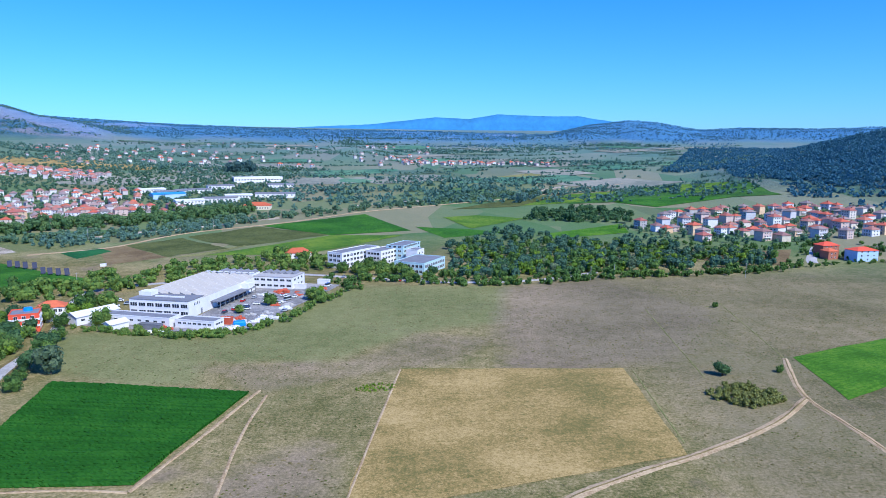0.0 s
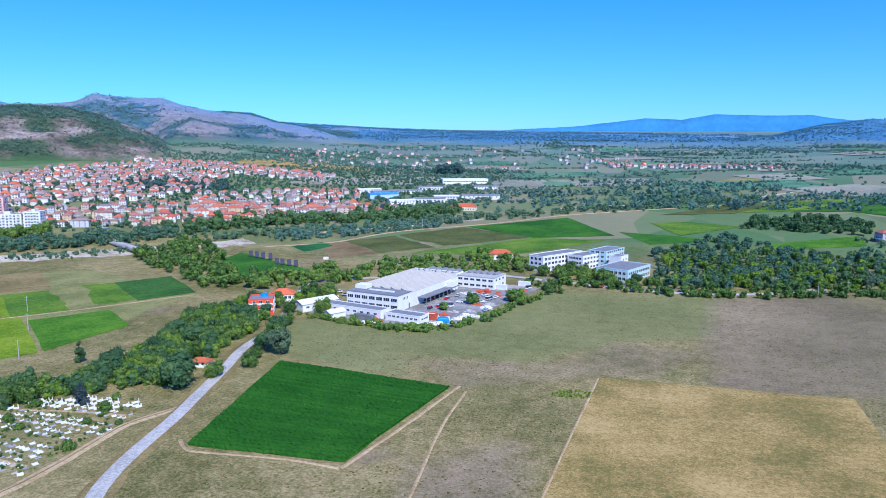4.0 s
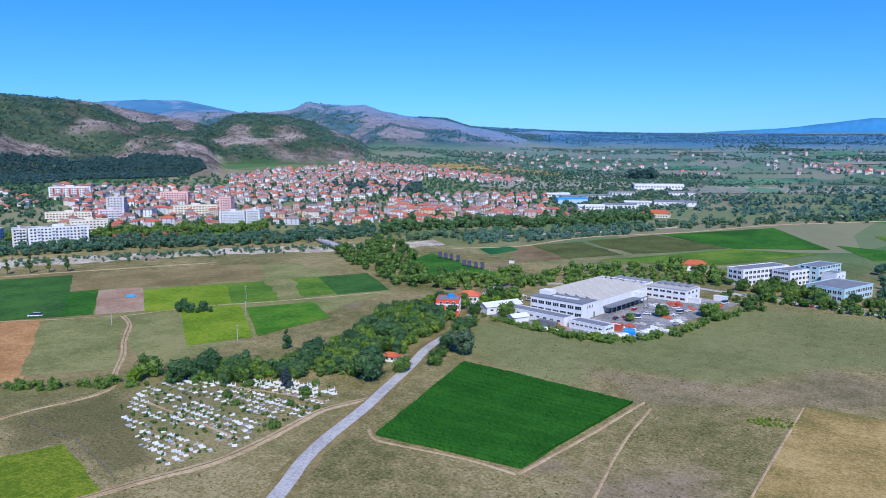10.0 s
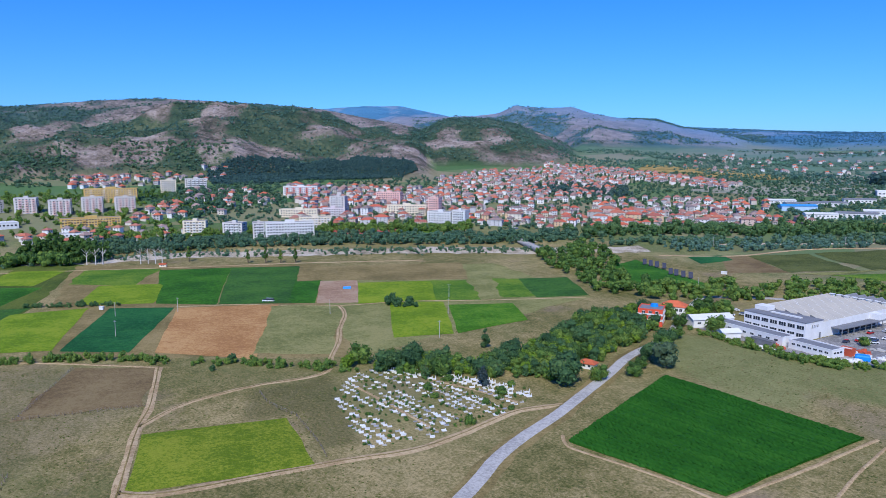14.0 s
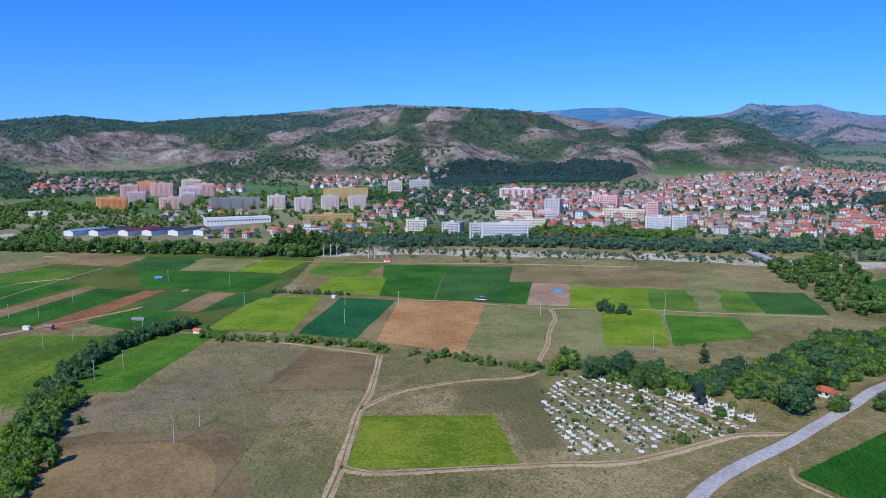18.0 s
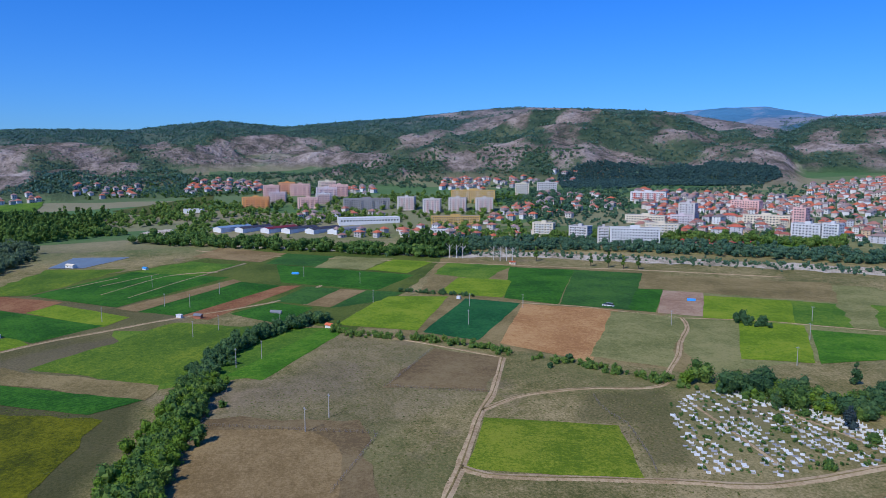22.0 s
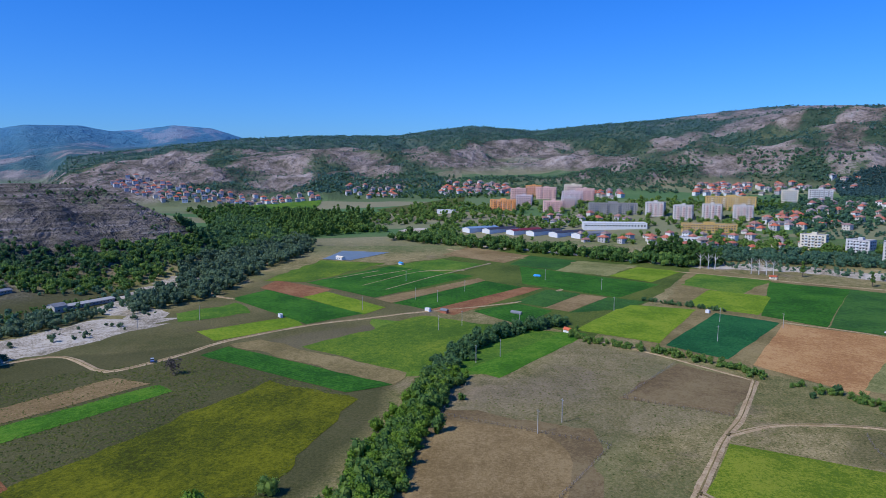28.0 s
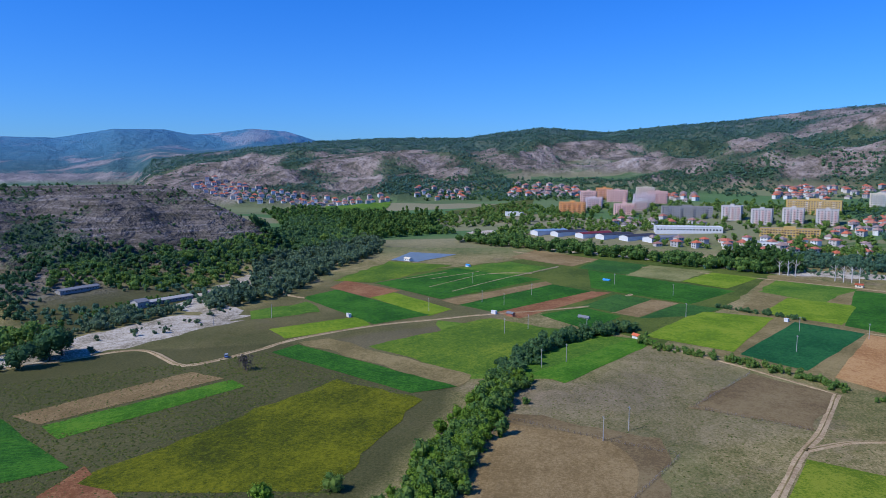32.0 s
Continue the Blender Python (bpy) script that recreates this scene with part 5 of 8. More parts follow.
mass("riverside_wood", scatter([(-420, 480), (-330, 420), (-260, 375), (-240, 420), (-290, 440), (-380, 540), (-430, 570)], 130, 37, 4), BROAD, M_LEAF, 4, 9, "dark wood between the river and the road", 38)
mass("riverside_wood", along([(-430, 580), (-350, 655), (-270, 735), (-200, 800), (0, 960), (150, 1060)], 400, 12, 39), BROAD, M_LEAF_TOWN, 3, 7.5, "green trees along the river", 40)
mass("willows", scatter([(-322, -278), (-371, -286), (-388, -256), (-335, -272)], 46, 41, 4), BROAD, M_LEAF_GREY, 3, 6.5, "grey-green willow bushes on the gravel", 42)
mass("willows", clear_of(scatter([(-268, -284), (-300, -282), (-330, -296), (-300, -330), (-255, -310)], 60, 41, 4), [(-400, -330)], 40), BROAD, M_LEAF, 4, 8, "green riverside trees", 42)
mass("willows", scatter([(-400, -236), (-464, -212), (-591, -226), (-732, -218), (-861, -277), (-700, -300), (-565, -292), (-500, -262), (-420, -258)], 420, 43, 4), BROAD, M_LEAF_GREY, 5, 9.5, "grey-green willows along the dry river", 44)
mass("slope_wood", clear_of(scatter([(-455, -395), (-540, -370), (-700, -325), (-573, -292), (-470, -285), (-436, -318), (-412, -375)], 430, 45, 3), [(-400, -345), (-420, -335), (-400, -322), (-429, -306)], 20), BROAD, M_LEAF, 2.0, 6.5, "green scrub wood on the foot of the bluff", 46)
mass("slope_wood", scatter([(-350, -335), (-390, -370), (-440, -400), (-480, -430), (-420, -440), (-340, -380)], 130, 49, 4), BROAD, M_LEAF_DARK, 2, 6, "dark scrub behind the derelict barns", 50)
mass("slope_wood", scatter([(-467, -455), (-506, -425), (-556, -365), (-656, -338), (-735, -293), (-650, -285), (-540, -300), (-463, -318), (-451, -370)], 520, 185, 3.2), BROAD, M_LEAF_DARK, 2.5, 6.0, "dense dark scrub on the foot of the bluff", 186)
mass("slope_wood", scatter([(-677, -351), (-900, -420), (-1000, -440), (-960, -345), (-760, -265), (-690, -298)], 330, 187, 5), BROAD, M_LEAF_DARK, 6, 11, "dark wood in the valley behind the bluff", 188)
mass("slope_wood", scatter([(-867, -322), (-1030, -376), (-1015, -218), (-897, -195), (-819, -267)], 170, 189, 6), TALL, M_LEAF, 13, 19, "tall poplars before the green meadow", 190)
mass("slope_wood", clear_of(scatter([(-341, -334), (-396, -385), (-436, -365), (-467, -304), (-479, -255), (-408, -254), (-356, -262), (-330, -286)], 230, 195, 4), [(-400, -345), (-420, -335), (-400, -322), (-429, -306), (-424, -283), (-420, -352)], 15), BROAD, M_LEAF_TOWN, 1.5, 4.5, "rough scrub round the derelict barns", 196)
mass("slope_wood", scatter([(-360, -300), (-395, -290), (-430, -285), (-460, -276), (-440, -300), (-375, -318)], 60, 163, 3), LOW, M_LEAF, 1.2, 3.2, "low bushes beside the derelict barns", 164)
mass("slope_wood", scatter([(-700, -330), (-820, -310), (-900, -330), (-960, -250), (-880, -170), (-850, -250)], 170, 47, 7), BROAD, M_LEAF, 6, 11, "dark trees in the river bend", 48)
for x, y, s in ((-281, -262, 1.1), (-288, -252, 1.2), (-270, -281, 1.2), (-265, -290, 1.0)):
    plant(T_POPLAR, x, y, s)
for (x, y), k in zip([(-280, -252), (-265, -255), (-291, -255), (-279, -256)], (1.5, 1.2, 1.2, 1.0)):
    plant(T_OAK2, x, y, k)
plant(T_LIGHT, -166, -85, 1.0)
for x, y in ((-560, 268), (-549, 279), (-541, 289), (-533, 299), (-600, 232)):
    plant(T_POPLAR, x, y, rng.uniform(0.85, 1.05))

# trees round factory and school, and east of them
mass("tree_belt", scatter([(-71, 466), (-20, 470), (30, 462), (60, 455), (109, 476), (200, 500), (275, 530), (240, 585), (163, 625), (62, 650), (0, 620), (10, 560), (30, 500)], 190, 51, 6), BROAD, M_LEAF, 3, 8, "dense belt of green trees along the valley road", 52)
mass("tree_belt", scatter([(20, 470), (100, 490), (270, 545), (240, 590), (160, 620), (10, 590)], 60, 53, 7), BROAD, M_LEAF_DARK, 3.5, 8, "dark trees in the belt along the road", 54)
mass("tree_belt", scatter([(20, 470), (100, 490), (270, 545), (240, 590), (160, 620), (10, 590)], 120, 54, 5), BROAD, M_LEAF_LIGHT, 3.5, 7.5, "light green young trees in the belt", 55)
mass("tree_belt", scatter([(20, 470), (100, 490), (270, 545), (240, 590), (160, 620), (10, 590)], 80, 56, 6), BROAD, M_LEAF_GREY, 3.5, 7.5, "grey-green willows in the belt", 57)
mass("tree_belt", scatter([(1, 478), (2, 612), (69, 735), (117, 670), (139, 624), (182, 660), (204, 636), (219, 590), (273, 573), (243, 508), (186, 506), (130, 512), (86, 496), (42, 462)], 250, 58, 5), BROAD, M_LEAF_TOWN, 4, 8.5, "closed canopy of green trees below the village", 59)
mass("tree_belt", scatter([(88, 790), (110, 850), (178, 860), (222, 815), (200, 755), (137, 770)], 130, 55, 5), BROAD, M_LEAF_DARK, 4, 9, "dark clump of trees between green fields", 56)
mass("tree_belt", along([(-155, 332), (-120, 322), (-96, 334), (-80, 372), (-62, 430)], 90, 2.5, 57), BROAD, M_LEAF, 1.5, 4.0, "scrubby bushes along the factory fence", 58)
for x, y, s in ((-174, 345, 1.0), (-196, 372, 1.3), (-188, 380, 1.2), (-206, 350, 1.0), (-215, 345, 1.0), (-100, 392, 0.8), (-112, 372, 0.6), (-78, 405, 1.0), (-72, 398, 0.8), (-192, 340, 0.8), (-205, 318, 1.0), (-222, 322, 0.9)):
    plant((T_OAK, T_OAK2)[int(x) % 2], x, y, s)
for x, y, s in ((-190, 362, 0.9), (-198, 362, 1.0), (-75, 412, 0.8)):
    plant(T_LIGHT, x, y, s)
for x, y in scatter([(-80, 500), (-45, 475), (-20, 474), (-30, 505), (-60, 520)], 16, 59, 6):
    plant(T_OAK, x, y, rng.uniform(0.6, 0.95))

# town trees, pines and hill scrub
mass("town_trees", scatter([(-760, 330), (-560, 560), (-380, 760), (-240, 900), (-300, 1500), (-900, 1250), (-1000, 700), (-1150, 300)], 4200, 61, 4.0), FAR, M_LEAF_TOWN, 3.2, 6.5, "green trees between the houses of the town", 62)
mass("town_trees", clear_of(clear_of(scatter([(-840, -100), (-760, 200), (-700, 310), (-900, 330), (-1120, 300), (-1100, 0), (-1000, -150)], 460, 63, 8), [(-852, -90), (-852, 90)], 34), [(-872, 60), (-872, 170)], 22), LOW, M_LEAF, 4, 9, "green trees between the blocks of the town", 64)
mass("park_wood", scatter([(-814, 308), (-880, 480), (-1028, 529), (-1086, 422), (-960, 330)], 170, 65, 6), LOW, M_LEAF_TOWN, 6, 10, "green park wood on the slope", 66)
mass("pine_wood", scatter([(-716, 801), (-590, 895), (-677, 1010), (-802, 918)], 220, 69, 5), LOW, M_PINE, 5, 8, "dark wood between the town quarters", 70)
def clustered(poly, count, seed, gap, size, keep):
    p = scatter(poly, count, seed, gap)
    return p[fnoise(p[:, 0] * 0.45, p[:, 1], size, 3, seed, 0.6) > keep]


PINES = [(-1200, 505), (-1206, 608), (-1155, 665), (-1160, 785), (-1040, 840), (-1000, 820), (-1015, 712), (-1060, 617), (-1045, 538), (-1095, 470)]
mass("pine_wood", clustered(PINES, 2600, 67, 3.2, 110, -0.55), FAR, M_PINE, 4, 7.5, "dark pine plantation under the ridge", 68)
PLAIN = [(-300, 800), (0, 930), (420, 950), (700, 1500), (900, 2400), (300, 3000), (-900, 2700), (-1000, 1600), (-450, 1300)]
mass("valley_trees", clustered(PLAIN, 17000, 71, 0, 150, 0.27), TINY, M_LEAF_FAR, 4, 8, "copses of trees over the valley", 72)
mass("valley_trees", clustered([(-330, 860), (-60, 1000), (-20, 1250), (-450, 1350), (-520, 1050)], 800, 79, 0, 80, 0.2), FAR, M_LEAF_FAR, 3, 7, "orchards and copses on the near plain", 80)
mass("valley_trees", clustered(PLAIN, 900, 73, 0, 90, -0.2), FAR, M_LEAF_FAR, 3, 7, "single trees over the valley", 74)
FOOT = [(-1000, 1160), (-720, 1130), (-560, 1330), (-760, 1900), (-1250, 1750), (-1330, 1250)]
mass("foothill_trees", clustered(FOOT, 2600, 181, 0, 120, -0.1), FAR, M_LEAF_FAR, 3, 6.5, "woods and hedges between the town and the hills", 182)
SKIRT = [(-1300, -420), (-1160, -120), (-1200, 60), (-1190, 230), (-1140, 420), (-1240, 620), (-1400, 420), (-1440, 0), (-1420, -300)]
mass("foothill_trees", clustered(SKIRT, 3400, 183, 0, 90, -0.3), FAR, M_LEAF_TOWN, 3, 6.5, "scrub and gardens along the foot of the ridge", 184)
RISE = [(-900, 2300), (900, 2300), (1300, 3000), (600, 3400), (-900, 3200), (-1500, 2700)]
mass("far_hedges", clustered(RISE, 7000, 197, 0, 160, 0.15), TINY, M_HAZEWOOD, 3, 6, "woods and hedges at the end of the plain, blue with painted haze", 198)
rows = random.Random(5)
hedge_places = []
for i in range(95):
    r0, a0, tw, half = rows.uniform(1000, 2600), math.radians(rows.uniform(-26, 26)), math.radians(rows.choice([20, 25, 30, 115])), rows.uniform(50, 170)
    cx, cy = -math.sin(a0) * r0, math.cos(a0) * r0
    if cx < -330 and cy < 1150:
        continue
    for k in range(int(half / 2.6)):
        u = rows.uniform(-half, half)
        hedge_places.append((cx + u * math.cos(tw) + rows.gauss(0, 3), cy + u * math.sin(tw) + rows.gauss(0, 3)))
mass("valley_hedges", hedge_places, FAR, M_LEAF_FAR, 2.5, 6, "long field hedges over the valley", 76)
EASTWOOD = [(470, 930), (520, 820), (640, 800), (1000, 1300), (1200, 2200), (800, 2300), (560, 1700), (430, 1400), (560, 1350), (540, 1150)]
mass("hill_forest", clustered(EASTWOOD, 7000, 77, 0, 260, -0.35), TINY, M_FOREST, 4, 7, "dark forest along the foot of the eastern hill, haze painted blue", 78)


def hill_scrub(name, mat, count, keep, lo, hi, seed, label, sizes=TINY, r0=500, r1=2300, a0=35, a1=150):
    """Bushes on the slopes, thick in the folds and thin on the rock."""
    r = np.random.RandomState(seed)
    a = np.radians(r.uniform(a0, a1, count * 6))
    d = np.sqrt(r.uniform(r0 ** 2, r1 ** 2, count * 6))
    x, y = -np.sin(a) * d, np.cos(a) * d
    z, h, g = height(x, y, True)
    ok = (h > 0.6) & (g + 0.22 * r.normal(size=len(x)) > keep)
    mass(name, np.stack([x, y], -1)[ok][:count], sizes, mat, lo, hi, label, seed + 2)


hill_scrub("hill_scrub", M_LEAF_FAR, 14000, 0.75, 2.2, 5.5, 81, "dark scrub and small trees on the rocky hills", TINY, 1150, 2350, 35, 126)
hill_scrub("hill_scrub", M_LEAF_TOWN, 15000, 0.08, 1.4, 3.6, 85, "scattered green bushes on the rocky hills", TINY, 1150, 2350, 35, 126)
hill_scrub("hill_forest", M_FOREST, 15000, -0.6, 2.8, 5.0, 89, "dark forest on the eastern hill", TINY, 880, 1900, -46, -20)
hill_scrub("hill_scrub", M_LEAF_FAR, 6500, 0.45, 3.0, 5.5, 87, "scrub and woods on the far mountain, blued by painted haze", TINY, 2300, 3400, 24, 62)
hill_scrub("far_hill_woods", M_HAZEWOOD, 6000, 0.6, 3, 6.5, 191, "woods on the far northern rise, blue with painted haze", TINY, 2300, 4450, -14, 34)
hill_scrub("far_hill_woods", M_HAZEWOOD, 6000, 0.6, 3, 6.5, 193, "woods on the far eastern hills, blue with painted haze", TINY, 2300, 4400, -46, -6)
hill_scrub("bluff_scrub", M_LEAF_DARK, 1500, 0.45, 1.2, 3.2, 93, "green bushes on the river bluff", LOW, 500, 950, 112, 140)
mass("valley_wood", scatter([(-1000, -330), (-1060, -200), (-1120, -120), (-1010, 0), (-960, -60), (-930, -180)], 220, 97, 7), LOW, M_LEAF, 5, 9, "green trees in the river valley", 98)
mass("valley_wood", scatter([(-840, -290), (-960, -240), (-1040, -270), (-1140, -480), (-1080, -540), (-850, -370)], 330, 99, 8), LOW, M_LEAF, 6, 11, "tall dark poplars along the river", 100)
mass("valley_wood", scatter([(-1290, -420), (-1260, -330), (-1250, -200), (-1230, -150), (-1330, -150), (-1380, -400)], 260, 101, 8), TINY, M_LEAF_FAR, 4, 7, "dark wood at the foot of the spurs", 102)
mass("village_trees", scatter([(175, 720), (210, 640), (285, 610), (428, 650), (510, 790), (450, 870), (300, 845)], 330, 111, 6), LOW, M_LEAF_TOWN, 3, 6.5, "garden trees between the village houses", 112)
mass("tree_belt", scatter([(-242, 385), (-191, 440), (-100, 500), (-70, 520), (-140, 580), (-181, 541), (-231, 484), (-264, 413)], 120, 113, 6), BROAD, M_LEAF, 4, 9, "green trees behind the factory", 114)
mass("tree_belt", scatter([(-85, 470), (-60, 470), (-50, 440), (-62, 430)], 30, 115, 2.5), BROAD, M_LEAF, 2, 5, "green bushes at the factory's corner", 116)
mass("tree_clump", scatter([(-410, 1345), (-375, 1355), (-378, 1375), (-412, 1365)], 60, 117, 4), LOW, M_PINE, 14, 20, "tall dark clump of trees on the plain", 118)
mass("river_bushes", along([(-720, 60), (-667, 150), (-640, 233), (-598, 299), (-540, 385), (-490, 450), (-420, 520)], 420, 10, 119), LOW, M_LEAF_TOWN, 1.5, 4.2, "green bushes in the dry river bed", 120)
mass("river_bushes", along([(-253, -284), (-292, -258), (-368, -231), (-440, -232), (-560, -262), (-700, -280)], 90, 9, 121), LOW, M_LEAF_GREY, 1.5, 4, "grey bushes in the dry river bed", 122)

# tufts of grass and weeds on the near meadows
TUFT = []
for i in range(4):
    w = np.arange(5) * 1.2566 + i
    reach = np.array([0.8, 1.1, 0.7, 1.0, 0.9]) * (0.9 + 0.1 * i)
    v = np.column_stack([np.cos(w) * reach, np.sin(w) * reach, np.zeros(5)])
    v = np.vstack([v, [(0.1, 0.0, 0.42)]])
    TUFT.append((v, np.array([(k, (k + 1) % 5, 5) for k in range(5)])))
M_TUFT = leaves("dry_tufts", (0.1, 0.095, 0.032), (0.17, 0.145, 0.058), (0.27, 0.215, 0.095))
M_TUFT_GREEN = leaves("green_tufts", (0.05, 0.075, 0.016), (0.085, 0.11, 0.022), (0.15, 0.16, 0.035))
NEAR = [(-150, 40), (-110, 120), (-130, 165), (-80, 170), (-70, 250), (-150, 262), (-165, 320), (-60, 335), (-55, 455), (60, 450), (220, 470), (260, 300), (140, 130), (20, 120), (-60, 90)]
WEST = [(-130, -40), (-250, -25), (-370, 30), (-300, 100), (-250, 160), (-180, 120), (-150, 130), (-120, 60)]
SOUTH = [(-150, -190), (-230, -262), (-316, -158), (-268, -68), (-170, -70)]
mass("meadow_tufts", clustered(NEAR, 12000, 131, 0, 30, -0.5), TUFT, M_TUFT, 0.3, 0.75, "dry grass tufts over the meadow", 132, 0.05)
mass("meadow_tufts", clustered(NEAR, 7000, 133, 0, 40, 0.0), TUFT, M_TUFT_GREEN, 0.25, 0.6, "green weed tufts over the meadow", 134, 0.05)
mass("meadow_tufts", clustered(WEST, 7000, 135, 0, 30, -0.3), TUFT, M_TUFT, 0.3, 0.6, "dry grass tufts over the pasture", 136, 0.05)
mass("meadow_tufts", clustered(WEST, 4000, 137, 0, 40, 0.0), TUFT, M_TUFT_GREEN, 0.25, 0.6, "green weed tufts over the pasture", 138, 0.05)
mass("meadow_tufts", clustered(SOUTH, 9000, 139, 0, 30, -0.4), TUFT, M_TUFT_GREEN, 0.4, 0.9, "yellow-green weeds over the fallow field", 140, 0.05)
mass("riverside_wood", clear_of(along([(-470, 610), (-400, 690), (-320, 760), (-240, 830)], 230, 14, 151), [(-430, 610), (-330, 700), (-200, 790)], 14), BROAD, M_LEAF_DARK, 6, 12, "tall dark trees before the town", 152)
mass("riverside_wood", scatter([(-760, 200), (-665, 400), (-560, 535), (-590, 560), (-690, 430), (-790, 210)], 240, 153, 5), BROAD, M_LEAF, 4, 9, "green trees between river and flats", 154)
mass("factory_hedge", along([(-182, 338), (-160, 330), (-140, 325), (-118, 326), (-100, 332)], 110, 1.6, 155), MID, M_LEAF, 1.2, 3.4, "bushes along the factory's front fence", 156)
mass("tree_belt", along([(-60, 470), (-20, 462), (30, 452), (80, 466), (120, 480), (200, 492), (280, 520)], 170, 3, 157), BROAD, M_LEAF, 2, 5.5, "roadside bushes along the meadow's edge", 158)

mass("village_trees", along([(205, 640), (240, 612), (290, 600), (330, 610), (300, 560), (345, 560), (370, 600)], 120, 5, 165), BROAD, M_LEAF, 2.0, 5.0, "green bushes and garden trees below the village", 166)
mass("roadside_bushes", along([(180, 495), (240, 510), (262, 520), (300, 528), (340, 530), (380, 545)], 90, 3, 167), BROAD, M_LEAF, 1.2, 3.2, "rough bushes along the meadow's upper edge", 168)
mass("river_bushes", scatter([(-345, 590), (-290, 640), (-200, 760), (-230, 780), (-330, 690), (-380, 620)], 160, 169, 4), BROAD, M_LEAF_FAR, 3, 7, "green trees along the river bed, haze in their colour", 170)
mass("hamlet_trees", scatter([(-1240, -330), (-1160, -140), (-1150, 60), (-1170, 120), (-1290, 0), (-1320, -200)], 240, 171, 8), LOW, M_LEAF, 3, 6, "garden trees between the hamlet houses", 172)
mass("town_trees", scatter([(-830, -110), (-905, -120), (-960, 0), (-960, 120), (-920, 150), (-905, 60), (-905, -40)], 150, 173, 6), LOW, M_LEAF, 3.5, 7, "green trees round the sheds", 174)
mass("town_trees", scatter([(-880, 330), (-1040, 380), (-1090, 300), (-1060, 200), (-1020, 340), (-930, 400)], 160, 175, 7), LOW, M_LEAF, 4, 8, "green trees behind the towers", 176)

for x, y, k in ((-36, 508, 0.8), (-26, 498, 0.7), (-46, 512, 0.9), (-8, 486, 0.7), (4, 484, 0.6), (-62, 508, 0.8), (-14, 478, 0.5)):
    plant((T_OAK, T_OAK2, T_LIGHT)[int(k * 10) % 3], x, y, k)


# ---- buildings ----
M_WHITE = plain("white_render", (0.72, 0.71, 0.7), 0.8, 0.14, 0.3)
M_OFFWHITE = plain("weathered_white_panels", (0.62, 0.58, 0.55), 0.8, 0.22, 0.3)
M_CREAM = plain("cream_render", (0.76, 0.66, 0.5), 0.8, 0.16, 0.3)
M_YELLOW = plain("ochre_render", (0.62, 0.4, 0.13), 0.8, 0.2, 0.3)
M_ORANGE = plain("orange_render", (0.85, 0.38, 0.13), 0.8, 0.16, 0.3)
M_PINKW = plain("pink_render", (0.8, 0.5, 0.44), 0.8, 0.16, 0.3)
M_GREYW = plain("grey_concrete", (0.34, 0.32, 0.31), 0.85, 0.3, 0.4)
M_LILAC = plain("lilac_grey_render", (0.7, 0.6, 0.62), 0.8, 0.18, 0.3)
M_TURQPALE = plain("faded_turquoise_render", (0.43, 0.6, 0.64), 0.8, 0.18, 0.3)
M_REDW = plain("red_orange_render", (0.72, 0.1, 0.05), 0.7, 0.15, 0.3)
M_PALEBLUE = plain("pale_blue_render", (0.42, 0.56, 0.74), 0.8, 0.15, 0.3)
M_TILE = plain("red_clay_tiles", (0.5, 0.12, 0.055), 0.85, 0.3, 0.5, spread=0.3)
M_TILE_MIX = choices("roof_tiles", [(0.52, 0.13, 0.08), (0.38, 0.13, 0.1), (0.46, 0.16, 0.1), (0.28, 0.15, 0.13), (0.5, 0.12, 0.07), (0.24, 0.19, 0.18), (0.38, 0.18, 0.14), (0.3, 0.22, 0.2)], 0.85)
M_TILE_ISLE = choices_island("roof_tiles_far", [(0.5, 0.16, 0.1), (0.42, 0.17, 0.13), (0.37, 0.19, 0.15), (0.31, 0.2, 0.18), (0.29, 0.23, 0.22), (0.55, 0.15, 0.08), (0.46, 0.19, 0.13), (0.36, 0.25, 0.22)])
M_WALL_MIX = choices("house_render", [(0.72, 0.7, 0.67), (0.62, 0.54, 0.42), (0.6, 0.46, 0.4), (0.45, 0.42, 0.4), (0.7, 0.64, 0.55), (0.56, 0.55, 0.57), (0.68, 0.48, 0.3), (0.75, 0.74, 0.73)], 0.85)
M_WALL_ISLE = choices_island("house_render_far", [(0.76, 0.74, 0.71), (0.66, 0.59, 0.52), (0.57, 0.5, 0.46), (0.48, 0.45, 0.44), (0.7, 0.66, 0.61), (0.8, 0.79, 0.78), (0.62, 0.57, 0.56)])
M_ROOFGREY = plain("grey_bitumen_roof", (0.2, 0.205, 0.22), 0.8, 0.3, 0.2)
M_ROOFDARK = plain("dark_metal_roof", (0.055, 0.05, 0.06), 0.6, 0.3, 0.2)
M_ROOFBLUEGREY = plain("blue_grey_sheet_roof", (0.2, 0.3, 0.42), 0.6, 0.3, 0.2)
M_ROOFRED = plain("dark_red_metal_roof", (0.2, 0.03, 0.035), 0.6, 0.3, 0.2)
M_ROOFWHITE = plain("white_sheet_roof", (0.68, 0.67, 0.64), 0.5, 0.1, 0.2)
M_ROOFCREAM = plain("cream_sheet_roof", (0.47, 0.43, 0.36), 0.6, 0.16, 0.15)
M_ROOFBLUE = plain("blue_sheet_roof", (0.05, 0.28, 0.6), 0.5, 0.15, 0.2)
M_GLASS = plain("dark_window_glass", (0.03, 0.04, 0.05), 0.08, 0.3, 0.8)
M_FRAME = plain("white_window_frame", (0.7, 0.7, 0.7), 0.5, 0.1, 1.0)
M_STEEL = plain("galvanised_steel", (0.4, 0.41, 0.42), 0.45, 0.2, 1.0, 0.7)
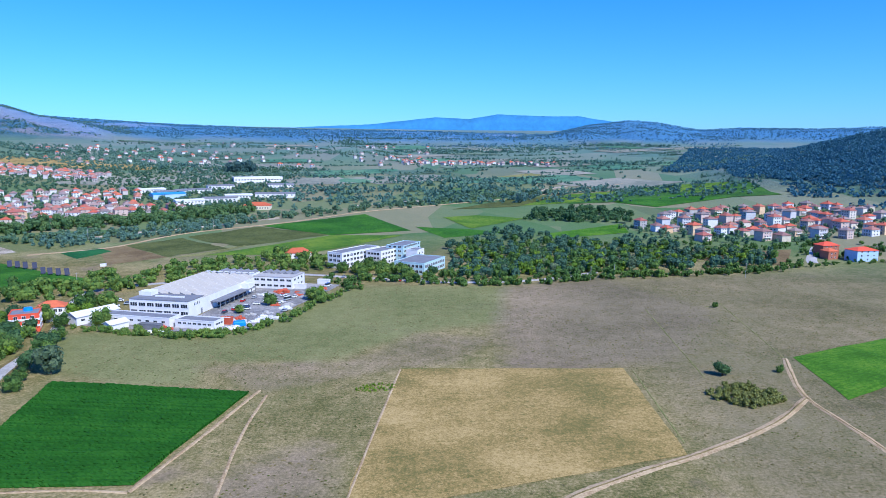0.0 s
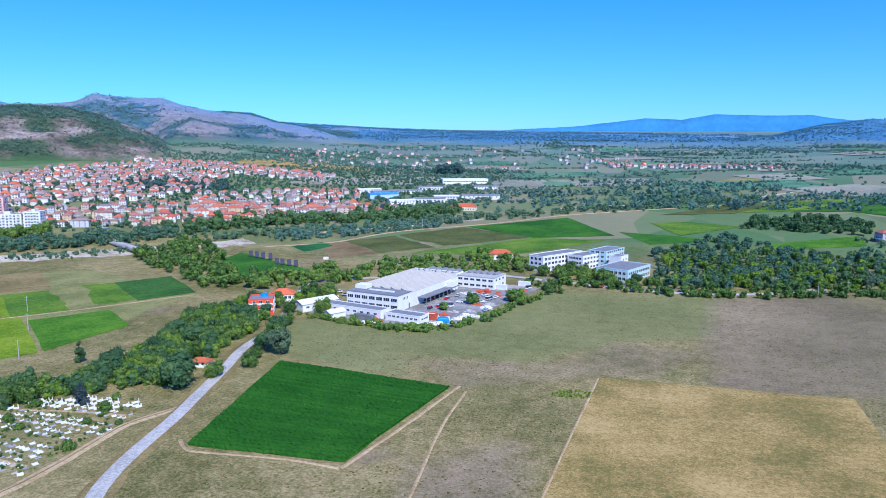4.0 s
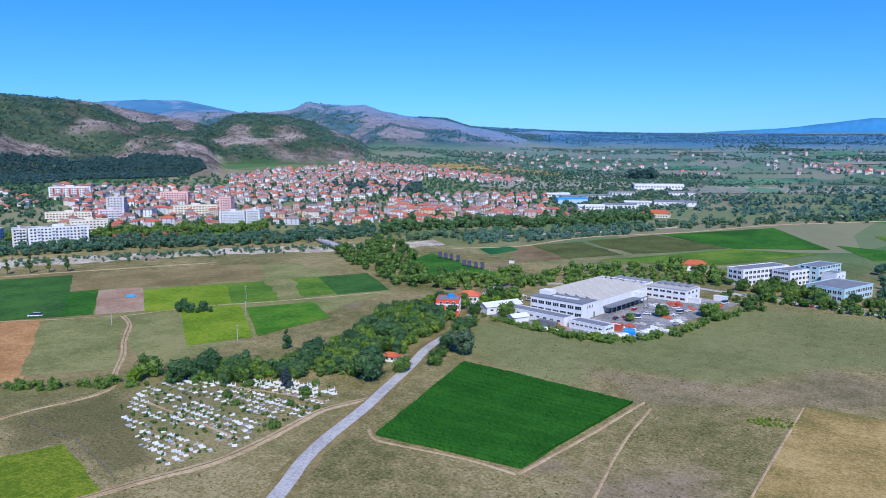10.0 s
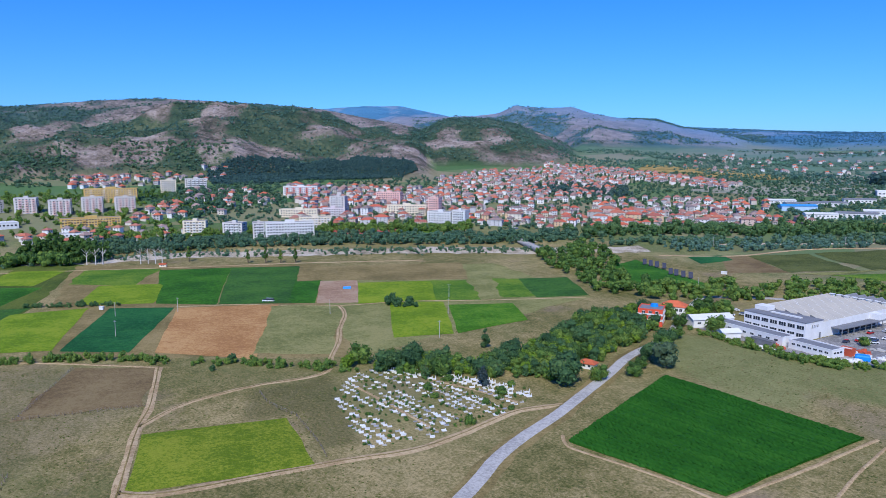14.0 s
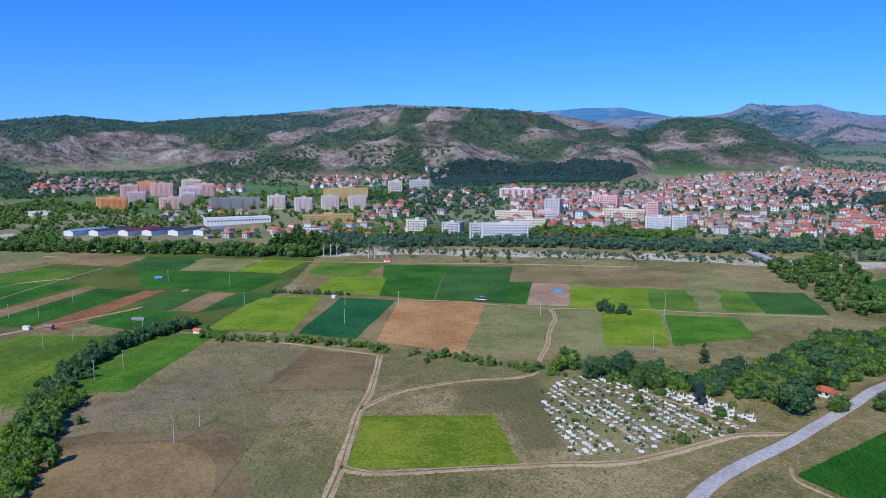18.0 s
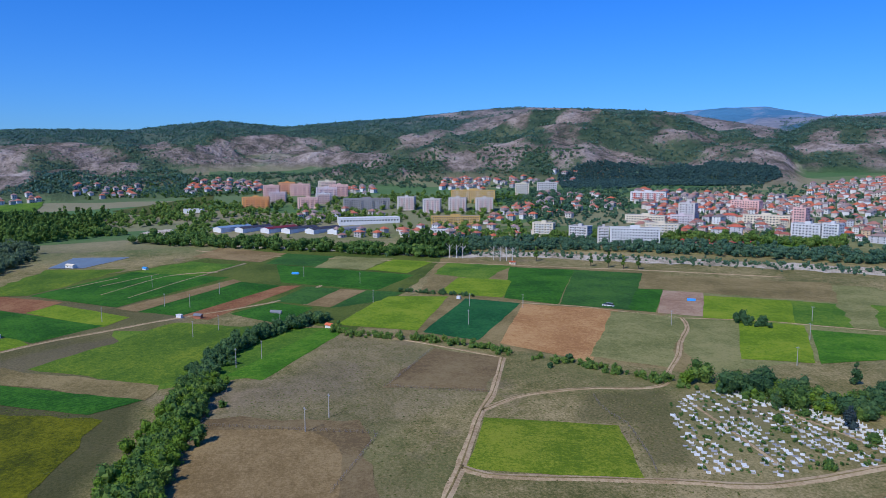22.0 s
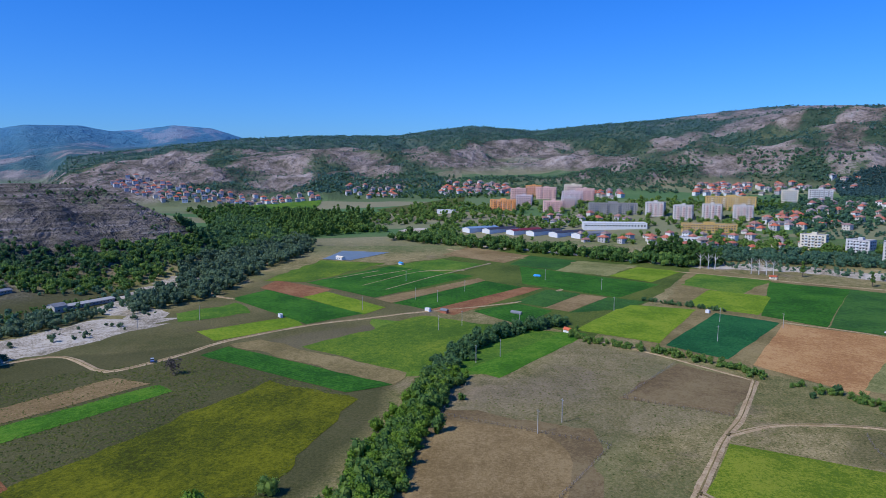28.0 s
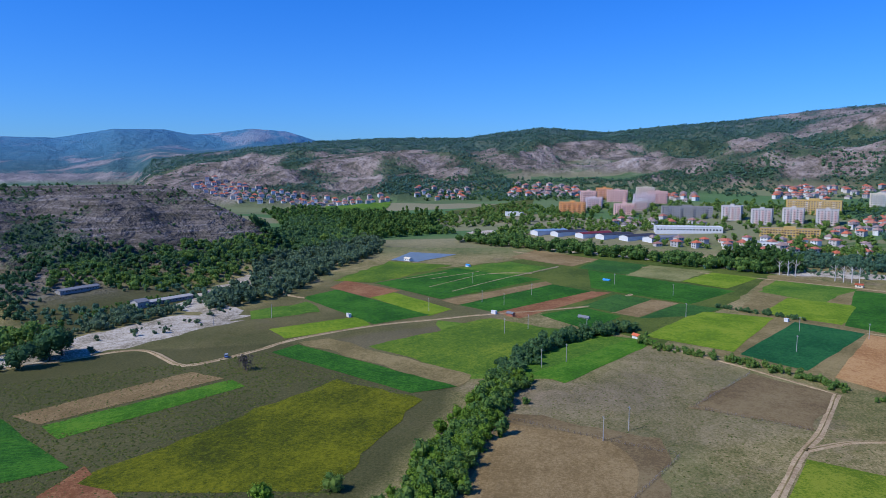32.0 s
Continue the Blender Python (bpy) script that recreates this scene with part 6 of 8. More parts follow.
M_CONCRETE = plain("pale_concrete", (0.42, 0.4, 0.37), 0.9, 0.25, 0.8)
M_MARBLE = plain("white_marble", (0.66, 0.65, 0.62), 0.5, 0.2, 1.0, spread=0.22)
M_GRANITE = plain("grey_granite", (0.3, 0.3, 0.32), 0.5, 0.25, 1.5, spread=0.3)
M_TYRE = plain("black_rubber", (0.02, 0.02, 0.02), 0.8, 0.3, 2.0)
M_PANEL = plain("dark_blue_solar_cells", (0.018, 0.026, 0.06), 0.35, 0.3, 1.0)
M_WOOD = plain("weathered_wood", (0.22, 0.17, 0.12), 0.9, 0.3, 2.0)
M_BRICKRED = plain("bare_red_brick", (0.4, 0.15, 0.09), 0.9, 0.25, 0.6)
M_TARP = plain("bright_blue_tarpaulin", (0.02, 0.25, 0.75), 0.5, 0.2, 1.0)
M_COURT = plain("red_sports_court", (0.5, 0.1, 0.1), 0.9, 0.15, 0.1)
M_RUST = plain("rusty_red_sheet", (0.5, 0.1, 0.05), 0.7, 0.35, 0.8)
CAR_PAINT = choices("car_paint", [(0.75, 0.75, 0.75), (0.05, 0.06, 0.1), (0.4, 0.42, 0.45), (0.5, 0.03, 0.03), (0.8, 0.8, 0.8), (0.1, 0.15, 0.3)], 0.25, 0.05)


class Shape:
    """Collects boxes and prisms into one mesh with several materials."""

    def __init__(self):
        self.v, self.f, self.m = [], [], []

    def poly(self, pts, faces, mat=0):
        n = len(self.v)
        self.v += [tuple(p) for p in pts]
        for fc in faces:
            self.f.append(tuple(n + i for i in fc))
            self.m.append(mat)
        return self

    def box(self, x0, y0, z0, x1, y1, z1, mat=0):
        return self.poly([(x0, y0, z0), (x1, y0, z0), (x1, y1, z0), (x0, y1, z0), (x0, y0, z1), (x1, y0, z1), (x1, y1, z1), (x0, y1, z1)],
                         [(0, 3, 2, 1), (4, 5, 6, 7), (0, 1, 5, 4), (1, 2, 6, 5), (2, 3, 7, 6), (3, 0, 4, 7)], mat)

    def hip(self, L, W, z, rise, over, mat=0, ridge=None, thick=0.18):
        """A hipped roof with eaves; ridge: length of its ridge."""
        a, b = L / 2 + over, W / 2 + over
        k = (max(L - W, 0.4) if ridge is None else ridge) / 2
        d = z - over * rise / (W / 2)
        p = [(-a, -b, d), (a, -b, d), (a, b, d), (-a, b, d), (-a, -b, d + thick), (a, -b, d + thick), (a, b, d + thick), (-a, b, d + thick), (-k, 0, z + rise + thick), (k, 0, z + rise + thick)]
        return self.poly(p, [(0, 3, 2, 1), (0, 1, 5, 4), (1, 2, 6, 5), (2, 3, 7, 6), (3, 0, 4, 7), (4, 5, 9, 8), (6, 7, 8, 9), (5, 6, 9), (7, 4, 8)], mat)

    def tube(self, p0, p1, r0, r1, sides=8, mat=0):
        p0, p1 = Vector(p0), Vector(p1)
        d = (p1 - p0).normalized()
        a = d.orthogonal().normalized()
        b = d.cross(a)
        pts = [p + (a * math.cos(2 * math.pi * k / sides) + b * math.sin(2 * math.pi * k / sides)) * r for p, r in ((p0, r0), (p1, r1)) for k in range(sides)]
        return self.poly(pts, [(k, (k + 1) % sides, sides + (k + 1) % sides, sides + k) for k in range(sides)] + [tuple(range(sides - 1, -1, -1)), tuple(range(sides, 2 * sides))], mat)

    def mesh(self, name, *mats):
        me = bpy.data.meshes.new(name)
        me.from_pydata(self.v, [], self.f)
        me.polygons.foreach_set("material_index", self.m)
        for m in mats:
            me.materials.append(m)
        me.update()
        return me


window_meshes = {}


def window_mesh(w, h):
    """A casement: a frame with a mullion round two dark panes. It stands on the wall's face, which looks along -y."""
    key = (round(w, 2), round(h, 2))
    if key not in window_meshes:
        s, t = Shape(), max(0.07, 0.06 * min(w, h))
        s.box(-w / 2, -0.03, -h / 2, w / 2, 0.05, h / 2, 1)
        s.box(-w / 2 - t, -0.09, -h / 2 - t, -w / 2, 0.05, h / 2 + t, 0)
        s.box(w / 2, -0.09, -h / 2 - t, w / 2 + t, 0.05, h / 2 + t, 0)
        s.box(-w / 2, -0.09, -h / 2 - t, w / 2, 0.05, -h / 2, 0)
        s.box(-w / 2, -0.09, h / 2, w / 2, 0.05, h / 2 + t, 0)
        for k in range(1, max(2, round(w / 1.4)) if w > 1.2 else 1):
            c = -w / 2 + w * k / max(2, round(w / 1.4))
            s.box(c - t / 2, -0.07, -h / 2, c + t / 2, 0.04, h / 2, 0)
        window_meshes[key] = s.mesh("window", M_FRAME, M_GLASS)
    return window_meshes[key]


FACE = {"f": (0, 0), "r": (1, 90), "b": (0, 180), "l": (1, 270)}


def face_pose(face, L, W, u, z):
    """A place on a box's face, u metres from its middle."""
    k, turn = FACE[face]
    dist = (L if k else W) / 2
    return pose(0, 0, 0, 0, 0, turn) @ pose(u, -dist, z)


def windows(thing, L, W, face, count, floors, first, storey, size, margin=1.2, joined=False, skip=()):
    span = (W if FACE[face][0] else L) - 2 * margin
    places = [(-span / 2 + span * (i + 0.5) / count, first + storey * k) for k in range(floors) for i in range(count) if (k, i) not in skip]
    if not joined:
        for u, z in places:
            part("window", window_mesh(*size), thing).matrix_basis = face_pose(face, L, W, u, z)
        return
    s = Shape()
    w, h = size
    for u, z in places:
        m = face_pose(face, L, W, u, z)
        for (x0, y0, z0, x1, y1, z1, k) in ((-w / 2 - 0.1, -0.06, -h / 2 - 0.1, w / 2 + 0.1, 0.02, h / 2 + 0.1, 0), (-w / 2, -0.09, -h / 2, w / 2, 0.02, h / 2, 1)):
            n = len(s.v)
            s.box(x0, y0, z0, x1, y1, z1, k)
            s.v[n:] = [tuple(m @ Vector(p)) for p in s.v[n:]]
    tagged(part("glazing", s.mesh("glazing", M_FRAME, M_GLASS), thing), kind="stuff")


def at_ground(x, y, rot, sink=0.0):
    return pose(x, y, float(height(x, y)) - sink, 0, 0, rot)


def block(name, label, category, x, y, rot, L, W, H, wall, roof=M_ROOFGREY, floors=0, faces="", bays=(), size=(1.5, 1.4), joined=False, top="flat", rise=2.5, first=1.6, storey=3.0, group="", margin=1.2, eave=0.5):
    """A building: walls, roof, windows on the named faces; the wall's foot goes a little into sloping ground."""
    t = tagged(new(name), label, category, group)
    t.matrix_basis = at_ground(x, y, rot)
    s = Shape().box(-L / 2, -W / 2, -2.5, L / 2, W / 2, H)
    if top == "gable":
        s.poly([(-L / 2, -W / 2, H), (-L / 2, W / 2, H), (-L / 2, 0, H + rise)], [(0, 2, 1)])
        s.poly([(L / 2, -W / 2, H), (L / 2, W / 2, H), (L / 2, 0, H + rise)], [(0, 1, 2)])
    part("wall", s.mesh("wall", wall), t)
    r = Shape()
    if top == "flat":
        r.box(-L / 2 + 0.3, -W / 2 + 0.3, H - 0.4, L / 2 - 0.3, W / 2 - 0.3, H + 0.02)
        p = Shape()
        for b in ((-L / 2 - 0.1, -W / 2 - 0.1, L / 2 + 0.1, -W / 2 + 0.3), (-L / 2 - 0.1, W / 2 - 0.3, L / 2 + 0.1, W / 2 + 0.1), (-L / 2 - 0.1, -W / 2 + 0.3, -L / 2 + 0.3, W / 2 - 0.3), (L / 2 - 0.3, -W / 2 + 0.3, L / 2 + 0.1, W / 2 - 0.3)):
            p.box(b[0], b[1], H, b[2], b[3], H + 0.45)
        part("parapet", p.mesh("parapet", wall), t)
    elif top == "hip":
        r.hip(L, W, H, rise, eave)
    else:
        a, b, d = L / 2 + eave, W / 2 + eave, H - eave * rise / (W / 2)
        for sgn in (-1, 1):
            r.poly([(-a, sgn * b, d), (a, sgn * b, d), (a, 0, H + rise), (-a, 0, H + rise), (-a, sgn * b, d + 0.2), (a, sgn * b, d + 0.2), (a, 0, H + rise + 0.2), (-a, 0, H + rise + 0.2)],
                   [(0, 1, 2, 3), (4, 7, 6, 5), (0, 4, 5, 1), (0, 3, 7, 4), (1, 5, 6, 2)])
    part("roof", r.mesh("roof", roof), t)
    for face, n in zip(faces, bays):
        windows(t, L, W, face, n, floors, first, storey, size, margin, joined)
    return t


# the factory
def factory():
    rot, cx, cy = -11.0, -135.0, 360.0
    base = pose(cx, cy, 0, 0, 0, rot)
    t = tagged(new("factory"), "white two-storey factory with a saw-tooth hall roof", "factory")
    t.matrix_basis = base
    s = Shape().box(-35, 0, -0.5, 0, 15, 9.0)
    part("office_wall", s.mesh("office_wall", M_WHITE), t)
    part("office_roof", Shape().box(-35.2, -0.2, 9.0, 0.2, 15.2, 9.35).mesh("office_roof", M_ROOFGREY), t, "flat grey roof of the office block")
    part("skylight", Shape().box(-24, 6.5, 9.35, -7, 8.3, 9.9).mesh("skylight", M_ROOFWHITE), t, "long white skylight strip")
    part("stair_tower", Shape().box(-34.5, 8, 9.35, -27, 14.5, 11.6).mesh("stair_tower", M_WHITE), t)
    for k in range(2):
        for i in range(7):
            part("window", window_mesh(3.9, 1.9), t).matrix_basis = pose(-32.4 + i * 4.95, 0, 2.4 + 4.0 * k)
    for i in range(4):
        part("window", window_mesh(0.7, 1.6), t).matrix_basis = pose(0, 5.5 + i * 1.6, 6.6, 0, 0, 90)
    part("door", Shape().box(-0.7, -0.12, 0, 0.7, 0.05, 3.0).mesh("door", M_ROOFGREY), t, "grey steel side door").matrix_basis = pose(0, 12.5, 0, 0, 0, 90)
    part("hall_wall", Shape().box(-35, 15, -0.5, 0, 76, 8.2).mesh("hall_wall", M_WHITE), t)
    for i in range(5):
        x = -35 + 7.0 * i
        r = Shape().poly([(x, 14.6, 8.2), (x + 7.0, 14.6, 8.2), (x, 14.6, 10.6), (x, 76.4, 8.2), (x + 7.0, 76.4, 8.2), (x, 76.4, 10.6)], [(0, 1, 2), (3, 5, 4), (1, 4, 5, 2), (0, 3, 4, 1)])
        roof = part("roof_tooth", r.mesh("roof_tooth", M_ROOFCREAM), t, "cream sloping saw-tooth roof")
        part("glazing", Shape().box(x - 0.12, 15.0, 8.6, x, 76, 10.4).mesh("glazing", M_GLASS), roof, "dark glazing of a saw tooth")
        part("gable", Shape().poly([(x + 0.1, 14.5, 8.25), (x + 6.9, 14.5, 8.25), (x + 0.1, 14.5, 10.55)], [(0, 1, 2)]).mesh("gable", M_ROOFGREY), roof, "grey gable end of a saw tooth")
        for k in range(8):
            part("roof_seam", Shape().poly([(x, 20 + 7.2 * k, 10.62), (x + 6.9, 20 + 7.2 * k, 8.26), (x + 6.9, 20.18 + 7.2 * k, 8.26), (x, 20.18 + 7.2 * k, 10.62), (x, 20 + 7.2 * k, 10.7), (x + 6.9, 20 + 7.2 * k, 8.34), (x + 6.9, 20.18 + 7.2 * k, 8.34), (x, 20.18 + 7.2 * k, 10.7)],
                                           [(4, 5, 6, 7), (0, 1, 5, 4), (2, 3, 7, 6), (1, 2, 6, 5), (3, 0, 4, 7)]).mesh("roof_seam", M_ROOFWHITE), roof)
    for i in range(8):
        part("roof_vent", Shape().box(-1.1, -1.1, 0, 1.1, 1.1, 1.5).box(-1.4, -1.4, 1.5, 1.4, 1.4, 1.8).mesh("roof_vent", M_ROOFWHITE), t).matrix_basis = pose(-33 + i * 4.3, 78, 9.0)
    c = part("canopy", Shape().box(0, 22, 4.2, 6, 66, 4.6).mesh("canopy", M_ROOFGREY), t, "grey loading canopy along the hall")
    for i in range(9):
        part("post", Shape().box(5.5, 22.4 + i * 5.4, 0, 5.8, 22.7 + i * 5.4, 4.2).mesh("post", M_STEEL), c)
    # No real openings: a flat dark sheet paints the shade inside the bays.
    part("loading_wall", Shape().box(0, 30, 0.4, 0.12, 64, 3.6).mesh("loading_wall", M_ROOFDARK), t, "dark sheet drawn for the shade in the open loading bays")
    part("bay_tower", Shape().box(0, 58, 4.6, 5, 64, 7.6).mesh("bay_tower", M_WHITE), t)
    part("link_wall", Shape().box(-30, 76, -0.5, -4, 92, 9.0).mesh("link_wall", M_WHITE), t)
    saw = Shape().poly([(0, 0, 0), (4.6, 0, 0), (2.3, 0, 1.8), (0, 15, 0), (4.6, 15, 0), (2.3, 15, 1.8)], [(0, 1, 2), (3, 5, 4), (1, 4, 5, 2), (0, 2, 5, 3)]).mesh("roof_tooth", M_ROOFGREY)
    for i in range(5):
        part("roof_tooth", saw, t, "dark grey saw-tooth skylight").matrix_basis = pose(-29 + i * 5, 77, 9.0)
    part("rear_wall", Shape().box(-4, 82, -0.5, 23, 102, 7.6).mesh("rear_wall", M_WHITE), t)
    part("rear_roof", Shape().box(-4.2, 81.8, 7.6, 23.2, 102.2, 8.0).mesh("rear_roof", M_CONCRETE), t, "pale flat roof of the rear block")
    for i in range(5):
        part("roof_tooth", saw, t, "dark grey saw-tooth skylight").matrix_basis = pose(-2 + i * 4.7, 92, 8.0) @ Matrix.Diagonal((0.85, 0.6, 0.8, 1))
    for k in range(2):
        for i in range(6):
            part("window", window_mesh(3.0, 1.3), t).matrix_basis = pose(-1.4 + i * 4.4, 82, 2.2 + 3.6 * k)
        for i in range(3):
            part("window", window_mesh(2.4, 1.3), t).matrix_basis = pose(23, 86 + i * 5.5, 2.2 + 3.6 * k, 0, 0, 90)


factory()
block("annex_building", "long low annex with a flat grey roof before the factory", "annex", -158, 350, -14, 44, 9, 4.6, M_WHITE, M_ROOFGREY, 1, "f", (9,), (2.0, 1.0), first=2.8)
block("annex_building", "small flat-roofed white annex in the factory yard", "annex", -123.5, 343, -14, 22, 9, 4.0, M_WHITE, M_ROOFGREY, 1, "fr", (7, 3), (1.8, 0.9), first=2.6)
block("storage_hall", "white storage hall with a low gable roof", "hall", -184, 356, 60, 24, 10, 4.5, M_WHITE, M_ROOFWHITE, 1, "f", (5,), (2, 1), top="gable", rise=1.8, first=2.6)
block("storage_shed", "small white gabled shed beside the factory fence", "shed", -164, 339, 60, 10, 6, 3.2, M_WHITE, M_ROOFWHITE, 0, top="gable", rise=1.4)
for x, y in ((-93, 440), (-80, 455)):
    block("white_container", "white site container at the yard's edge", "container", x, y, -11, 8, 3, 2.8, M_ROOFWHITE, M_ROOFWHITE)
block("red_container", "red-orange container in the factory yard", "container", -112, 349, -11, 6, 4, 3.2, M_RUST, M_ROOFWHITE)
block("green_container", "dull green container before the annex", "container", -146, 338, -14, 12, 2.6, 2.6, M_ROOFGREY, M_ROOFGREY)


def heap(name, label, x, y, L, W, H, mat, seed, n=26, parent=None):
    """A loose heap of boards, sheets and sacks."""
    r = np.random.RandomState(seed)
    t = tagged(parent or new(name), label, name.replace("_", " "))
    t.matrix_basis = pose(x, y, float(height(x, y)))
    piece = {"sack_heap": "sack", "scrap_heap": "scrap", "sheet_heap": "sheet"}.get(name, "tarpaulin")
    for i in range(min(n, 20) if piece != "tarpaulin" else 1):
        u, v = r.uniform(-L / 2, L / 2), r.uniform(-W / 2, W / 2)
        h = H * (1 - (2 * u / L) ** 2) * (1 - (2 * v / W) ** 2) * r.uniform(0.5, 1)
        a, b, c = r.uniform(0.5, 1.7), r.uniform(0.3, 1.0), r.uniform(0.15, 0.5) + h
        if piece == "tarpaulin":
            u, v, a, b, c = 0, 0, L / 2, W / 2, H
        q = 0.78
        me = Shape().poly([(-a, -b, 0), (a, -b, 0), (a, b, 0), (-a, b, 0), (-a, -b, c * q), (a, -b, c * q), (a, b, c * q), (-a, b, c * q), (-a * q, -b * q, c), (a * q, -b * q, c), (a * q, b * q, c), (-a * q, b * q, c)],
                          [(0, 3, 2, 1), (0, 1, 5, 4), (1, 2, 6, 5), (2, 3, 7, 6), (3, 0, 4, 7), (4, 5, 9, 8), (5, 6, 10, 9), (6, 7, 11, 10), (7, 4, 8, 11), (8, 9, 10, 11)]).mesh(piece, mat)
        part(piece, me, t).matrix_basis = pose(u, v, 0, 0, 0, r.uniform(0, 180) if piece != "tarpaulin" else 20)
    return t


heap("scrap_heap", "heap of rusty red scrap beside the annex", -140, 338, 8, 4, 2.4, M_RUST, 1)
heap("scrap_heap", "heap of orange-brown scrap timber in the yard", -99, 428, 16, 9, 2.6, M_RUST, 2, 50)
heap("sack_heap", "heap of white sacks on the yard", -106, 340, 9, 4, 1.6, M_MARBLE, 3)
heap("sack_heap", "heap of white sacks on the yard", -118, 336, 7, 3, 1.4, M_MARBLE, 4)
heap("sack_heap", "heap of white sacks on the yard", -92, 360, 12, 4, 1.4, M_MARBLE, 5)
heap("sack_heap", "heap of white sacks before the annex", -140, 332, 12, 3, 1.2, M_MARBLE, 6)
heap("tarpaulin_heap", "goods under a bright blue tarpaulin", -104, 345, 6, 4, 2.6, M_TARP, 7)
heap("sheet_heap", "heap of pale sheets in the yard", -110, 420, 9, 5, 1.0, M_MARBLE, 8)
ry = np.random.RandomState(44)
for i, (x, y) in enumerate(scatter([(-116, 345), (-98, 342), (-72, 440), (-86, 446), (-104, 380)], 16, 45, 6)):
    kind = i % 4
    heap(("sack_heap", "scrap_heap", "sheet_heap", "sack_heap")[kind], ("loose white sacks and sheets on the yard", "rusty scrap and orange timber on the yard", "stacked pale sheets on the yard", "white bales stacked on the yard")[kind], x, y,
         ry.uniform(3, 7), ry.uniform(2, 4), ry.uniform(0.8, 1.8), (M_MARBLE, M_RUST, M_CONCRETE, M_ROOFWHITE)[kind], 60 + i, 14)
field("yard", [(-137, 333), (-98, 338), (-68, 452), (-118, 462)], M_YARD, 0.03, "dusty grey factory yard")
field("yard", [(-186, 345), (-136, 332), (-132, 362), (-178, 372)], M_YARD, 0.03, "dusty grey yard before the factory")

# the school
block("school_wing", "three-storey pale school wing with a grey roof", "school", -70, 535, 58, 46, 14, 11.5, M_WHITE, M_ROOFGREY, 3, "fl", (11, 3), (2.6, 1.8), first=2.4, storey=3.5)
block("school_wing", "two-storey turquoise school wing with a flat roof", "school", -18, 508, 66, 36, 24, 8.4, M_TURQPALE, M_ROOFGREY, 2, "fl", (11, 7), (2.2, 2.0), first=2.4, storey=3.7)
block("school_wing", "tall turquoise school block behind the wings", "school", -33, 556, 66, 30, 15, 13.0, M_TURQPALE, M_ROOFGREY, 4, "fl", (8, 3), (2.4, 1.6), first=2.2, storey=3.4)
block("school_wing", "white school link block with dark windows", "school", -48, 540, 60, 26, 14, 11.0, M_WHITE, M_ROOFGREY, 3, "fl", (6, 4), (2.4, 1.6), first=2.2, storey=3.4)
block("school_hall", "white three-storey end block with few windows", "school", -23, 536, 66, 12, 10, 11.5, M_WHITE, M_ROOFGREY, 3, "f", (2,), (1.2, 1.4), first=2.2, storey=3.4)
block("country_house", "low house with an orange hipped roof behind trees", "house", -120, 565, 20, 20, 11, 4.5, M_WHITE, M_TILE, 1, "fr", (5, 2), top="hip", rise=3.4)
block("sports_pavilion", "low white pavilion by the school's court", "pavilion", 42, 510, 20, 14, 6, 3.0, M_WHITE, M_ROOFWHITE, 1, "f", (4,))

# the red and white houses by the road
t = block("apartment_house", "red and white three-storey house with a grey roof", "house", -207, 336, 25, 13, 13, 9.0, M_REDW, M_ROOFGREY, 3, "fr", (3, 3), (1.6, 1.5), first=1.7, storey=2.9)
for k in range(2):
    part("white_band", Shape().box(-6.7, -6.75, 2.9 + 3.0 * k, 6.75, 6.6, 3.9 + 3.0 * k).mesh("white_band", M_WHITE), t, "white band between red storeys")
part("water_tank", Shape().tube((1, 3, 9), (1, 3, 10.6), 2.2, 2.0, 10).mesh("water_tank", M_TARP), t, "bright blue roof tank")
block("country_house", "white house with an orange tiled hip roof", "house", -212, 368, 20, 14, 9, 5.0, M_WHITE, M_TILE, 1, "fr", (5, 3), (1.6, 1.6), top="hip", rise=2.6, first=3.0)
block("lean_to", "low shed with a bright red roof between the houses", "shed", -208, 353, 20, 10, 6, 3.4, M_WHITE, M_REDW, 0)
block("gatehouse", "tiny gatehouse with an orange tiled roof", "gatehouse", -180, 243, 15, 7, 4, 2.6, M_WHITE, M_TILE, 1, "f", (2,), (1.0, 1.0), top="hip", rise=1.3, first=1.5)

# solar trackers
pv = tagged(new("solar_tracker"), "dark blue solar tracker panel on a steel post", "solar panel", "solar trackers")
part("post", Shape().tube((0, 0, 0), (0, 0, 3.2), 0.2, 0.16).mesh("post", M_STEEL), pv)
s = Shape().box(-1.5, -2.65, -0.1, 1.5, 2.65, 0.1)
panel = part("panel", s.mesh("panel", M_PANEL), pv)
panel.matrix_basis = pose(0, 0, 3.4, 52, 0, 0)
fr = Shape()
for i in range(4):
    fr.box(-1.62 + i * 1.06, -2.65, 0.1, -1.56 + i * 1.06, 2.65, 0.13)
for i in range(3):
    fr.box(-1.6, -2.65 + i * 2.6, 0.1, 1.6, -2.55 + i * 2.6, 0.13)
part("panel_frame", fr.mesh("panel_frame", M_ROOFDARK), panel)
spots = [(-322, 509), (-315, 507), (-308, 505), (-300, 503), (-283, 484), (-277, 482), (-270, 480), (-264, 480)]
for i, (x, y) in enumerate(spots):
    m = pose(x, y, float(height(x, y)), 0, 0, 35)
    if i:
        copy_thing(pv, m)
    else:
        pv.matrix_basis = m

# the apartment blocks and halls of the town
M_WIN = (1.6, 1.4)


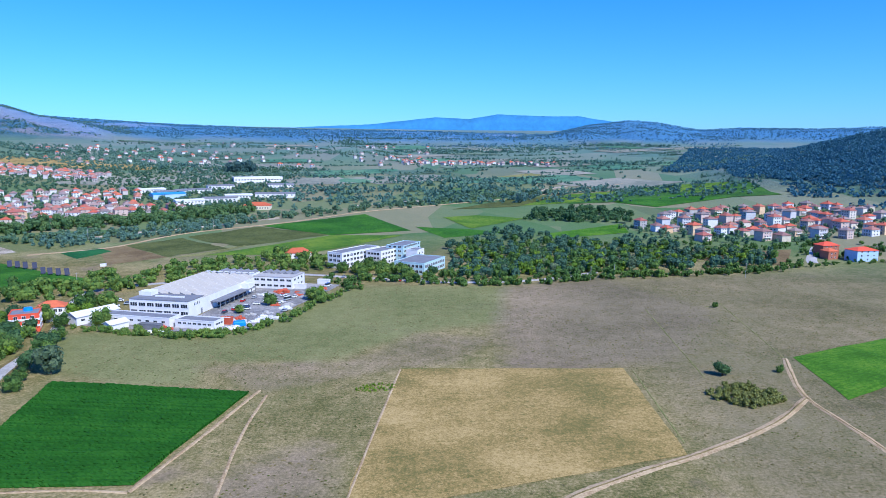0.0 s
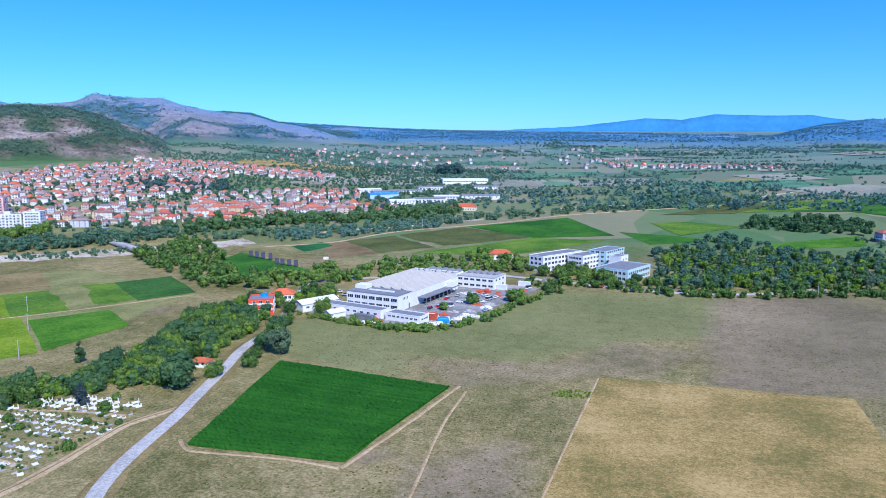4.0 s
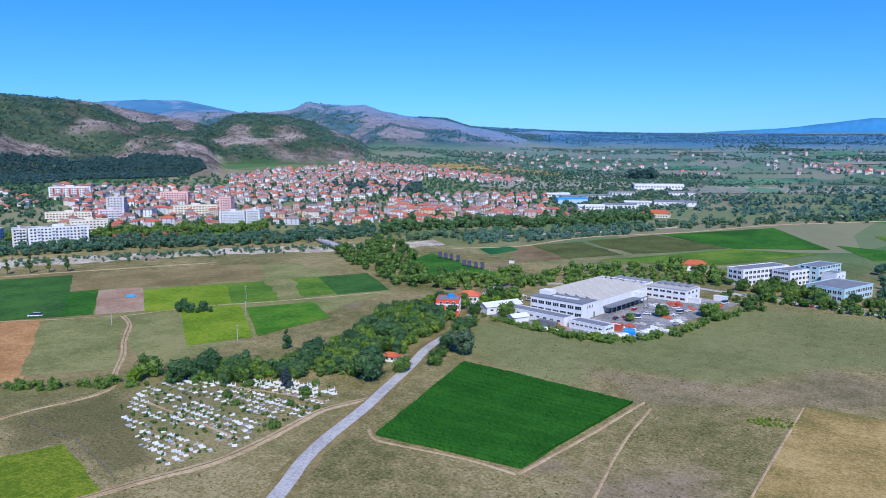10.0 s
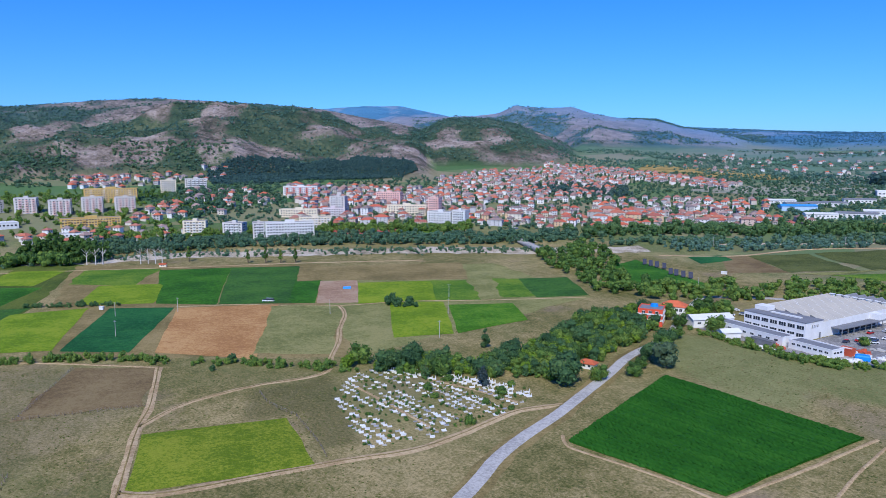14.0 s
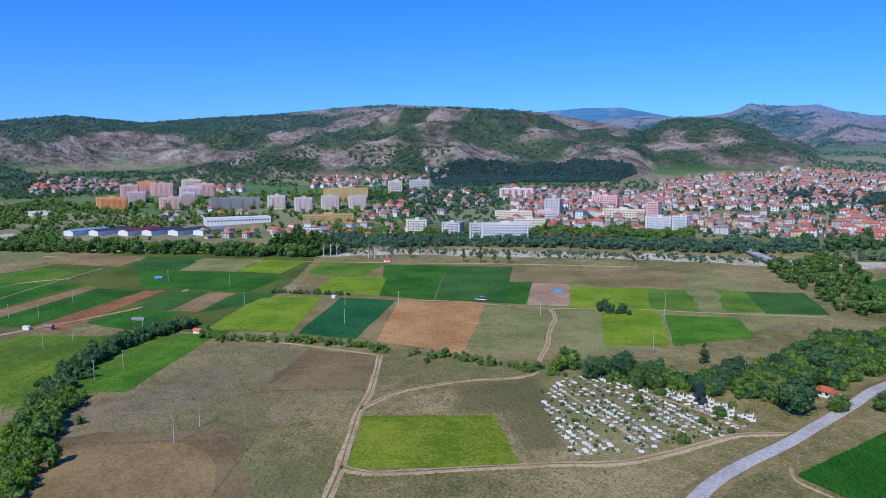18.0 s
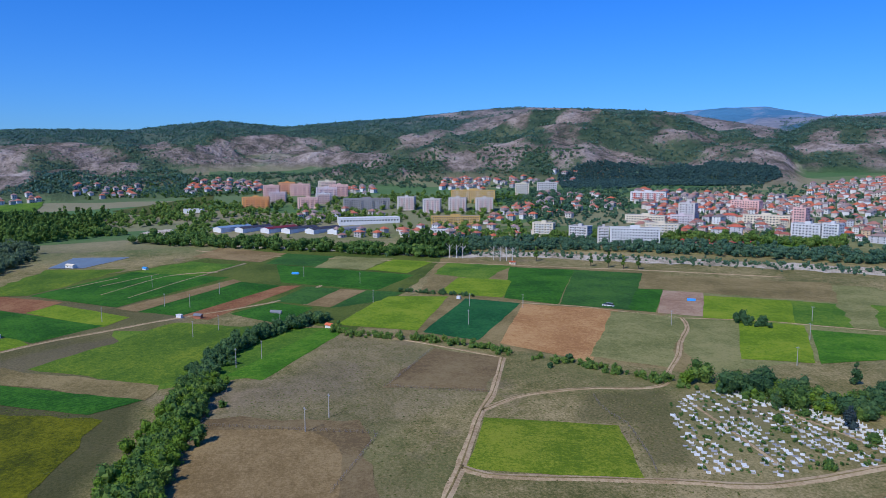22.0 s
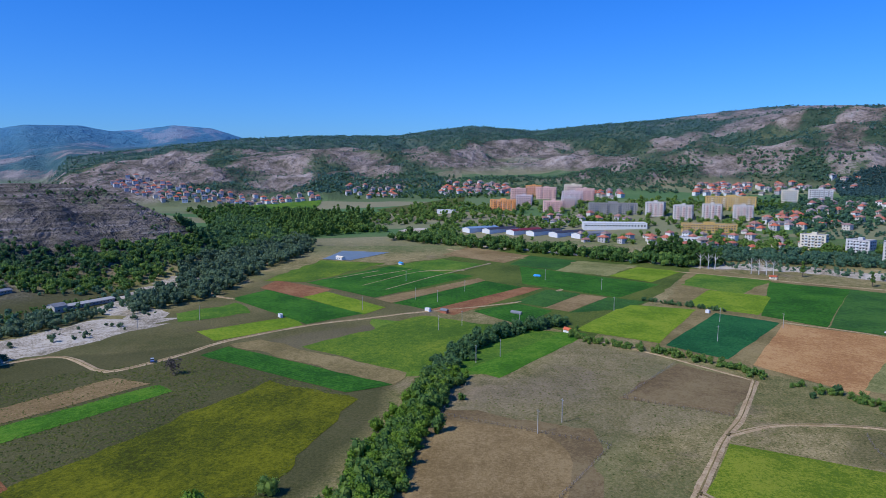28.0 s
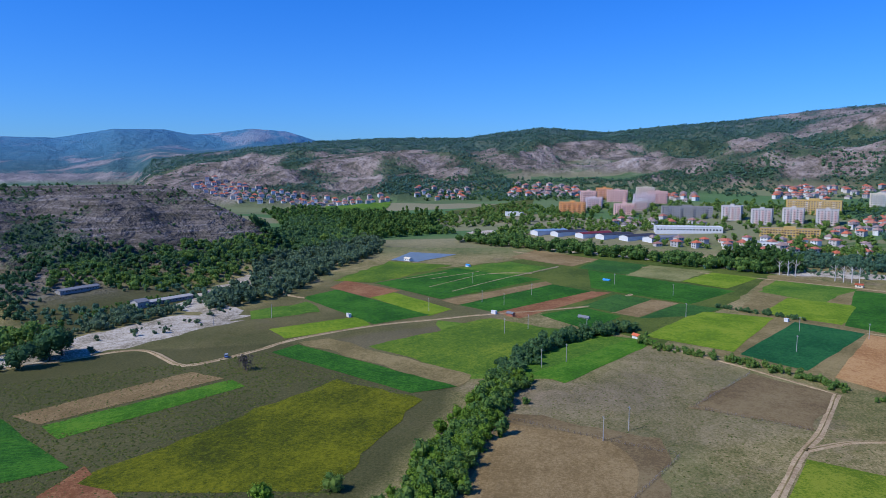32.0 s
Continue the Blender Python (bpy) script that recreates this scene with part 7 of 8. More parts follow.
def flats(label, x, y, rot, L, W, floors, wall, bays, group="", side=3, balcony=M_WHITE):
    H = floors * 2.9 + 0.8
    t = block("apartment_block", label, "apartment block", x, y, rot, L, W, H, wall, M_ROOFGREY, floors, "frbl", (bays, side, bays, side), M_WIN, True, first=1.9, storey=2.9, group=group)
    part("lift_house", Shape().box(-L * 0.1, -2, H, L * 0.1, 2, H + 2.4).mesh("lift_house", wall), t)
    step = max(2, bays // 4)
    for i in range(step // 2, bays, step):
        u = -(L - 2.4) / 2 + (L - 2.4) * (i + 0.5) / bays
        me = Shape().box(-1.7, -1.3, 0, 1.7, 0, 1.1).mesh("balcony", balcony)
        for k in range(floors):
            part("balcony", me, t).matrix_basis = pose(u, -W / 2, 0.5 + 2.9 * k)
    return t


flats("white five-storey slab of flats by the river", -655, 362, 63, 50, 12, 6, M_WHITE, 16)
flats("white flats stepping along the slab's end", -672, 335, 63, 12, 14, 6, M_OFFWHITE, 4)
flats("white square block of flats among trees", -705, 324, 40, 22, 13, 5, M_OFFWHITE, 7)
flats("white block of flats half hidden by trees", -742, 296, 55, 24, 12, 5, M_CREAM, 7)
flats("white stepped block of flats near the bridge", -622, 545, 25, 30, 14, 5, M_WHITE, 8)
flats("tall white block at the bridge", -600, 556, 25, 16, 14, 6, M_WHITE, 5)
for x, y in ((-980, 182), (-948, 212), (-949, 249), (-932, 283)):
    flats("slim white residential tower with pink balconies", x, y, 70, 24, 18, 6, M_OFFWHITE, 6, "residential towers", 4, M_PINKW)
flats("long ochre block of flats behind the towers", -1012, 290, 66, 66, 12, 6, M_YELLOW, 20, balcony=M_CREAM)
flats("long ochre two-storey school building", -858, 222, 79, 62, 13, 3, M_YELLOW, 20, balcony=M_YELLOW)
flats("unfinished grey concrete block of flats", -997, 127, 88, 66, 13, 5, M_GREYW, 20, balcony=M_GREYW)
flats("orange rendered block of flats", -1041, -27, 85, 38, 13, 5, M_ORANGE, 10, balcony=M_ORANGE)
for x, y, L, fl, w in ((-1026, 46, 40, 5, M_PINKW), (-1100, 78, 44, 6, M_LILAC), (-1086, 4, 34, 5, M_LILAC), (-1150, 40, 44, 6, M_PINKW), (-1130, 100, 40, 6, M_PINKW), (-1180, 85, 40, 6, M_CREAM), (-1060, 70, 30, 5, M_WHITE), (-1140, -5, 34, 6, M_PINKW), (-1175, 20, 36, 6, M_ORANGE)):
    flats("pale pink and lilac prefabricated block of flats", x, y, 82, L * 0.72, 12, fl, w, 8, "prefabricated flats", balcony=M_PINKW)
flats("yellow block of flats under the pine wood", -1055, 383, 70, 22, 13, 6, M_CREAM, 7)
flats("white block of flats under the pine wood", -1070, 431, 70, 32, 12, 5, M_OFFWHITE, 10)
flats("white and red long school building", -922, 530, 52, 50, 13, 4, M_WHITE, 15, balcony=M_REDW)
flats("pink hospital block in the town", -788, 594, 32, 36, 14, 5, M_PINKW, 10, balcony=M_PINKW)
flats("pink tower in the town centre", -668, 575, 30, 14, 14, 8, M_PINKW, 4, balcony=M_PINKW)
flats("cream gallery block in the town centre", -700, 555, 48, 50, 12, 4, M_CREAM, 14, balcony=M_CREAM)
flats("white block with red roof edge in the town", -766, 495, 40, 20, 14, 7, M_OFFWHITE, 5)
flats("long cream public building", -770, 440, 45, 48, 13, 3, M_CREAM, 14, balcony=M_CREAM)
flats("cream stepped flats in the town", -700, 420, 55, 36, 13, 4, M_CREAM, 10)
flats("white flats in the town centre", -740, 470, 60, 26, 12, 4, M_LILAC, 8)
for x, y, mr in ((-880, -51, M_ROOFBLUEGREY), (-874, -26, M_ROOFDARK), (-865, 4, M_ROOFRED), (-858, 28, M_ROOFDARK), (-849, 55, M_ROOFDARK), (-840, 81, M_ROOFGREY)):
    block("storage_hall", "long industrial shed with a white gable end", "shed", x, y, 131, 46, 15, 4.0, M_WHITE, mr, 0, top="gable", rise=1.6)
block("production_hall", "long white hall with a pale blue end", "hall", -893, 116, 92, 78, 20, 7, M_WHITE, M_ROOFWHITE, 1, "f", (20,), (2, 1.6), True, first=4)
block("production_hall", "low white hall by the river trees", "hall", -800, 185, 75, 38, 12, 5, M_WHITE, M_ROOFGREY, 1, "f", (10,), (2, 1.4), True, first=3)
block("petrol_station", "white and orange roadside building on the green slope", "station", -1020, -110, 85, 26, 10, 5, M_WHITE, M_ROOFGREY)
block("production_hall", "white industrial hall with flat roof", "hall", -317, 1185, 25, 80, 24, 9, M_WHITE, M_ROOFWHITE, 1, "f", (16,), (3, 1.6), True, first=5)
block("production_hall", "bright blue-roofed industrial hall", "hall", -378, 952, 40, 44, 18, 6, M_PALEBLUE, M_ROOFBLUE, top="gable", rise=2)
for x, y, L, r_ in ((-388, 985, 40, 40), (-366, 1015, 50, 35), (-300, 930, 44, 20), (-285, 965, 36, 20), (-240, 990, 55, 10), (-330, 900, 36, 35), (-420, 1000, 36, 45), (-345, 1075, 40, 30), (-260, 1110, 40, 20)):
    block("production_hall", "low pale industrial hall on the town's edge", "hall", x, y, r_, L, 16, 5.5, M_WHITE, (M_ROOFGREY, M_ROOFWHITE)[int(L) % 3 == 0], 1, "f", (8,), (2, 1.2), True, first=3.4, group="industrial halls", top="gable", rise=1.6)
block("country_house", "wide restaurant with orange tiled roofs", "house", -235, 873, 5, 34, 16, 4.5, M_CREAM, M_TILE, 1, "f", (10,), joined=True, top="hip", rise=4)


# houses
def house_master(label, L, W, floors, rise, wall, roof, detail, seed, group):
    r = np.random.RandomState(seed)
    H = floors * 2.8 + 0.4
    t = tagged(new("house"), label, "house", group)
    s = Shape().box(-L / 2, -W / 2, -3, L / 2, W / 2, H)
    part("wall", s.mesh("wall", wall), t)
    rf = part("roof", Shape().hip(L, W, H, rise, 0.6).mesh("roof", roof), t)
    part("chimney", Shape().box(-0.35, -0.35, 0, 0.35, 0.35, 1.9).box(-0.45, -0.45, 1.9, 0.45, 0.45, 2.05).mesh("chimney", M_BRICKRED), rf).matrix_basis = pose(L * 0.18, W * 0.15, H + rise * 0.5)
    if detail:
        windows(t, L, W, "f", 3, floors, 1.5, 2.8, (1.3, 1.3))
        windows(t, L, W, "r", 2, floors, 1.5, 2.8, (1.3, 1.3))
        part("balcony", Shape().box(-L * 0.3, -W / 2 - 1.3, 2.75, L * 0.3, -W / 2, 2.95).box(-L * 0.3, -W / 2 - 1.3, 2.95, L * 0.3, -W / 2 - 1.2, 3.8).mesh("balcony", M_WHITE), t)
        part("door", Shape().box(-0.5, -W / 2 - 0.06, 0, 0.5, -W / 2 + 0.1, 2.1).mesh("door", M_WOOD), t)
    else:
        for fc, n in (("f", 3), ("r", 2), ("b", 3), ("l", 2)):
            windows(t, L, W, fc, n, floors, 1.5, 2.8, (1.2, 1.3), 0.8, True)
    return t


def settle(masters, places, turn, seed, spread=(0.85, 1.12)):
    r = np.random.RandomState(seed)
    done = set()
    for x, y in places:
        ms = masters[r.randint(len(masters))]
        k = r.uniform(*spread)
        m = at_ground(x, y, turn + r.choice([0, 90, 180, 270]) + r.normal() * 7) @ Matrix.Diagonal((k, k, k * r.uniform(0.9, 1.1), 1))
        if ms.name in done:
            copy_thing(ms, m).matrix_basis = m
        else:
            done.add(ms.name)
            ms.matrix_basis = m
    for ms in masters:
        if ms.name not in done:
            for o in list(ms.children_recursive) + [ms]:
                bpy.data.objects.remove(o)


VILLAGE = [house_master("new rendered house with a red hipped roof", L, W, fl, rise, M_WALL_MIX, M_TILE_MIX, True, i, "hillside village houses") for i, (L, W, fl, rise) in enumerate(((11, 9, 3, 2.3), (10, 10, 2, 2.6), (12, 9, 2, 2.4), (10, 9, 3, 2.2)))]
settle(VILLAGE, scatter([(195, 733), (219, 655), (274, 622), (345, 612), (417, 656), (501, 795), (447, 861), (300, 839)], 88, 101, 13.5), 20, 102)
block("house", "pale blue unfinished house with a bright red roof", "house", 326, 541, 12, 19, 13, 8.4, M_PALEBLUE, M_REDW, 3, "fr", (3, 3), (1.2, 1.2), top="hip", rise=2.2)
block("house", "dark brick house with a bright red roof", "house", 312, 566, 12, 15, 11, 8.5, M_BRICKRED, M_REDW, 3, "f", (3,), (1.2, 1.2), top="hip", rise=2.4)
block("house", "brick house with an orange roof", "house", 306, 550, 12, 9, 9, 6.5, M_BRICKRED, M_TILE, 2, "f", (2,), (1.2, 1.2), top="hip", rise=2.0)
ribbon("road_village", [(284, 532), (290, 546), (305, 572), (322, 600)], 8, M_ASPHALT, "pale new asphalt street of the village", 0.3, 0.02, category="road")

TOWN = [house_master("town house with a tiled hipped roof", L, W, fl, rise, M_WALL_MIX, M_TILE_MIX, False, 20 + i, "town houses") for i, (L, W, fl, rise) in enumerate(((10, 9, 2, 2.4), (13, 9, 2, 2.5), (9, 8, 3, 2.2), (16, 10, 1, 2.8), (20, 11, 3, 2.6), (8, 8, 2, 2.4)))]
FRONT = [(-722, 405), (-605, 560), (-463, 650), (-380, 760), (-300, 830), (-400, 880), (-560, 790), (-700, 640), (-830, 470)]
settle(TOWN, scatter(FRONT, 250, 111, 12), 35, 112, (0.68, 0.95))


def far_houses(poly, count, gap, seed, label):
    """Houses too far off to tell their parts: walls, roofs and window strips in one object."""
    r = np.random.RandomState(seed)
    s = Shape()
    pts = scatter(poly, count, seed, gap)
    z = height(pts[:, 0], pts[:, 1])
    for (x, y), h in zip(pts, z):
        L, W, fl = r.uniform(7, 10.5), r.uniform(6, 8), r.choice([1, 2, 2, 2])
        n = len(s.v)
        H = fl * 2.8 + 0.5
        s.box(-L / 2, -W / 2, -4, L / 2, W / 2, H, 0)
        s.hip(L, W, H, r.uniform(1.8, 2.8), 0.6, 1)
        for k in range(fl):
            for i in range(2):
                for sg in (-1, 1):
                    s.box(-L * 0.3 + L * 0.42 * i, sg * W / 2 - 0.08, 1 + 2.8 * k, -L * 0.3 + L * 0.42 * i + 1.4, sg * W / 2 + 0.08, 2.3 + 2.8 * k, 2)
        m = pose(x, y, h, 0, 0, r.choice([35, 125, 215, 305]) + r.normal() * 8)
        s.v[n:] = [tuple(m @ Vector(p)) for p in s.v[n:]]
    tagged(new("far_houses", s.mesh("far_houses", M_WALL_ISLE, M_TILE_ISLE, M_GLASS)), label, "houses", kind="stuff")


far_houses([(-640, 790), (-840, 740), (-960, 830), (-985, 970), (-960, 1130), (-720, 1080), (-640, 900)], 330, 11.5, 121, "red-roofed houses climbing the town's slope")
far_houses([(-830, 480), (-720, 640), (-640, 780), (-850, 730), (-1010, 560), (-900, 500)], 190, 12, 122, "red-roofed houses of the old town")
far_houses([(-470, 650), (-625, 850), (-440, 1030), (-370, 820)], 110, 15, 123, "red-roofed houses on the town's edge")
far_houses([(-984, 1150), (-683, 1109), (-546, 1098), (-573, 1196), (-859, 1258), (-1000, 1200)], 200, 13, 124, "rows of red-roofed houses at the foot of the hills")
far_houses([(-840, 258), (-860, 327), (-959, 362), (-909, 292)], 34, 14, 125, "red-roofed houses between the flats")
far_houses([(-1159, 278), (-1107, 336), (-1260, 393), (-1283, 309)], 26, 15, 126, "houses under the rocky ridge")
far_houses([(-1151, 275), (-1135, 400), (-1239, 437), (-1256, 300)], 26, 15, 127, "houses under the rocky ridge")
far_houses([(-1210, -751), (-1163, -626), (-1184, -500), (-1227, -362), (-1260, -375), (-1225, -585), (-1290, -750)], 95, 13, 128, "red-roofed village at the foot of the spurs")
far_houses([(-1238, -319), (-1205, -212), (-1290, -226), (-1290, -321)], 22, 14, 129, "red-roofed hamlet at the foot of the spurs")
far_houses([(-1206, -144), (-1185, -16), (-1319, -29), (-1318, -135)], 50, 14, 130, "red-roofed hamlet on the slope above the flats")
far_houses([(-800, 1320), (-457, 1527), (-589, 1957), (-1067, 1852)], 60, 16, 131, "scattered houses on the far slopes")
far_houses([(-464, 1412), (-33, 1500), (-55, 2460), (-940, 2408)], 44, 20, 132, "scattered houses on the far plain")
far_houses([(-100, 1620), (230, 1560), (260, 1640), (-100, 1720)], 50, 16, 133, "a row of far white houses on the plain")
far_houses([(-800, 70), (-770, 160), (-720, 270), (-760, 300), (-840, 230), (-830, 60)], 30, 18, 134, "low houses between the river and the flats")

far_houses([(-1160, 410), (-1150, 520), (-1200, 540), (-1230, 430)], 16, 15, 135, "houses between trees under the ridge")
far_houses([(-1150, 90), (-1140, 160), (-1200, 170), (-1230, 60)], 24, 14, 136, "red-roofed houses above the flats")
far_houses([(-820, 312), (-880, 470), (-1000, 500), (-1050, 420), (-950, 345)], 44, 15, 138, "red-roofed houses among the park trees")
far_houses([(-930, 30), (-930, 170), (-985, 90), (-975, 30)], 14, 15, 137, "low houses behind the sheds")


# ---- graveyard ----
def grave_master(label, w, d, mat, stone, kind):
    t = tagged(new("grave"), label, "grave", "graves")
    s = Shape().box(-w / 2, -d / 2, -0.1, w / 2, -d / 2 + 0.18, 0.45).box(-w / 2, d / 2 - 0.18, -0.1, w / 2, d / 2, 0.45)
    s.box(-w / 2, -d / 2 + 0.18, -0.1, -w / 2 + 0.18, d / 2 - 0.18, 0.45).box(w / 2 - 0.18, -d / 2 + 0.18, -0.1, w / 2, d / 2 - 0.18, 0.45)
    part("kerb", s.mesh("kerb", mat), t)
    part("slab", Shape().box(-w / 2 + 0.18, -d / 2 + 0.18, 0.0, w / 2 - 0.18, d / 2 - 0.18, 0.38).mesh("slab", mat), t)
    h = Shape()
    if kind == "cross":
        h.box(-0.1, d / 2 - 0.5, 0.3, 0.1, d / 2 - 0.3, 1.7).box(-0.45, d / 2 - 0.48, 1.1, 0.45, d / 2 - 0.32, 1.32)
    else:
        k = 0.4 if kind == "single" else 0.75
        h.box(-k, d / 2 - 0.5, 0.3, k, d / 2 - 0.28, 1.15)
        h.poly([(-k, d / 2 - 0.5, 1.15), (k, d / 2 - 0.5, 1.15), (k * 0.5, d / 2 - 0.5, 1.5), (-k * 0.5, d / 2 - 0.5, 1.5), (-k, d / 2 - 0.28, 1.15), (k, d / 2 - 0.28, 1.15), (k * 0.5, d / 2 - 0.28, 1.5), (-k * 0.5, d / 2 - 0.28, 1.5)],
               [(0, 1, 2, 3), (7, 6, 5, 4), (1, 5, 6, 2), (2, 6, 7, 3), (3, 7, 4, 0)])
    part("headstone", h.mesh("headstone", stone), t)
    return t


GRAVES = [grave_master("white marble grave with a kerb and headstone", 1.5, 2.3, M_MARBLE, M_MARBLE, "single"), grave_master("wide white family grave with a double headstone", 2.6, 2.4, M_MARBLE, M_MARBLE, "double"),
          grave_master("pale grave with a stone cross", 1.4, 2.2, M_CONCRETE, M_MARBLE, "cross"), grave_master("grey granite grave with a headstone", 1.7, 2.3, M_GRANITE, M_GRANITE, "single")]
YARD = [(-229, 143), (-240, 161), (-241, 177), (-236, 196), (-210, 191), (-193, 200), (-175, 202), (-169, 189), (-166, 168), (-167, 153), (-167, 142), (-174, 120), (-184, 124), (-201, 130)]
along_row, across = np.array([0.999, -0.049]), np.array([0.049, 0.999])
TURN = -30
rg = np.random.RandomState(5)
spots = []
middle = np.mean(YARD, 0)
for row in range(-16, 17):
    u = -60.0
    while u < 60:
        u += rg.choice([1.7, 1.9, 2.2, 3.0])
        q = middle + across * row * 3.3 + along_row * u + rg.normal(size=2) * 0.22
        if inside(YARD, q[:1], q[1:])[0] and row not in (-7, 0, 6) and fnoise(q[0], q[1], 12, 2, 200) > -0.42 and rg.rand() < 0.84:
            spots.append(q)
spots.sort(key=lambda q: q[1] * 0.9 - q[0] * 0.3)
placed = set()
for i, q in enumerate(spots[:300]):
    g = GRAVES[rg.choice([0, 0, 1, 1, 2, 3])]
    k = rg.uniform(0.55, 0.8)
    m = pose(q[0], q[1], 0.02, 0, 0, TURN + rg.normal() * 4) @ Matrix.Diagonal((k, k, k * 0.55, 1))
    if g.name in placed:
        copy_thing(g, m).matrix_basis = m
    else:
        placed.add(g.name)
        g.matrix_basis = m
s = Shape()
for q in spots[300:]:
    n = len(s.v)
    w = rg.uniform(0.4, 0.8)
    s.box(-w, -1.1, -0.1, w, 1.1, 0.45).box(-0.4, 0.8, 0.4, 0.4, 1.0, rg.uniform(1.0, 1.6))
    m = pose(q[0], q[1], 0.02, 0, 0, TURN + rg.normal() * 5)
    s.v[n:] = [tuple(m @ Vector(p)) for p in s.v[n:]]
if s.v:
    tagged(new("old_graves", s.mesh("old_graves", M_MARBLE)), "old pale graves overgrown by grass", "graves", kind="stuff")
mass("graveyard_weeds", scatter(YARD, 300, 206, 1.2), LOW, M_LEAF, 0.5, 1.6, "tall weeds and shrubs between the graves", 207)
ribbon("gravel_path", [(-232, 153), (-198, 150), (-170, 147)], 1.6, M_TRACK, "pale gravel path through the graves", 0.12, 0.3)
ribbon("gravel_path", [(-214, 181), (-189, 186), (-171, 188)], 1.8, M_TRACK, "pale gravel path through the graves", 0.12, 0.3)

# ---- the near crop ----
VINE = [(-151, 258), (-72, 247), (-84, 176), (-135, 173)]


def crop_rows():
    base = field("crop_field", VINE, M_DARK, 0.1, "dense dark green crop in straight rows beside the road")
    a, b, c, d = (np.array(p, float) for p in VINE)
    r = np.random.RandomState(9)
    n = 62
    for i in range(n):
        f = (i + 0.5) / n
        p, q = a + (d - a) * f, b + (c - b) * f
        L = np.linalg.norm(q - p)
        k = int(L / 0.8)
        w = np.linspace(0, 1, k)[:, None]
        line = p + (q - p) * w
        side = np.array([-(q - p)[1], (q - p)[0]]) / L
        h = 0.75 + 0.35 * r.rand(k) + 0.3 * fnoise(line[:, 0], line[:, 1], 12, 2, 31)
        verts = []
        for s_, z_ in ((-0.62, 0.1), (-0.42, 0.75), (0.0, 1.0), (0.42, 0.75), (0.62, 0.1)):
            j = r.normal(size=(k, 1)) * 0.13
            verts.append(np.column_stack([line + side * (s_ + j), 0.12 + h * z_ + r.normal(size=k) * 0.06]))
        v = np.stack(verts, 1).reshape(-1, 3)
        o = (np.arange(k - 1)[:, None] * 5 + np.arange(4)[None, :]).ravel()
        part("crop_row", mesh_from("crop_row", v, np.stack([o + 5, o, o + 1, o + 6], -1), [M_CROPROW]), base)


crop_rows()


# ---- poles, fences, cars, huts ----
def line_pole(x, y, tall, label="pale concrete power pole in the fields"):
    t = tagged(new("power_pole"), label, "power pole", "field power poles")
    z = float(height(x, y))
    t.matrix_basis = pose(x, y, z, 0, 0, 30)
    part("post", Shape().tube((0, 0, -0.5), (0, 0, tall), 0.19, 0.11).mesh("post", M_CONCRETE), t)
    part("crossarm", Shape().box(-0.9, -0.06, tall - 0.7, 0.9, 0.06, tall - 0.56).mesh("crossarm", M_STEEL), t)
    for k in (-0.75, 0.0, 0.75):
        part("insulator", Shape().tube((k, 0, tall - 0.56), (k, 0, tall - 0.3), 0.05, 0.04, 6).mesh("insulator", M_CONCRETE), t)


for x, y in ((-235, 7), (-247, 16), (-319, -20), (-331, -9), (-381, -45), (-394, -33), (-466, -71), (-459, -55), (-448, 60), (-373, 104), (-421, 118), (-300, 268), (-335, 300), (-430, -100), (-500, -40), (-520, 60),
             (-560, 20), (-390, 0), (-540, -90), (-410, 150), (-345, 215), (-262, 228), (-390, -190), (-365, -215)):
    line_pole(x, y, 9.0)
for x, y in ((-236, 440), (-330, 640), (-240, 720), (100, 470), (118, 478), (210, 480), (-30, 590)):
    line_pole(x, y, 10.0, "slender grey power pole beside the road")


def fence(line, gap, label):
    t = tagged(new("wire_fence"), label, "fence")
    p = spline(line, gap)
    me = Shape().tube((0, 0, -0.2), (0, 0, 1.35), 0.13, 0.1, 6).mesh("post", M_WOOD)
    for x, y in p:
        part("post", me, t).matrix_basis = pose(x, y, float(height(x, y)), rng.uniform(-5, 5), rng.uniform(-5, 5), 0)
    s = Shape()
    for (x0, y0), (x1, y1) in zip(p[:-1], p[1:]):
        for z in (0.45, 0.85, 1.2):
            s.tube((x0, y0, z), (x1, y1, z), 0.012, 0.012, 3)
    part("wire", s.mesh("wire", M_STEEL), t)


fence([(-250, -30), (-236, 7), (-228, 30)], 2.2, "wire fence on rough wooden posts")
fence([(-227, 31), (-208, 22), (-188, 12)], 2.4, "wire fence on rough wooden posts")
fence([(-277, 42), (-300, 56), (-329, 73)], 2.6, "wire fence on rough wooden posts round a pasture")
fence([(-277, 41), (-268, 61), (-260, 81)], 2.6, "wire fence on rough wooden posts round a pasture")
fence([(-284, -22), (-262, -27), (-216, -33), (-180, -39)], 2.8, "wire fence along the hedgerow")
fence([(-214, 118), (-190, 112), (-178, 108)], 2.6, "wire fence between field and graveyard")
fence([(-246, 120), (-232, 117), (-214, 118)], 2.6, "wire fence between field and graveyard")


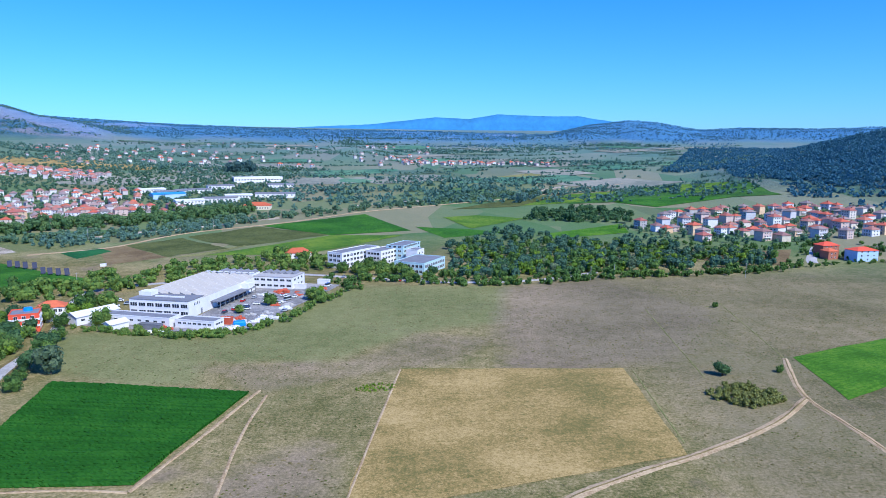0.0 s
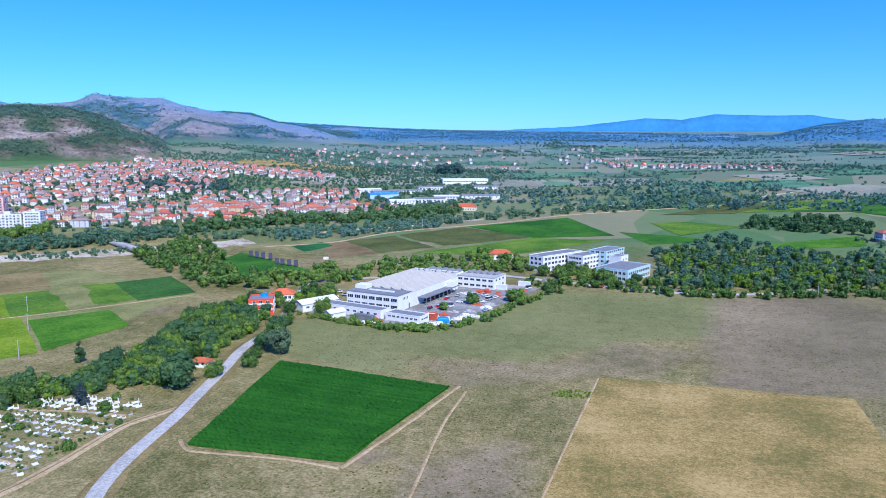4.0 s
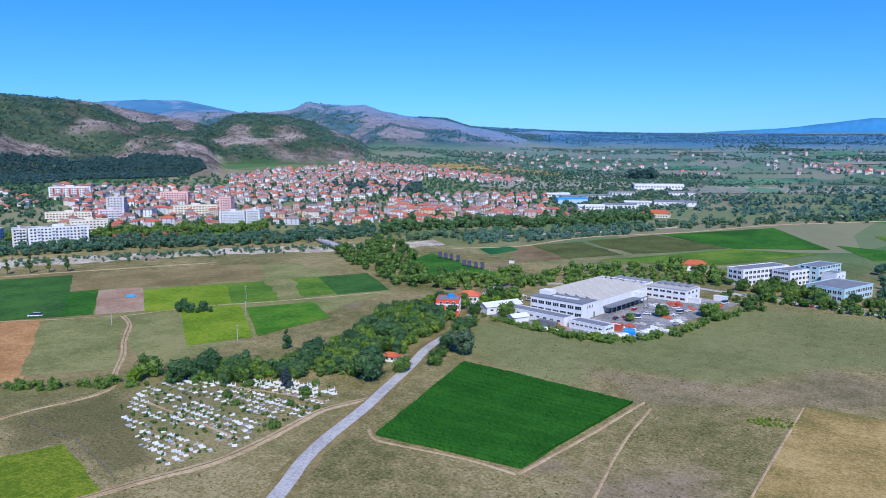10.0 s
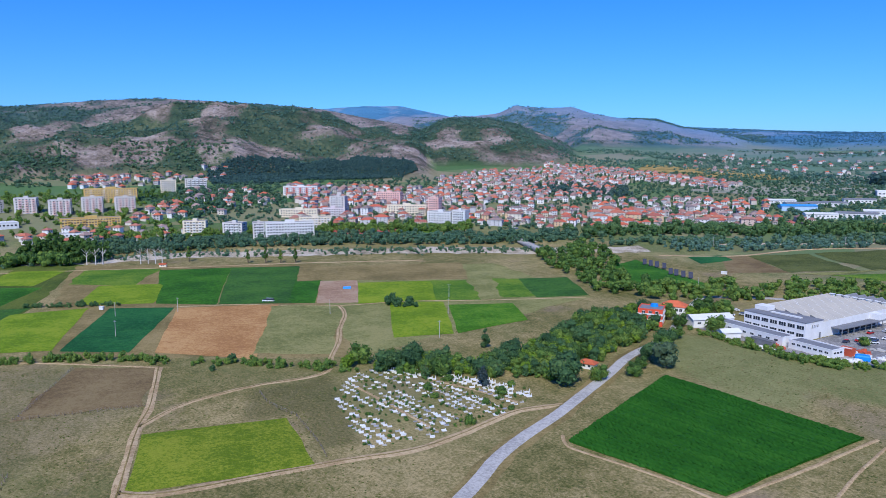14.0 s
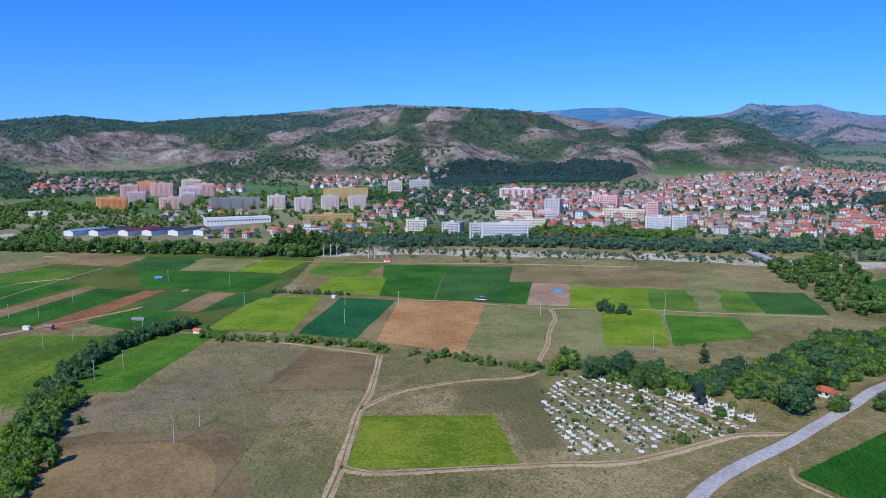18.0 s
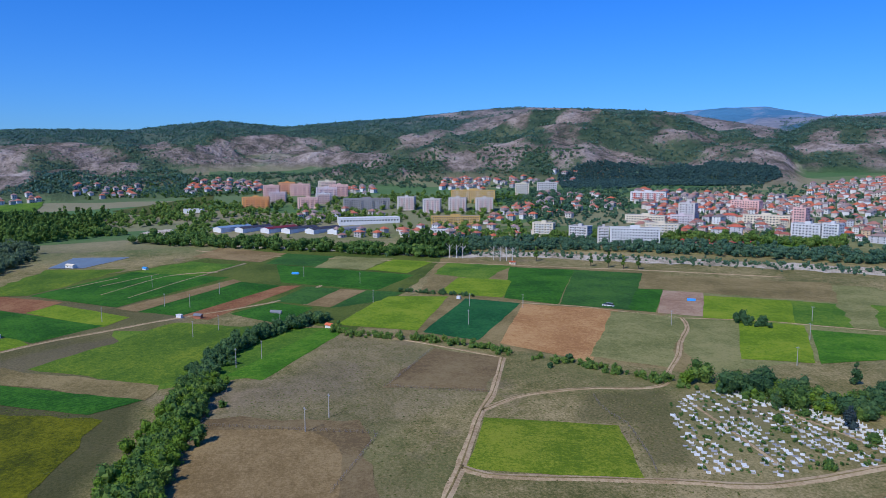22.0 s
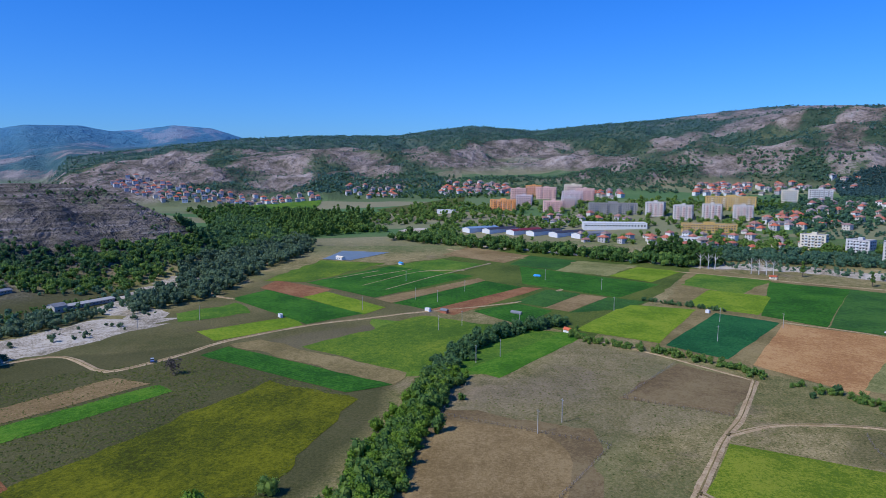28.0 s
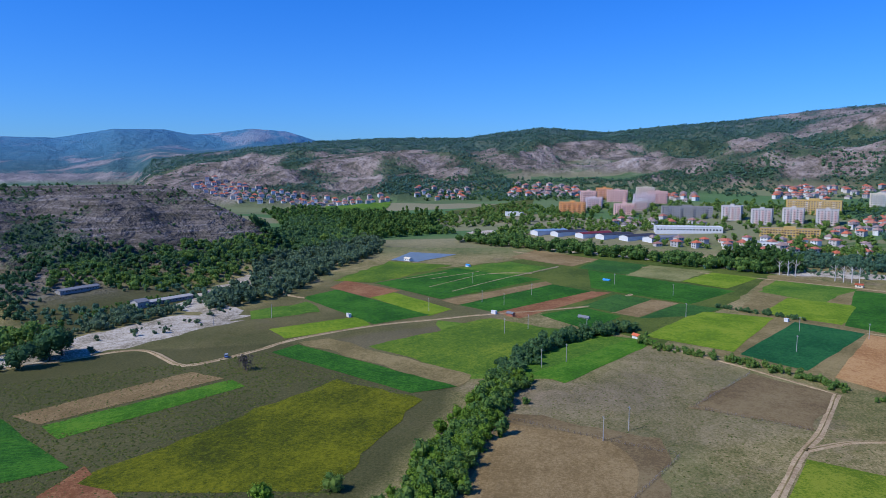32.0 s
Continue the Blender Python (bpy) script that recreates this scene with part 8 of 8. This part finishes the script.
def car_master(label, L, W, H, van=False):
    t = tagged(new("car"), label, "car", "parked cars")
    b = Shape()
    prof = [(-L / 2, 0.35), (L / 2, 0.35), (L / 2, 0.75), (L * 0.3, 0.95), (-L / 2 + 0.1, 1.0), (-L / 2, 0.7)]
    n = len(prof)
    b.poly([(x, -W / 2, z) for x, z in prof] + [(x, W / 2, z) for x, z in prof], [tuple(range(n)), tuple(range(2 * n - 1, n - 1, -1))] + [(i, i + n, (i + 1) % n + n, (i + 1) % n) for i in range(n)])
    part("body", b.mesh("body", CAR_PAINT), t)
    x0, x1 = (-L / 2 + 0.1, L * 0.38) if van else (-L * 0.36, L * 0.2)
    c = Shape().poly([(x0, -W / 2 + 0.05, 0.95), (x1 + 0.5, -W / 2 + 0.05, 0.93), (x1, -W / 2 + 0.2, H), (x0 + 0.3, -W / 2 + 0.2, H), (x0, W / 2 - 0.05, 0.95), (x1 + 0.5, W / 2 - 0.05, 0.93), (x1, W / 2 - 0.2, H), (x0 + 0.3, W / 2 - 0.2, H)],
                     [(0, 1, 2, 3), (7, 6, 5, 4), (1, 5, 6, 2), (4, 0, 3, 7)])
    part("cabin_glass", c.mesh("cabin_glass", M_GLASS), t)
    part("car_roof", Shape().box(x0 + 0.28, -W / 2 + 0.18, H - 0.03, x1 + 0.02, W / 2 - 0.18, H + 0.04).mesh("car_roof", CAR_PAINT), t)
    wm = Shape().tube((0, -0.1, 0), (0, 0.1, 0), 0.33, 0.33, 12).mesh("wheel", M_TYRE)
    for sx in (-0.31, 0.31):
        for sy in (-1, 1):
            part("wheel", wm, t).matrix_basis = pose(sx * L, sy * (W / 2 - 0.06), 0.33)
    return t


CAR, VAN = car_master("parked hatchback car on the yard", 4.2, 1.75, 1.45), car_master("parked white delivery van on the yard", 5.2, 2.0, 2.2, True)
cars = [(-116, 378, 20), (-110, 380, 30), (-98, 416, 50), (-82, 430, 60), (-76, 446, 70), (-118, 400, 80), (-114, 410, 80), (-190, 400, 20), (-70, 478, 75), (-15, 465, 85), (-108, 392, 10), (-112, 386, 15), (-104, 399, 5), (-120, 372, 80), (-101, 407, 80), (-96, 396, 40), (-93, 405, 60), (-90, 412, 70), (-182, 392, 20), (-178, 396, 20), (-174, 400, 20), (-186, 386, 20),
        (-303, -172, 30), (-60, 470, 75), (-40, 466, 85), (-30, 465, 85), (-100, 482, 70), (-505, 562, 45), (-540, 588, 45), (-575, 612, 40), (-590, 628, 40), (-612, 630, 30), (-640, 640, 30), (-400, 205, 45), (-402, 203, 60), (-88, 376, 50), (-84, 420, 60)]
for i, (x, y, a) in enumerate(cars):
    c = VAN if i in (4, 16, 23, 33) else CAR
    m = pose(x, y, float(height(x, y)) + 0.32, 0, 0, a)
    if c.name in placed:
        copy_thing(c, m)
    else:
        placed.add(c.name)
        c.matrix_basis = m
for i, (x, y, L, W, H, a, wm, rm, lab) in enumerate((
        (-385, 27, 6.5, 3.2, 2.2, 40, M_WHITE, M_TILE, "tiny white hut with an orange roof in the fields"), (-428, -47, 6, 3, 2.2, 60, M_BRICKRED, M_ROOFGREY, "small brick field shed by the track"),
        (-432, -58, 4.5, 2.2, 2.0, 60, M_WHITE, M_ROOFWHITE, "white field trailer by the shed"), (-404, -145, 5, 2.2, 2.0, 40, M_WHITE, M_ROOFDARK, "white field caravan beside the crop"),
        (-429, -2, 9, 2, 1.6, 60, M_GREYW, M_ROOFGREY, "low grey field shelter"), (-632, -110, 7, 3, 2.0, 40, M_WHITE, M_ROOFBLUE, "field shed with a blue roof"), (-575, 14, 7, 2.6, 1.6, 60, M_PALEBLUE, M_ROOFBLUE, "blue market shelter in the crop"),
        (-660, -175, 12, 5, 3, 50, M_WHITE, M_CREAM, "white farm shed beside the film-covered plot"), (-404, 266, 6, 1.6, 0.8, 60, M_TARP, M_TARP, "blue covered stack on the tilled plot"), (-588, 205, 7, 4, 2.6, 60, M_CREAM, M_TILE, "small hut at the field's edge"),
        (-448, 118, 3, 2.2, 1.8, 50, M_WHITE, M_ROOFGREY, "small white pump hut in the crop"), (-258, 520, 5, 4, 1.6, 20, M_ROOFWHITE, M_ROOFWHITE, "small white covered store in the field"))):
    block("field_hut", lab, "hut", x, y, a, L * 0.8, W * 0.8, H * 0.85, wm, rm, 1 if H > 2.4 else 0, "f", (2,), (0.9, 0.8), top="gable" if L > 5 else "flat", rise=0.9, first=1.4, eave=0.3)
for x, y, L, a, lab in ((-424, -283, 44, 155, "long derelict barn with a pale roof"), (-420, -352, 38, 160, "long dark-roofed derelict barn")):
    block("barn", lab, "barn", x, y, a, L * 0.75, 7, 2.4, M_GREYW, M_CONCRETE if L > 40 else M_ROOFGREY, 1, "fb", (12, 12), (1.2, 0.8), top="gable", rise=0.9, first=1.4)
block("barn", "small grey barn end beside the derelict barn", "barn", -402, -290, 155, 8, 9, 4.2, M_CONCRETE, M_ROOFGREY, 1, "f", (2,), (1.2, 1.0), top="gable", rise=1.4)

# ---- the bridge and sports ground ----
def bridge():
    p, q = Vector((-514, 549, 0)), Vector((-424, 494, 0))
    L = (q - p).length
    a = math.degrees(math.atan2(q.y - p.y, q.x - p.x))
    c = (p + q) / 2
    t = tagged(new("bridge"), "grey concrete road bridge over the dry river", "bridge")
    t.matrix_basis = pose(c.x, c.y, 1.5, 0, 0, a)
    part("deck", Shape().box(-L / 2, -4.5, 3.4, L / 2, 4.5, 4.4).mesh("deck", M_ASPHALT), t)
    part("girder", Shape().box(-L / 2, -3.6, 2.2, L / 2, 3.6, 3.4).mesh("girder", M_GREYW), t)
    for i in range(5):
        x = -L / 2 + L * (i + 0.5) / 5
        part("pier", Shape().box(x - 0.8, -3.4, -3, x + 0.8, 3.4, 2.2).mesh("pier", M_CONCRETE), t)
    for sy in (-4.4, 4.4):
        r = Shape().box(-L / 2, sy - 0.06, 5.2, L / 2, sy + 0.06, 5.35).box(-L / 2, sy - 0.05, 4.8, L / 2, sy + 0.05, 4.9)
        rail = part("railing", r.mesh("railing", M_STEEL), t)
        me = Shape().box(-0.07, -0.07, 4.4, 0.07, 0.07, 5.3).mesh("post", M_STEEL)
        for i in range(26):
            part("post", me, rail).matrix_basis = pose(-L / 2 + L * (i + 0.5) / 26, sy, 0)


bridge()
field("sports_court", [(-658, 418), (-642, 452), (-622, 440), (-640, 406)], M_COURT, 0.05, "red sports court with pale lines")
field("sports_court", [(-640, 462), (-628, 486), (-618, 480), (-630, 456)], M_COURT, 0.05, "red sports court with pale lines")
field("sports_court", [(-634, 402), (-616, 436), (-604, 430), (-622, 396)], M_COURT, 0.05, "red sports court with pale lines")
field("sports_pitch", [(-622, 480), (-598, 520), (-578, 506), (-604, 468)], M_GREEN, 0.05, "green school football pitch")
s = Shape()
for k in range(4):
    s.box(-18, k * 0.9, 0, 18, k * 0.9 + 0.9, 0.5 + 0.45 * k)
st = tagged(new("grandstand"), "low stepped grandstand beside the red court", "grandstand")
st.matrix_basis = at_ground(-655, 436, 63)
part("steps", s.mesh("steps", M_COURT), st)

# bare pale stems by the river
for i, (x, y) in enumerate([(-640, 160), (-637, 166), (-634, 171), (-615, 196), (-611, 201), (-608, 206), (-606, 211)]):
    t = tagged(new("dead_tree"), "bleached leafless poplar trunk by the river", "tree", "dead poplars")
    t.matrix_basis = at_ground(x, y, 40 * i)
    part("trunk", trunk_mesh("trunk", rng.uniform(16, 20), 0.45, 300 + i, M_PALEBARK, 9), t)

# a leafless thorn tree in the meadow
t = tagged(new("thorn_tree"), "bare grey-brown rounded thorn tree in the meadow", "tree")
t.matrix_basis = at_ground(-286, -153, 0)
part("trunk", trunk_mesh("trunk", 7, 0.25, 320, M_BARK, 14), t)
v, f = crown_mesh("crown", None, 6.5, 7.5, 420, 0.5, 321, 8, 0.1, False)
part("crown", mesh_from("crown", v, f, [plain("dry_twigs", (0.13, 0.1, 0.085), 0.95, 0.4, 2.0)]), t)
